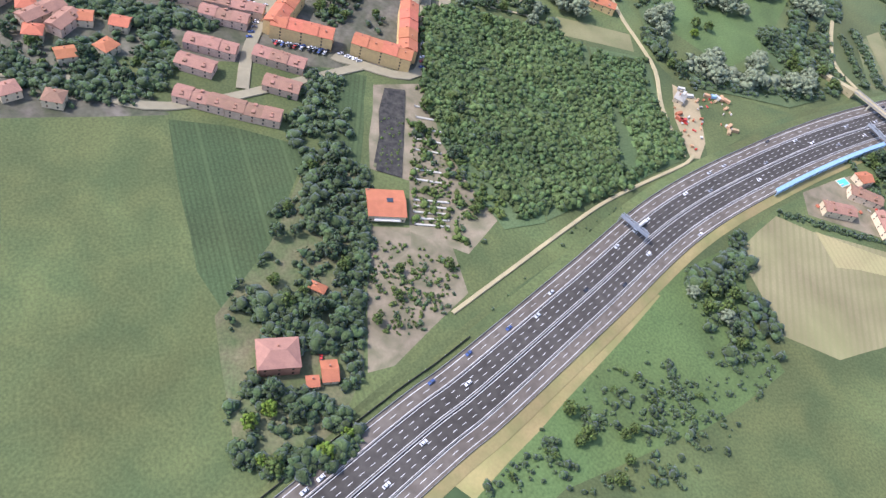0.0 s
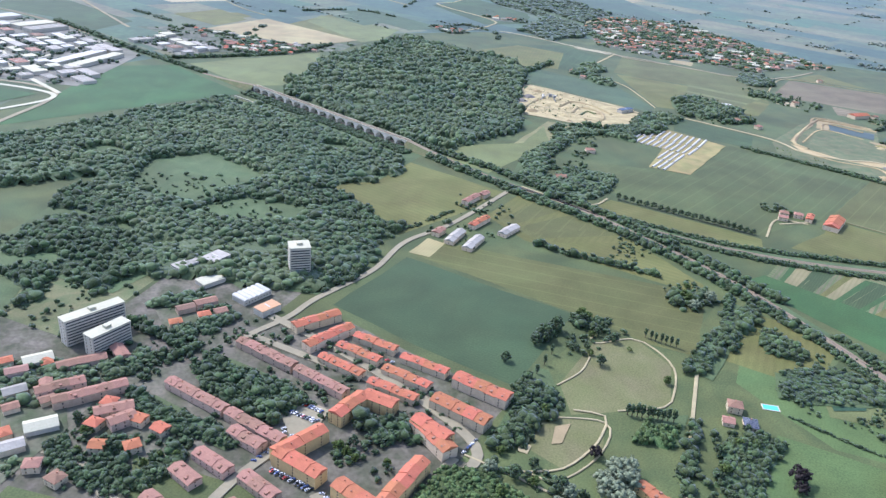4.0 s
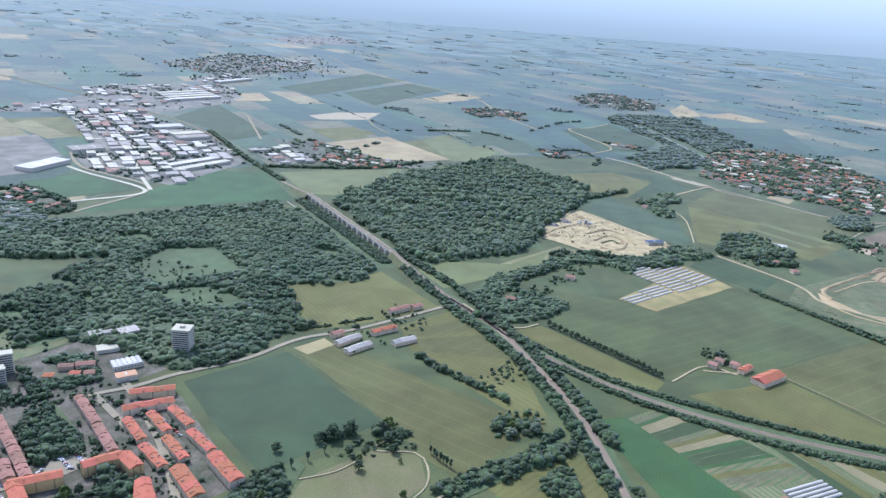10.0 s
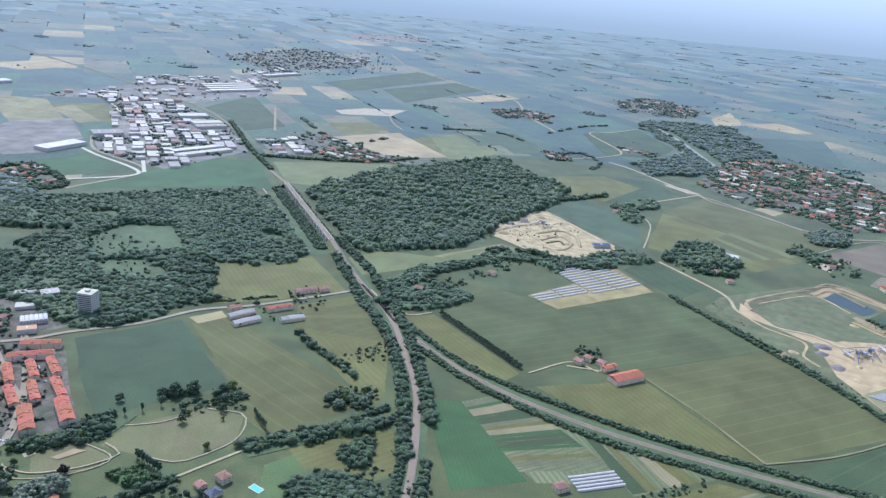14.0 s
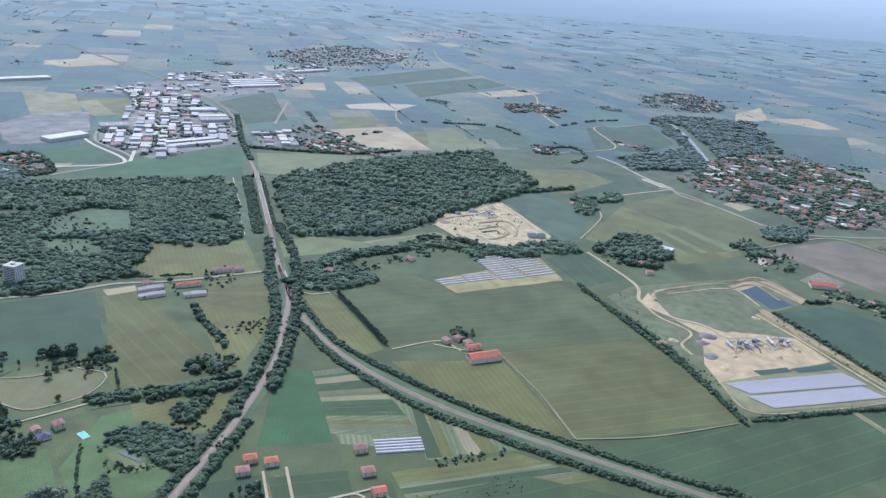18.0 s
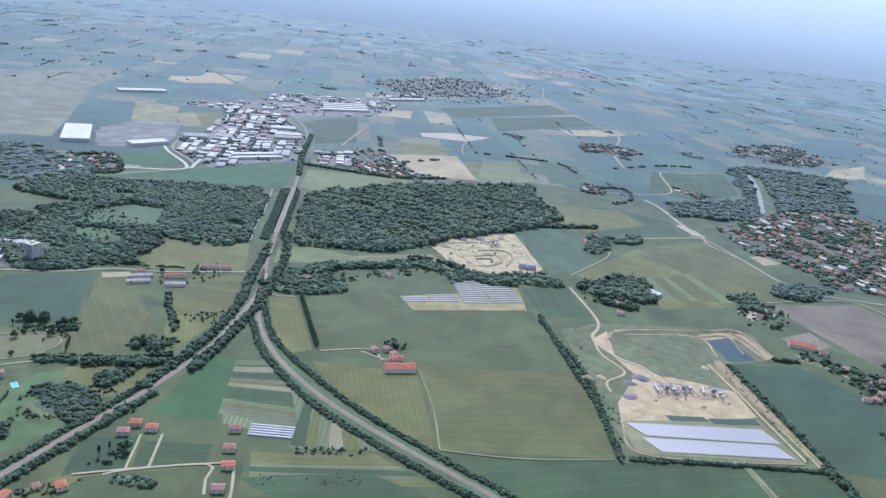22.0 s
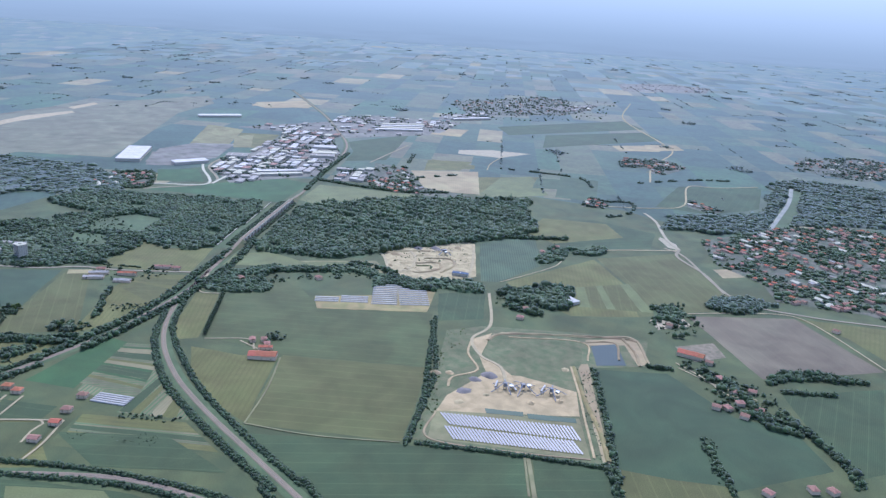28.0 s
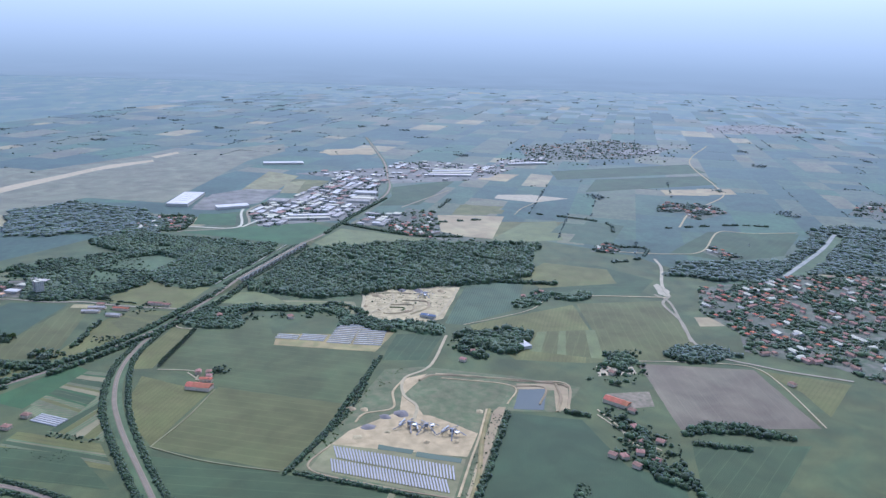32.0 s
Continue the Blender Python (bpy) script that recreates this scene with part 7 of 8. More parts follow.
def polytunnels(n, ax, ay, bx, by, gap, width, label):
    """n long low plastic tunnels side by side, each from a to b, stepping sideways."""
    d = Vector((bx - ax, by - ay, 0))
    side = Vector((d.y, -d.x, 0)).normalized()
    k = 7
    prof = [(width / 2 * math.cos(math.pi * i / k), width * 0.45 * math.sin(math.pi * i / k)) for i in range(k + 1)]
    L = d.length
    v = [(x, p, z) for x in (-L / 2, L / 2) for p, z in prof]
    f = [(i, i + 1, k + 2 + i, k + 1 + i) for i in range(k)] + [tuple(range(k + 1))[::-1], tuple(range(k + 1, 2 * k + 2))]
    me = mesh_from("film", v, f, FLEECE)
    doors = Geo().box(-L / 2 - 0.1, -L / 2 + 0.05, -0.8, 0.8, 0, 1.7).mesh("door", ROOFGREY)
    for i in range(n):
        root = new("polytunnel")
        p = Vector((ax, ay, 0)) + d / 2 + side * gap * i
        root.matrix_basis = Matrix.Translation((p.x, p.y, 0.4)) @ Matrix.Rotation(math.atan2(d.y, d.x), 4, "Z")
        part("film", me, root)
        part("door", doors, root)
        tagged(root, label, "polytunnel", "polytunnels")


def car_kind(paint, label, L=4.4, W=1.8, H=1.45):
    root = new("car")
    g = Geo()
    x = L / 2
    prof = [(-x, 0.35), (-x, 0.85), (-x * 0.95, 0.95), (x * 0.45, 0.92), (x * 0.93, 0.75), (x, 0.6), (x, 0.35)]
    k = len(prof)
    g.add([(a, -W / 2, z) for a, z in prof] + [(a, W / 2, z) for a, z in prof], [tuple(range(k)), tuple(range(k, 2 * k))[::-1]] + [(i, k + i, k + (i + 1) % k, (i + 1) % k) for i in range(k)])
    part("body", g.mesh("body", paint), root)
    w = W / 2 - 0.12
    part("cabin", Geo().add([(-x * 0.85, -w, 0.93), (x * 0.42, -w, 0.9), (x * 0.42, w, 0.9), (-x * 0.85, w, 0.93), (-x * 0.6, -w + 0.15, H), (x * 0.12, -w + 0.15, H), (x * 0.12, w - 0.15, H), (-x * 0.6, w - 0.15, H)], [(3, 2, 1, 0), (4, 5, 6, 7), (0, 1, 5, 4), (1, 2, 6, 5), (2, 3, 7, 6), (3, 0, 4, 7)]).mesh("cabin", GLASS), root)
    part("roof_panel", Geo().box(-x * 0.58, x * 0.1, -w + 0.17, w - 0.17, H, H + 0.04).mesh("roof_panel", paint), root)
    wheel = Geo().tube((0, -0.11, 0), (0, 0.11, 0), 0.33, 0.33, 10).mesh("wheel", TYRE)
    for sx in (-0.62, 0.62):
        for sy in (-1, 1):
            part("wheel", wheel, root, m=pose(sx * x, sy * (W / 2 - 0.1), 0.33))
    return tagged(root, label, "car", "cars")


CAR_KINDS = [car_kind(p, f"{n} car on asphalt") for p, n in zip(CARS, ("small white", "dark grey", "shiny black", "small red", "dark blue", "silver grey"))]
CAR_FREE = list(range(len(CAR_KINDS)))


def put_car(k, x, y, z, turn):
    m = pose(x, y, z, 0, 0, turn)
    if k in CAR_FREE:
        CAR_FREE.remove(k)
        CAR_KINDS[k].matrix_basis = m
        return CAR_KINDS[k]
    return copy_thing(CAR_KINDS[k], m)


def drive(s, o, k):
    q, d = at_length(ROWS_M, s)
    p = q + Vector((d.y, -d.x, 0)) * o
    turn = math.degrees(math.atan2(d.y, d.x)) + (0 if o > 0 else 180)
    return put_car(k, p.x, p.y, 1.5, turn)


for i in range(46):
    lane = (-19.4, -15.9, -10.6, -6.9, -3.1, 3.1, 6.9, 10.6, 15.9, 19.4)[int(RNG.integers(0, 10))]
    drive(300 + i * 21 + RNG.uniform(-8, 8), lane, int(RNG.choice([0, 0, 1, 2, 5, 5, 0, 4, 1])))


def truck(s, o, tank, label):
    q, d = at_length(ROWS_M, s)
    p = q + Vector((d.y, -d.x, 0)) * o
    root = new("truck")
    root.matrix_basis = pose(p.x, p.y, 1.5, 0, 0, math.degrees(math.atan2(d.y, d.x)) + (0 if o > 0 else 180))
    part("cab", Geo().box(5.2, 7.4, -1.25, 1.25, 0.6, 3.2).mesh("cab", CARS[0]), root)
    part("windscreen", Geo().box(7.4, 7.45, -1.1, 1.1, 1.9, 2.9).mesh("windscreen", GLASS), root)
    g = Geo().tube((-6.5, 0, 2.3), (4.8, 0, 2.3), 1.25, 1.25, 12) if tank else Geo().box(-6.5, 4.8, -1.25, 1.25, 1.1, 3.9)
    part("trailer", g.mesh("trailer", WHITEROOF), root)
    part("chassis", Geo().box(-6.4, 6.5, -0.9, 0.9, 0.7, 1.1).mesh("chassis", TYRE), root)
    for x in (-5.2, -3.9, -2.6, 4.0, 6.2):
        for y in (-1.1, 1.1):
            part("wheel", Geo().tube((x, y - 0.2, 0.5), (x, y + 0.2, 0.5), 0.5, 0.5, 10).mesh("wheel", TYRE), root)
    return tagged(root, label, "truck")


def s_of(x, y):
    return ROWS_M[near_line(x, y)][2]


truck(s_of(240, 330), -10.6, True, "white tanker truck on the motorway")
truck(s_of(640, 590), -3.2, False, "white box truck on the motorway")


def parked(n, ax, ay, bx, by, turn):
    """A row of parked cars from a to b."""
    for i in range(n):
        t = (i + RNG.uniform(0.2, 0.8)) / n
        put_car(int(RNG.choice([0, 1, 2, 5, 5, 0, 3, 4])), ax + (bx - ax) * t, ay + (by - ay) * t, 1.05, turn + 180 * int(RNG.integers(0, 2)))


def pool(x, y, L, W, turn, label):
    root = new("pool")
    root.matrix_basis = pose(x, y, 0.25, 0, 0, turn)
    part("water", Geo().box(-L / 2, L / 2, -W / 2, W / 2, 0, 0.35).mesh("water", POOL), root)
    for a, b, c, d in ((-L / 2 - 1, L / 2 + 1, -W / 2 - 1, -W / 2), (-L / 2 - 1, L / 2 + 1, W / 2, W / 2 + 1), (-L / 2 - 1, -L / 2, -W / 2, W / 2), (L / 2, L / 2 + 1, -W / 2, W / 2)):
        part("kerb", Geo().box(a, b, c, d, 0, 0.45).mesh("kerb", CONCRETE), root)
    return tagged(root, label, "pool")


def container(x, y, turn, material, label):
    root = new("container")
    root.matrix_basis = pose(x, y, 0.3, 0, 0, turn)
    part("box", Geo().box(-3, 3, -1.2, 1.2, 0, 2.5).mesh("box", material), root)
    part("door", Geo().box(3, 3.06, -1.1, 1.1, 0.1, 2.4).mesh("door", STEEL), root)
    return tagged(root, label, "container", "containers")


def clutter(n, *pts):
    """Stacks and crates strewn over a yard."""
    pts = list(pts)
    xs, ys = [p[0] for p in pts], [p[1] for p in pts]
    k = 0
    for i in range(n * 20):
        x, y = RNG.uniform(min(xs), max(xs)), RNG.uniform(min(ys), max(ys))
        if not inside(x, y, pts) or k >= n:
            continue
        k += 1
        w, l, h = RNG.uniform(0.8, 2.2), RNG.uniform(1.2, 4.0), RNG.uniform(0.6, 1.8)
        m = (WHITEROOF, ROOFRED, TIMBER, ROOFGREY, ROOFORANGE, CARPAINTRED)[k % 6]
        root = new("pallet_stack")
        root.matrix_basis = pose(x, y, 0.4, 0, 0, RNG.uniform(0, 180))
        part("pallet", Geo().box(-l / 2, l / 2, -w / 2, w / 2, 0, 0.18).mesh("pallet", TIMBER), root)
        part("load", Geo().box(-l / 2 + 0.1, l / 2 - 0.1, -w / 2 + 0.1, w / 2 - 0.1, 0.18, h).mesh("load", m), root)
        tagged(root, "stacked goods on a pallet in a yard", "pallet", "pallets")


def pylon(x, y, tall, turn, label):
    root = new("pylon")
    root.matrix_basis = pose(x, y, 0, 0, 0, turn)
    for sx in (-1, 1):
        for sy in (-1, 1):
            part("leg", Geo().beam((sx * 2.2, sy * 2.2, 0), (sx * 0.3, sy * 0.3, tall), 0.22).mesh("leg", STEEL), root)
    for z in (0.7, 0.82, 0.94):
        part("arm", Geo().beam((0, -5, tall * z), (0, 5, tall * z), 0.25).mesh("arm", STEEL), root)
    return tagged(root, label, "pylon", "pylons")


def crop_cloth(label, material, *pts):
    return field("ground_cloth", label, material, 80, *pts)



# ---- things ----

# park, gardens and river land
tree(142, 750, "dark", 1.1)
tree(206, 757, "green", 1.0)
tree(159, 793, "bush", 1.3)
tree(182, 616, "purple", 1.3)
tree(335, 668, "purple", 1.4)
tree(79, 762, "dark", 1.9)
tree(82, 784, "dark", 1.7)
tree(75, 747, "dark", 1.3)
tree(62, 701, "dark", 1.1)
tree(129, 624, "bush", 1.2)
tree(144, 576, "dark", 0.9)
tree(137, 556, "dark", 1.2)
tree(136, 530, "green", 1.2)
tree(360, 636, "grey", 1.4)
tree(373, 630, "grey", 1.5)
tree(386, 644, "grey", 1.3)
tree(391, 629, "grey", 1.2)
tree(344, 621, "dark", 1.0)
tree(335, 594, "green", 1.1)
tree(347, 591, "green", 1.1)
tree(330, 577, "lime", 1.0)
tree(414, 669, "dark", 1.5)
tree(428, 670, "dark", 1.5)
tree(439, 675, "dark", 1.3)
tree(424, 686, "dark", 1.2)
tree(404, 719, "grey", 1.3)
tree(406, 701, "grey", 1.0)
tree(298, 586, "grey", 1.6)
tree(289, 585, "grey", 1.3)
tree(307, 601, "grey", 1.2)
tree(297, 570, "grey", 1.2)
tree(329, 529, "grey", 1.8)
tree(340, 543, "grey", 1.6)
tree(336, 516, "grey", 1.6)
tree(377, 541, "grey", 1.7)
tree(369, 520, "grey", 1.6)
tree(387, 555, "grey", 1.3)
tree(407, 525, "grey", 1.6)
tree(421, 527, "grey", 1.7)
tree(429, 540, "grey", 1.4)
tree(466, 662, "grey", 1.7)
tree(476, 654, "grey", 1.6)
tree(474, 678, "grey", 1.3)
tree(207, 576, "grey", 1.8)
tree(220, 571, "grey", 1.6)
tree(198, 588, "grey", 1.4)
tree(211, 594, "grey", 1.4)
tree(188, 687, "poplar", 0.9)
tree(192, 688, "poplar", 0.9)
tree(196, 690, "poplar", 0.9)
tree(200, 691, "poplar", 0.9)
tree(205, 693, "poplar", 0.9)
tree(209, 694, "poplar", 0.9)
tree(213, 696, "poplar", 0.9)
tree(217, 697, "poplar", 0.9)
tree(221, 699, "poplar", 0.9)
tree(226, 700, "poplar", 0.9)
tree(165, 830, "poplar", 0.75)
tree(171, 830, "poplar", 0.75)
tree(176, 829, "poplar", 0.75)
tree(182, 829, "poplar", 0.75)
tree(187, 829, "poplar", 0.75)
tree(192, 829, "poplar", 0.75)
tree(198, 829, "poplar", 0.75)
tree(97, 660, "poplar", 0.8)
tree(97, 679, "poplar", 0.8)
tree(96, 698, "poplar", 0.8)
tree(96, 718, "poplar", 0.8)
tree(95, 740, "poplar", 0.8)
grove(("green", "dark", "bush"), 18, 0.6, 1.2, (95, 782), (104, 736), (128, 762), (151, 829), (108, 818))
grove(("green", "dark"), 16, 0.8, 1.4, (110, 554), (122, 576), (132, 653), (118, 665), (106, 630))
grove(("green", "dark", "grey"), 20, 0.7, 1.3, (114, 541), (147, 556), (199, 534), (202, 565), (165, 579), (118, 574))
grove(("dark", "green"), 22, 0.8, 1.4, (267, 609), (280, 599), (313, 647), (303, 740), (257, 706))
grove(("dark", "green"), 26, 0.8, 1.4, (410, 553), (429, 517), (462, 536), (484, 640), (437, 591), (403, 591))
grove(("dark", "green"), 18, 0.8, 1.3, (441, 670), (466, 656), (514, 721), (503, 754), (450, 749))
grove(("dark", "green", "bush"), 16, 0.7, 1.2, (301, 510), (362, 507), (442, 522), (397, 505), (318, 530), (290, 545))
grove(("dark", "green", "lime"), 26, 0.8, 1.3, (-3, 141), (28, 141), (58, 172), (34, 188), (-12, 186))
grove(("dark", "green", "green"), 34, 0.7, 1.2, (-16, 218), (40, 219), (53, 239), (37, 292), (25, 281), (-3, 272), (-20, 242))
grove(("dark", "green"), 20, 0.7, 1.2, (23, 302), (37, 288), (46, 302), (31, 361), (10, 356))
grove(("dark", "green"), 14, 0.6, 1.0, (-1, 281), (18, 280), (11, 318), (-13, 299))
grove(("bush", "green", "bush"), 34, 0.6, 1.1, (61, 208), (79, 224), (117, 264), (105, 287), (76, 278), (56, 274))
grove(("green", "dark", "bush"), 26, 0.7, 1.2, (81, 357), (106, 348), (133, 353), (139, 398), (107, 437), (82, 436))
grove(("bush", "green"), 14, 0.7, 1.0, (116, 298), (142, 312), (145, 356), (106, 328))
grove(("green", "dark", "grey"), 30, 0.8, 1.4, (258, 270), (276, 232), (316, 245), (302, 285), (306, 332), (256, 295))
grove(("bush", "bush", "green"), 40, 0.7, 1.2, (124, 149), (132, 144), (165, 171), (244, 192), (256, 215), (199, 229), (169, 208))
grove(("green", "dark"), 30, 0.7, 1.2, (470, 430), (467, 378), (511, 420), (484, 469), (429, 441))
grove(("dark", "green"), 22, 0.8, 1.3, (533, 460), (530, 420), (612, 447), (652, 533), (594, 515), (537, 511))
grove(("dark", "green"), 24, 0.6, 1.1, (-144, 379), (-83, 390), (-89, 435), (-158, 426))
grove(("dark", "green"), 12, 0.6, 1.0, (-179, 385), (-149, 383), (-156, 420), (-190, 421))
grove(("dark", "green"), 16, 0.8, 1.3, (5, 485), (55, 494), (58, 531), (1, 519))
thicket("nursery plants in rows beside the hall", 2.2, 150, (81, 309), (104, 313), (106, 363), (103, 430), (78, 423))
thicket("bushes scattered along the railway meadow", 5, 130, (305, 876), (324, 787), (394, 787), (392, 939), (266, 874))
thicket("bushes and scrub in the wood gaps", 6, 500, (-378, 480), (-294, 490), (-324, 643), (-180, 720), (-181, 908), (-388, 965), (-625, 819), (-537, 586))
thicket("garden trees between town houses", 6, 330, (-166, 493), (-169, 582), (-33, 528), (94, 581), (33, 645), (-171, 633), (-228, 538), (-309, 433))
thicket("garden trees between houses", 6, 90, (-168, 352), (-77, 376), (-92, 487), (-200, 449))
thicket("weeds and bushes in the gravel works", 2.4, 220, (334, 1628), (583, 1578), (498, 1618), (357, 1640), (180, 1744), (194, 1672))
thicket("bushes between pit and bank", 2.4, 140, (660, 1827), (668, 1855), (382, 1912), (359, 1892))
thicket("old vines and bushes", 1.6, 60, (575, 1059), (603, 1200), (570, 1204), (553, 1082))
thicket("bushes beside the plots", 3.5, 60, (521, 1131), (543, 1212), (522, 1224), (508, 1130))
thicket("trees round the hamlet houses", 7, 90, (528, 2085), (547, 2125), (584, 2203), (430, 2210), (449, 2113))
thicket("trees round the lane houses", 7, 60, (449, 2113), (450, 2177), (338, 2191), (337, 2088))
thicket("trees round the quarry houses", 8, 110, (3, 1193), (-71, 1306), (-115, 1511), (-61, 1587), (-159, 1594), (-84, 1156))
thicket("trees beside the farm", 8, 26, (249, 1315), (266, 1342), (218, 1363), (203, 1323))
thicket("trees along the road houses", 6, 50, (-77, 900), (-65, 1006), (-122, 1099), (-183, 1072), (-155, 914))
woods("far dark trees round the airfield", 9, 15, (-774, 297), (-844, 535), (-806, 786), (-1017, 756), (-1248, 577), (-1350, 257), (-1155, 98))
thicket("trees between far houses", 9, 260, (-2713, 2088), (-2968, 3035), (-4132, 3601), (-3785, 2157))

# plant, quarry and panels
solar_field(518, 1617, 568, 1823, 609, 1826, 555, 1629, 38, "long rows of tilted blue-grey solar panels on gravel")
solar_field(559, 1619, 609, 1812, 646, 1818, 597, 1628, 38, "long rows of tilted blue-grey solar panels on gravel")
field("pond", "dark blue settling pond with steep banks", POND, 172, (355, 1931), (355, 1989), (261, 2003), (269, 1948))
field("pond", "green settling basin beside the solar panels", PONDG, 77, (522, 1693), (534, 1751), (520, 1754), (506, 1693))
field("pond", "green settling basin beside the solar panels", PONDG, 77, (541, 1758), (557, 1833), (543, 1835), (525, 1759))
gravel_plant(439, 1741, 70, "grey steel gravel washing plant with conveyor belts")
gravel_plant(444, 1771, 100, "grey steel gravel washing plant with conveyor belts")
gravel_plant(460, 1817, 60, "grey steel gravel washing plant with conveyor belts")
heap(391, 1722, 16, 5, DARKHEAP, "sloping heap of sorted gravel and earth")
heap(405, 1694, 12, 4, DARKHEAP, "sloping heap of sorted gravel and earth")
heap(446, 1668, 14, 3, DARKHEAP, "sloping heap of sorted gravel and earth")
heap(379, 1653, 9, 3, SANDY, "sloping heap of sorted gravel and earth")
heap(379, 1628, 11, 5, DIRTTRACK, "sloping heap of sorted gravel and earth")
heap(370, 1867, 9, 3, SAND, "sloping heap of sorted gravel and earth")
heap(492, 1774, 8, 4, SANDY, "sloping heap of sorted gravel and earth")
heap(488, 1824, 8, 4, SANDY, "sloping heap of sorted gravel and earth")
heap(462, 1704, 7, 3, SAND, "sloping heap of sorted gravel and earth")
heap(484, 1654, 10, 2, SAND, "sloping heap of sorted gravel and earth")
heap(-290, 1603, 16, 5, DIRTTRACK, "rough heap of sand and spoil in a quarry")
heap(-223, 1620, 14, 4, SAND, "rough heap of sand and spoil in a quarry")
heap(-342, 1667, 14, 5, DARKHEAP, "rough heap of sand and spoil in a quarry")
heap(-344, 1712, 16, 6, DARKHEAP, "rough heap of sand and spoil in a quarry")
heap(-240, 1686, 13, 4, SAND, "rough heap of sand and spoil in a quarry")
heap(-288, 1728, 12, 4, SAND, "rough heap of sand and spoil in a quarry")
heap(-348, 1774, 14, 5, DIRTTRACK, "rough heap of sand and spoil in a quarry")
heap(-252, 1746, 12, 3, SAND, "rough heap of sand and spoil in a quarry")
heap(-160, 1628, 12, 3, SAND, "rough heap of sand and spoil in a quarry")
heap(-171, 1692, 12, 3, DIRTTRACK, "rough heap of sand and spoil in a quarry")
heap(-300, 1790, 10, 3, SAND, "rough heap of sand and spoil in a quarry")
heap(-200, 1583, 9, 4, DIRTTRACK, "rough heap of sand and spoil in a quarry")
heap(-284, 1669, 12, 4, SAND, "rough heap of sand and spoil in a quarry")
shed(-132, 1748, 39, 68, 14, 7, BLUEROOF, "dark blue quarry hall on pale sand")
thicket("dark shrubs in the quarry", 2.5, 160, (-201, 1597), (-162, 1677), (-209, 1783), (-374, 1794), (-313, 1590))
field("nursery_ground", "tan nursery ground round plastic tunnels", TANBANK, 87, (84, 1412), (102, 1642), (-68, 1687), (-70, 1547), (5, 1532), (14, 1405))
polytunnels(3, 39.2, 1405.9, 43.7, 1456.3, -10.0, 5, "low white plastic tunnel in a nursery")
polytunnels(4, 43.9, 1461.0, 48.6, 1519.1, -10.0, 5, "low white plastic tunnel in a nursery")
polytunnels(11, 55.0, 1526.2, 59.8, 1581.5, -11.5, 5, "long white plastic tunnel in a nursery")
polytunnels(11, 60.0, 1587.5, 62.0, 1651.8, -12.0, 5, "long white plastic tunnel in a nursery")
polytunnels(5, 445, 1082, 463, 1138, 6, 4.5, "white plastic tunnel on vegetable plots")
polytunnels(1, 80, 418, 100, 418, 4, 1.6, "narrow white fleece tunnel over nursery plants")
polytunnels(1, 81, 407, 100, 407, 4, 1.6, "narrow white fleece tunnel over nursery plants")
polytunnels(1, 81, 396, 99, 396, 4, 1.6, "narrow white fleece tunnel over nursery plants")
polytunnels(1, 81, 385, 99, 385, 4, 1.6, "narrow white fleece tunnel over nursery plants")
polytunnels(1, 81, 375, 99, 375, 4, 1.6, "narrow white fleece tunnel over nursery plants")
polytunnels(1, 81, 357, 99, 357, 4, 1.6, "narrow white fleece tunnel over nursery plants")
polytunnels(1, 82, 348, 99, 348, 4, 1.6, "narrow white fleece tunnel over nursery plants")
polytunnels(1, 81, 330, 104, 332, 4, 1.6, "narrow white fleece tunnel over nursery plants")
polytunnels(1, 81, 325, 104, 327, 4, 1.6, "narrow white fleece tunnel over nursery plants")
polytunnels(1, 81, 320, 104, 322, 4, 1.6, "narrow white fleece tunnel over nursery plants")
polytunnels(1, 82, 315, 104, 317, 4, 1.6, "narrow white fleece tunnel over nursery plants")
polytunnels(1, 82, 310, 104, 312, 4, 1.6, "narrow white fleece tunnel over nursery plants")
strips("black ground cloth strip between nursery plants", (NETTING, NETTING, NETTING, SOILG), 15, (61, 432), (72, 432), (73, 355), (54, 353))
thicket("young nursery plants standing on dark cloth", 1.7, 70, (58, 428), (72, 430), (72, 376), (72, 350), (58, 352), (57, 406))
crop_cloth("dark ground cloth in a plant nursery", NETTING, (58, 431), (73, 433), (73, 376), (73, 347), (56, 350), (55, 406))
crop_cloth("dark shade netting on the ground", NETTING, (117, 392), (137, 394), (140, 415), (119, 413))

# copses, banks and ponds
pale_wall("long pale wall beside a wood", 3, (-784, 1246), (-653, 1219), (-541, 1197))
pale_wall("long pale wall beside a wood", 3, (-489, 1179), (-416, 1164), (-335, 1148))
pale_wall("pale wall beside a wood", 2.4, (-576, 1310), (-483, 1292))
pale_wall("pale wall beside a wood", 2.4, (-414, 1275), (-354, 1258))
pale_wall("pale concrete wall round a sand quarry", 3, (-336, 1546), (-363, 1632), (-386, 1716), (-411, 1806))
woods("dark copse beside the railway junction", 9, 6, (-38, 1156), (-16, 1185), (-1, 1244), (-14, 1290), (-57, 1304), (-92, 1281), (-106, 1229), (-105, 1198))
woods("dark tree belt below a sand quarry", 9, 7, (-111, 1196), (-138, 1292), (-145, 1392), (-147, 1483), (-99, 1576), (-114, 1592), (-147, 1545), (-180, 1514), (-174, 1425), (-176, 1348), (-173, 1266), (-156, 1192))
woods("dark trees between quarry and nursery", 10, 7, (-53, 1529), (-51, 1594), (-58, 1666), (-27, 1732), (-12, 1781), (-65, 1793), (-96, 1754), (-87, 1655), (-115, 1600), (-121, 1542))
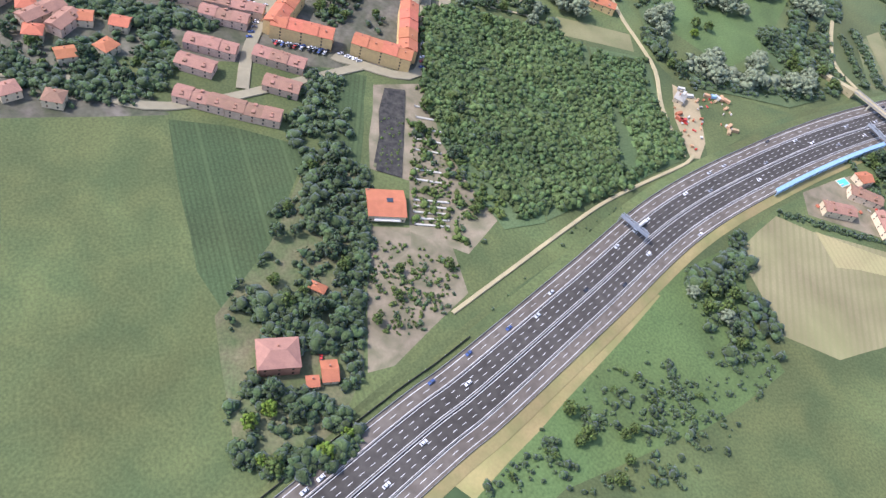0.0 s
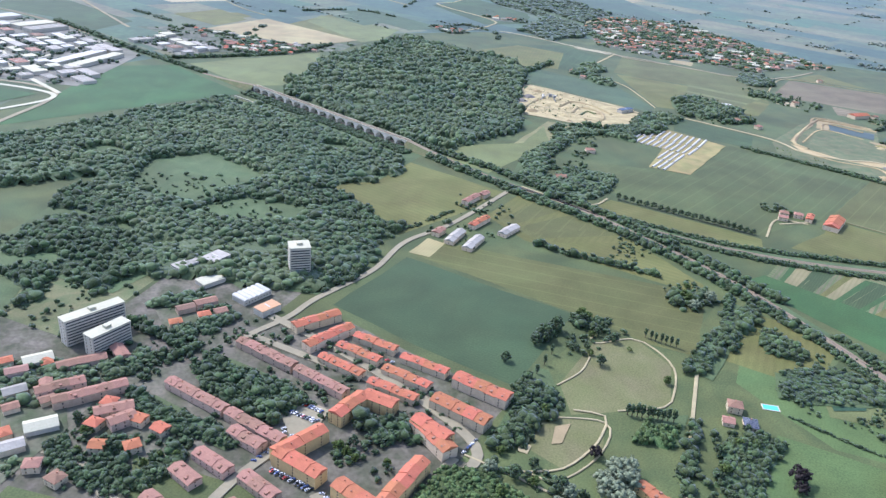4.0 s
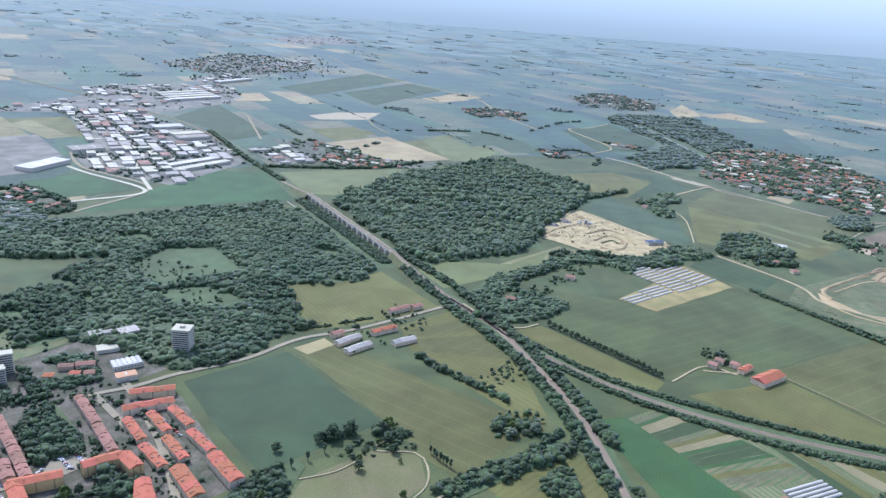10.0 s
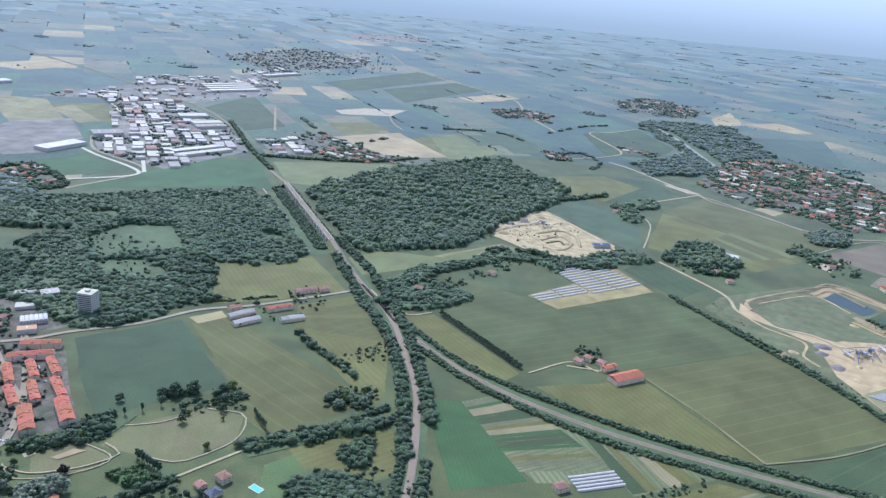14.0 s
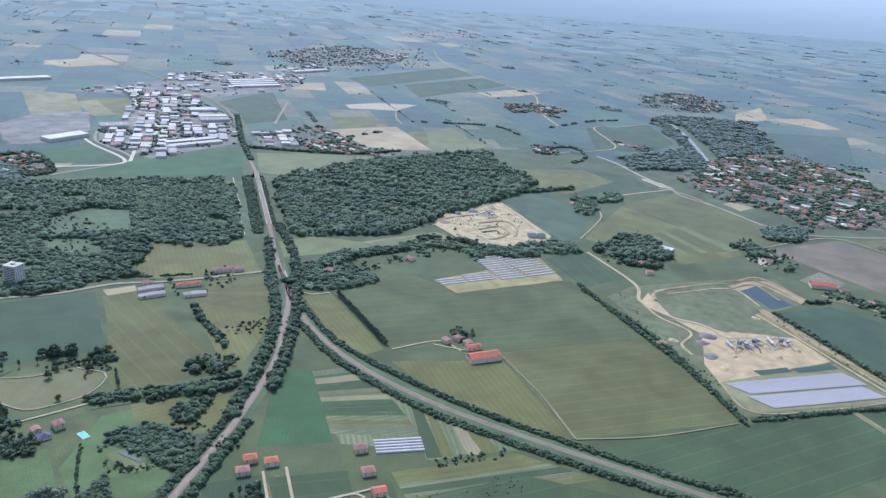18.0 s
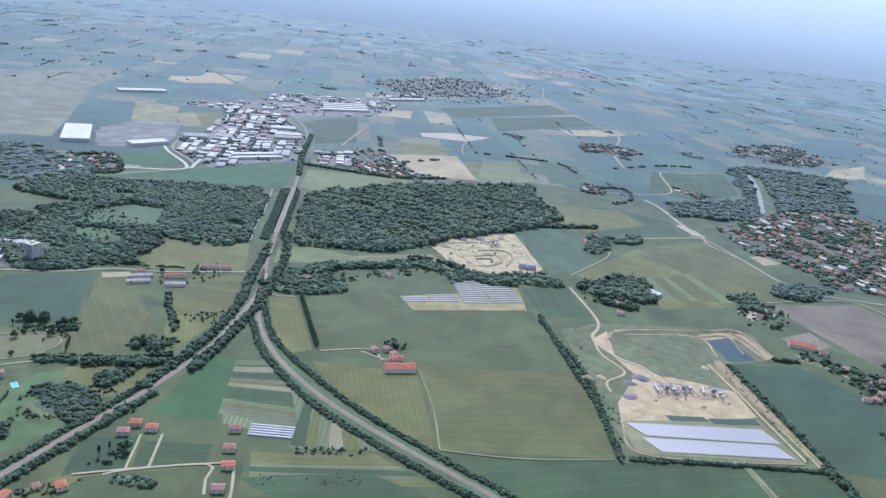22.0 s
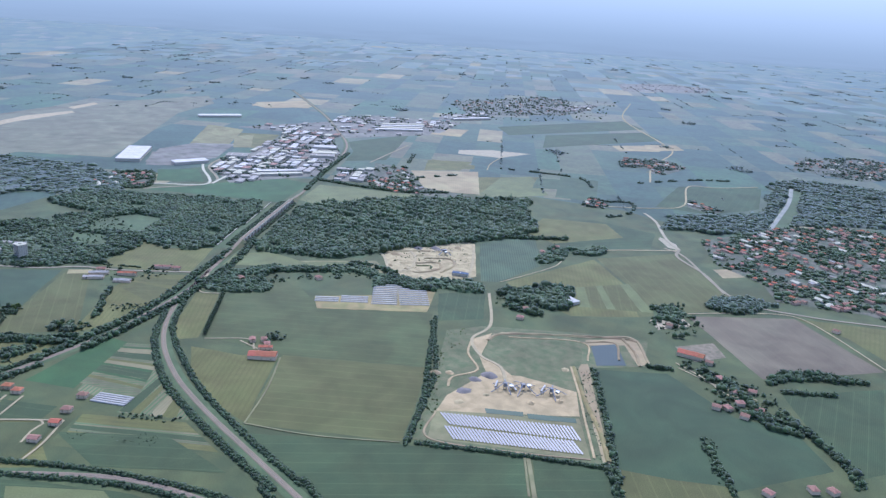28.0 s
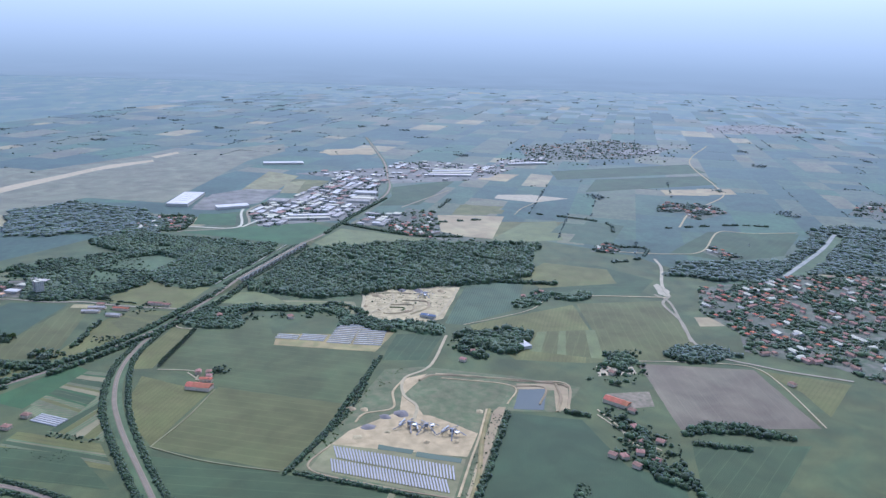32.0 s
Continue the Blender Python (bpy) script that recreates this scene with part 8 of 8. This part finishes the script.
woods("dark tall trees beside the gravel works", 12, 8, (-17, 1828), (30, 1839), (54, 1881), (81, 1912), (13, 1991), (-47, 1991), (-78, 1941), (-59, 1880))
woods("dark trees beside a brown field", 9, 7, (121, 2138), (154, 2172), (110, 2226), (66, 2210), (66, 2158))
woods("dark trees at the village edge", 9, 7, (74, 2291), (98, 2375), (56, 2463), (1, 2428), (14, 2318))
woods("dark trees by lane houses", 9, 7, (-280, 1968), (-209, 1962), (-240, 2026), (-361, 2104), (-360, 2022))
woods("dark trees by lane houses", 9, 7, (-311, 2087), (-299, 2133), (-369, 2206), (-395, 2148))
woods("tall dark trees in the park corner", 10, 7, (243, 789), (248, 856), (255, 912), (248, 966), (233, 969), (236, 925), (228, 853), (217, 792))
grove(("green", "grey", "dark"), 24, 0.8, 1.4, (197, 918), (233, 969), (210, 994), (161, 993), (148, 950), (163, 911))
grove(("dark", "green"), 10, 0.9, 1.5, (110, 804), (125, 831), (93, 842), (76, 812))
grove(("poplar", "dark"), 10, 0.8, 1.2, (62, 1794), (73, 1829), (-21, 1876), (-1, 1817))
thicket("bushes in the damp meadow", 4, 60, (103, 997), (115, 1055), (62, 1084), (68, 1001))
road("haul_track", GRAVELP, 6, "pale track along the quarry edge", (-346, 1546), (-358, 1660), (-366, 1730), (-394, 1796), (-366, 1818), (-240, 1796), (-104, 1764))
road("haul_track", GRAVELP, 7, "pale curving quarry track", (-340, 1548), (-274, 1570), (-200, 1576), (-160, 1585), (-110, 1620), (-84, 1735))
road("haul_track", GRAVELP, 6, "pale quarry ramp", (-150, 1600), (-200, 1640), (-270, 1650), (-330, 1640))
berm("sandy spoil bank in a quarry", 9, 3, DIRTTRACK, (-258, 1673), (-252, 1738), (-205, 1743), (-148, 1702))
berm("sandy spoil bank in a quarry", 9, 3, DIRTTRACK, (-218, 1647), (-221, 1706), (-174, 1700), (-149, 1647), (-178, 1618))
berm("sandy spoil bank in a quarry", 9, 3, DIRTTRACK, (-301, 1576), (-317, 1642), (-317, 1695))
berm("dry green spoil bank in a quarry", 7, 2.5, MEADOW, (-198, 1646), (-197, 1684), (-175, 1678))
gravel_plant(-301, 1731, 20, "grey steel sand sorting plant with conveyor belts")
berm("brown earth bank round a worked-out pit", 9, 3, DIRTTRACK, (242, 1747), (213, 1781), (218, 1894), (236, 2024), (251, 2048))
berm("brown earth bank round a pond", 8, 3, DIRTTRACK, (236, 2024), (298, 2027), (359, 2014))
berm("brown earth bank round a pond", 6, 2, DIRTTRACK, (253, 1934), (257, 2000), (333, 1983))
berm("grassy brown bank beside the works", 9, 3, TANBANK, (361, 1886), (477, 1870), (586, 1862), (666, 1848))
field("pond", "shallow tan settling pond with green banks", MUDDY, 150, (885, 1780), (895, 1852), (849, 1892), (816, 1905), (804, 1861), (811, 1822))
field("pond", "green pond beside a field track", PONDG, 81, (871, 1690), (885, 1780), (848, 1797), (836, 1765), (836, 1710))
berm("overgrown bank round a pond", 8, 2.5, SCRUB, (864, 1779), (799, 1823), (791, 1870), (807, 1921), (851, 1904), (888, 1870))
hedge("bushes on a pond bank", 5, 3, (855, 1783), (796, 1826), (790, 1871), (809, 1919))
field("field", "olive field below a hamlet", WHEAT, 173, (784, 1841), (830, 1920), (839, 1984), (732, 1998), (713, 1926), (681, 1848))
road("farm_lane", DRYGRASS, 6, "dry grassy track between two fields", (653, 1731), (724, 1721), (812, 1708), (852, 1697))
hedge("winding line of trees by a ditch", 9, 7, (677, 1841), (745, 1835), (782, 1829))
hedge("trees by hamlet gardens", 14, 8, (416, 2156), (503, 2157), (571, 2149), (603, 2191))
hedge("trees by hamlet gardens", 12, 8, (401, 2262), (395, 2346), (432, 2366))
thicket("dark bushes and saplings at field edge", 4, 90, (724, 1986), (732, 1998), (613, 2039), (602, 2020))
hedge("dark bushy bank along a railway curve", 7, 4.5, (627, 937), (636, 1032), (657, 1131), (691, 1231), (737, 1329), (803, 1425))
hedge("dark bushy bank along a railway curve", 7, 4.5, (653, 943), (671, 1068), (690, 1165), (721, 1250), (763, 1325), (800, 1372))
thicket("dark bushes in a rough garden", 3, 130, (293, 213), (312, 244), (303, 280), (246, 261), (185, 203))
thicket("dense nursery saplings on grassy ground", 4.2, 230, (78, 359), (83, 314), (107, 295), (139, 319), (141, 388), (119, 456), (72, 434))
thicket("shrubs on dry nursery ground", 2.4, 170, (67, 220), (99, 254), (113, 280), (94, 291), (54, 294))
thicket("dark tall garden trees and bushes", 6.5, 260, (18, 298), (42, 229), (57, 252), (45, 340), (28, 436), (-10, 405))
road("farm_lane", GRAVELP, 3, "pale lane between trees below a bridge", (525, 481), (526, 446), (528, 404), (522, 359), (515, 310))
hedge("hedge along a pale lane", 8, 6, (535, 466), (539, 439), (539, 401), (536, 353))
hedge("hedge along a pale lane", 5, 4, (519, 439), (518, 396), (511, 352))
grove(("dark", "green"), 16, 0.8, 1.3, (534, 472), (540, 450), (615, 496), (613, 534), (536, 507))
woods("young plantation block of slim park trees", 8, 4, (204, 652), (241, 669), (235, 719), (202, 689))
tree(18, 1212, "dark", 0.95)
tree(29, 1211, "dark", 0.95)
tree(40, 1211, "dark", 0.95)
tree(51, 1211, "dark", 0.95)
tree(62, 1211, "dark", 0.95)
tree(73, 1210, "dark", 0.95)
tree(84, 1210, "dark", 0.95)
tree(94, 1210, "dark", 0.95)
tree(104, 1210, "dark", 0.95)
tree(114, 1209, "dark", 0.95)
tree(124, 1209, "dark", 0.95)
tree(134, 1209, "dark", 0.95)
tree(144, 1208, "dark", 0.95)
tree(153, 1208, "dark", 0.95)
tree(163, 1208, "dark", 0.95)
tree(172, 1208, "dark", 0.95)
tree(181, 1208, "dark", 0.95)
tree(190, 1207, "dark", 0.95)
tree(199, 1207, "dark", 0.95)
tree(208, 1207, "dark", 0.95)
tree(217, 1207, "dark", 0.95)
thicket("dark bushes in a meadow beside the motorway", 3.4, 150, (162, 147), (226, 155), (276, 182), (275, 217), (243, 235), (196, 207), (153, 179), (115, 146))
grove(("green", "dark", "bush"), 18, 0.6, 1.1, (162, 150), (221, 161), (269, 195), (246, 217), (201, 201), (152, 170))
hedge("hedge along a garden in the meadow", 4, 3, (235, 234), (242, 206), (241, 179))
thicket("dark trees round farm and barn", 8, 70, (206, 2091), (243, 2138), (196, 2224), (35, 2241), (49, 2160))
thicket("dark trees among hamlet gardens", 7, 90, (462, 2100), (518, 2110), (585, 2141), (600, 2180), (475, 2214), (397, 2153), (344, 2107))
thicket("tall dark trees by the works lane", 9, 70, (78, 1813), (70, 1914), (-22, 1980), (-73, 1935), (-6, 1807))
hedge("dark trees at the edge of a brown field", 10, 7, (409, 2242), (418, 2330), (434, 2425))
hedge("dark trees beside a green field", 9, 6, (464, 2238), (478, 2331))
road("farm_lane", GRAVELP, 3, "pale lane to hamlet gardens", (345, 2091), (410, 2118), (470, 2132), (487, 2170))
road("farm_lane", GRAVELP, 3, "pale lane along a brown field", (102, 2222), (98, 2346), (113, 2465), (204, 2494), (387, 2502))
hedge("dark bushy bank along the railway", 7, 4.5, (691, 1410), (795, 1468), (926, 1554))
hedge("dark bushy bank along the railway", 7, 4.5, (708, 1356), (790, 1412), (907, 1497))
thicket("bushes along the service track", 2.4, 60, (119, 237), (184, 314), (293, 403), (291, 407), (181, 321), (115, 242))
hedge("nursery tree row with brown grass beside it", 6, 5, (501, 627), (496, 552))
hedge("nursery tree row with brown grass beside it", 5, 5, (585, 678), (571, 578))
grove(("dark", "green", "lime"), 14, 0.7, 1.1, (445, 402), (472, 420), (476, 455), (435, 434))
hedge("dense trees along a stubble field", 12, 8, (309, 343), (304, 313), (312, 276), (320, 264))
hedge("low scrub of bushes below a railway viaduct", 22, 5, (-340, 1180), (-470, 1210), (-620, 1245), (-790, 1284))
hedge("low scrub of bushes behind a railway viaduct", 7, 5, (-340, 1216), (-560, 1268), (-780, 1320))

woods("dark garden wood between two terraces", 9, 6, (-168, 552), (-125, 553), (-78, 552), (-56, 547), (-60, 517), (-84, 507), (-131, 514), (-166, 522))
woods("row of dark trees below a long terrace", 8, 6, (-178, 469), (-161, 475), (-103, 473), (-66, 469), (-66, 455), (-116, 453), (-157, 453))
field("car_park", "grey paved car park beside terraces", ASPHALT, 40, (-66, 519), (-52, 542), (-30, 542), (-24, 516), (-38, 498))
parked(10, -60, 522, -30, 522, 80)
parked(8, -54, 536, -32, 536, 80)
woods("dark grove of garden trees round a lawn", 8, 6, (404, 609), (428, 621), (453, 608), (447, 553), (407, 503), (379, 503), (367, 516), (410, 535), (399, 572))
woods("dark shrubs below tall willows", 5, 5, (313, 520), (348, 528), (388, 515), (440, 521), (403, 501), (358, 503), (314, 503))
woods("copse of trees beside a railway meadow", 8, 6, (266, 921), (288, 928), (314, 902), (313, 876), (284, 879))
woods("loose trees in a railway meadow", 6, 7, (302, 852), (328, 867), (358, 878), (377, 854), (306, 815))

# land between the two railways and east of them
hedge("dark bushy bank along a railway curve", 8, 5, (652, 985), (658, 900), (666, 838), (679, 772), (694, 722), (712, 690))
hedge("dark bushy bank along a railway curve", 8, 5, (676, 985), (683, 905), (692, 845), (705, 786), (720, 742), (738, 708))
hedge("dark bushy bank along the railway", 9, 6, (612, 742), (648, 712), (692, 676), (730, 640))
hedge("dark bushy bank along the railway", 9, 6, (593, 711), (629, 681), (669, 645), (707, 604))
field("field", "pale tan field beside a railway curve", STUBBLE, 100, (705, 1000), (774, 981), (827, 954), (761, 760), (726, 765), (702, 865))
field("field", "light yellow-green field beside a railway curve", CROPL, 100, (706, 1160), (825, 1246), (804, 1127), (777, 1060), (690, 1036))
field("field", "dull green-brown field between lanes", MEADOWD, 95, (532, 1045), (582, 1042), (632, 1028), (590, 838), (566, 848), (530, 885))
field("field", "green strip between lane and railway curve", CROPY, 95, (637, 1020), (646, 984), (640, 881), (648, 793), (631, 790), (592, 808))
field("grass_strip", "dry tan corner between two railways", TANBANK, 130, (590, 788), (648, 777), (684, 700), (663, 718), (618, 755))
field("field", "dark green field with tractor lines", DARKCROP, 60, (846, 1280), (969, 1301), (841, 989), (799, 1068))
road("farm_lane", GRAVELP, 3, "pale lane between light fields", (528, 1054), (523, 955), (523, 872))
road("farm_lane", GRAVELP, 3, "pale lane to a railway house", (452, 970), (523, 955))
road("farm_lane", GRAVELP, 3, "pale lane past a field house", (528, 1054), (590, 1046), (631, 1033))
road("farm_lane", GRAVELP, 3, "pale lane across a tan field", (706, 1017), (756, 1011), (810, 1002), (832, 965))
house(548, 864, 20, 15, 12, 6, ROOFRED, CREAM, "cream house with red roof beside the railway")
house(543, 838, 20, 10, 8, 4, ROOFOLD, CREAM, "small outbuilding with tile roof beside the railway")
house(562, 806, 155, 24, 11, 6, ROOFRED, ROSE, "long rose house with red roof beside the railway")
house(793, 1059, 30, 16, 12, 6, ROOFRED, CREAM, "farmhouse with red tile roof between fields")
house(812, 1040, 30, 18, 10, 5, ROOFOLD, CREAM, "farm outbuilding with tile roof between fields")
house(778, 883, 10, 14, 12, 6, ROOFRED, CREAM, "country house among garden trees")
house(803, 912, 40, 14, 11, 6, ROOFOLD, WHITEWALL, "white country house among garden trees")
house(683, 1003, 60, 9, 8, 4, ROOFOLD, WHITEWALL, "small railway house beside the curve")
woods("garden trees round country houses", 7, 6, (755, 945), (825, 960), (812, 925), (790, 935), (765, 905), (790, 870), (745, 852))
woods("tall garden trees beside a lane", 8, 6, (544, 957), (560, 960), (549, 915), (531, 912))
grove(("dark", "green"), 12, 0.8, 1.3, (825, 1187), (846, 1186), (858, 1121), (832, 1091), (819, 1124))
grove(("poplar", "dark"), 14, 0.7, 1.1, (459, 938), (473, 932), (498, 932), (514, 903), (506, 885), (478, 892))
thicket("garden bushes round a railway house", 4, 40, (530, 885), (562, 880), (575, 800), (545, 800))
hedge("long low hedge across a park lawn", 3, 2.6, (315, 772), (382, 760), (455, 759), (529, 758))
field("pond", "shallow green garden pond in a lawn", PONDG, 20, (346, 820), (358, 840), (376, 841), (377, 825), (350, 806))
woods("dark belt of park trees beside a lane", 9, 6, (275, 708), (299, 719), (310, 653), (307, 627), (285, 618), (274, 648))
woods("dark belt of park trees along a pale lane", 9, 6, (282, 611), (310, 612), (303, 582), (283, 568))
woods("dark park trees beside apartment blocks", 10, 6, (90, 709), (104, 710), (133, 670), (126, 634), (116, 575), (101, 580), (96, 662))
woods("loose dark garden trees along the railway", 7, 7, (392, 789), (472, 765), (505, 747), (521, 701), (490, 640), (475, 660), (466, 723))
woods("loose trees round a garden pond", 6, 7, (293, 842), (343, 862), (365, 857), (405, 888), (412, 865), (380, 832), (332, 805), (302, 797))
woods("grove of round dark garden trees", 7, 6, (396, 685), (423, 710), (446, 694), (415, 671))
for x, y in ((352, 646), (364, 652), (380, 660), (392, 668), (358, 634), (371, 640), (386, 650), (403, 731), (410, 742)):
    tree(x, y, "grey", 1.35)
for x, y in ((204, 602), (212, 606), (206, 592), (214, 596)):
    tree(x, y, "grey", 1.7)
tree(332, 681, "purple", 2.0)
tree(344, 638, "purple", 1.1)
field("bare_patch", "bare sandy patch in a park lawn", DIRTTRACK, 60, (140, 634), (150, 645), (153, 616), (146, 610))
field("bare_patch", "small bare play ground in a park", GRAVELP, 60, (122, 599), (133, 598), (134, 587), (126, 586))
road("footpath", GRAVELP, 1.6, "pale gravel park path", (145, 665), (172, 673), (178, 646), (176, 621), (165, 587), (142, 567))
road("footpath", GRAVELP, 1.6, "pale gravel path along the plantation", (92, 557), (132, 557), (176, 555))

# small things
clutter(26, (290, 435), (299, 424), (315, 459), (315, 489), (298, 497), (289, 471))
clutter(14, (325, 447), (341, 453), (345, 492), (315, 491))
clutter(12, (388, 382), (452, 375), (441, 428), (386, 396))
pool(424, 419, 10, 6, 30, "small blue garden pool")
pool(467, 406, 12, 6, 100, "turquoise garden pool with pale rim")
pool(298, 776, 14, 7, 20, "pale turquoise villa pool")
container(324, 494, 170, ROOFORANGE, "weathered container in a cluttered work yard")
container(329, 494, 2, BLUEWALL, "weathered container in a cluttered work yard")
container(333, 494, 132, WHITEROOF, "weathered container in a cluttered work yard")
container(337, 494, 82, ROOFORANGE, "weathered container in a cluttered work yard")
container(341, 492, 150, ROOFORANGE, "weathered container in a cluttered work yard")
container(292, 464, 30, ROOFRED, "weathered container in a cluttered work yard")
container(291, 458, 148, ROOFRED, "weathered container in a cluttered work yard")
container(294, 457, 5, CARPAINTRED, "weathered container in a cluttered work yard")
container(297, 479, 135, ROOFGREY, "weathered container in a cluttered work yard")
container(301, 496, 178, WHITEROOF, "weathered container in a cluttered work yard")
container(335, 460, 45, ROOFORANGE, "weathered container in a cluttered work yard")
container(339, 456, 175, TIMBER, "weathered container in a cluttered work yard")
container(333, 453, 70, TIMBER, "weathered container in a cluttered work yard")
container(302, 490, 60, WHITEROOF, "weathered container in a cluttered work yard")
container(307, 489, 10, WHITEROOF, "weathered container in a cluttered work yard")
house(296, 482, 60, 10, 8, 4, ROOFGREY, CREAM, "small grey-roofed shed in a work yard")
parked(14, 84, 459, 88, 534, 20)
parked(5, 24, 459, 40, 454, 20)
parked(9, -40, 457, -34, 500, 20)
parked(9, -25, 459, 19, 459, 20)
parked(6, -54, 520, -28, 525, 70)
parked(4, -48, 504, -32, 484, 70)
parked(5, 90, 555, 92, 580, 70)
parked(9, -22, 457, 16, 456, 70)
parked(7, -73, 633, -22, 634, 40)
parked(7, -11, 648, 29, 642, 40)
parked(5, -19, 619, 18, 619, 40)
parked(6, -157, 576, -118, 571, 40)
put_car(3, 34, 209, 0.6, 95)
put_car(3, 32, 217, 0.6, 95)


# unused first trees and cars leave the scene; then everything takes the scale
for k, ob in SPARE.items():
    for o in (*ob.children_recursive, ob):
        bpy.data.objects.remove(o)
for k in CAR_FREE:
    for o in (*CAR_KINDS[k].children_recursive, CAR_KINDS[k]):
        bpy.data.objects.remove(o)
for ob in list(scene.objects):
    if ob.parent is None and ob.type in {'MESH', 'EMPTY'}:
        ob.matrix_basis = Matrix.Scale(SCALE, 4) @ ob.matrix_basis
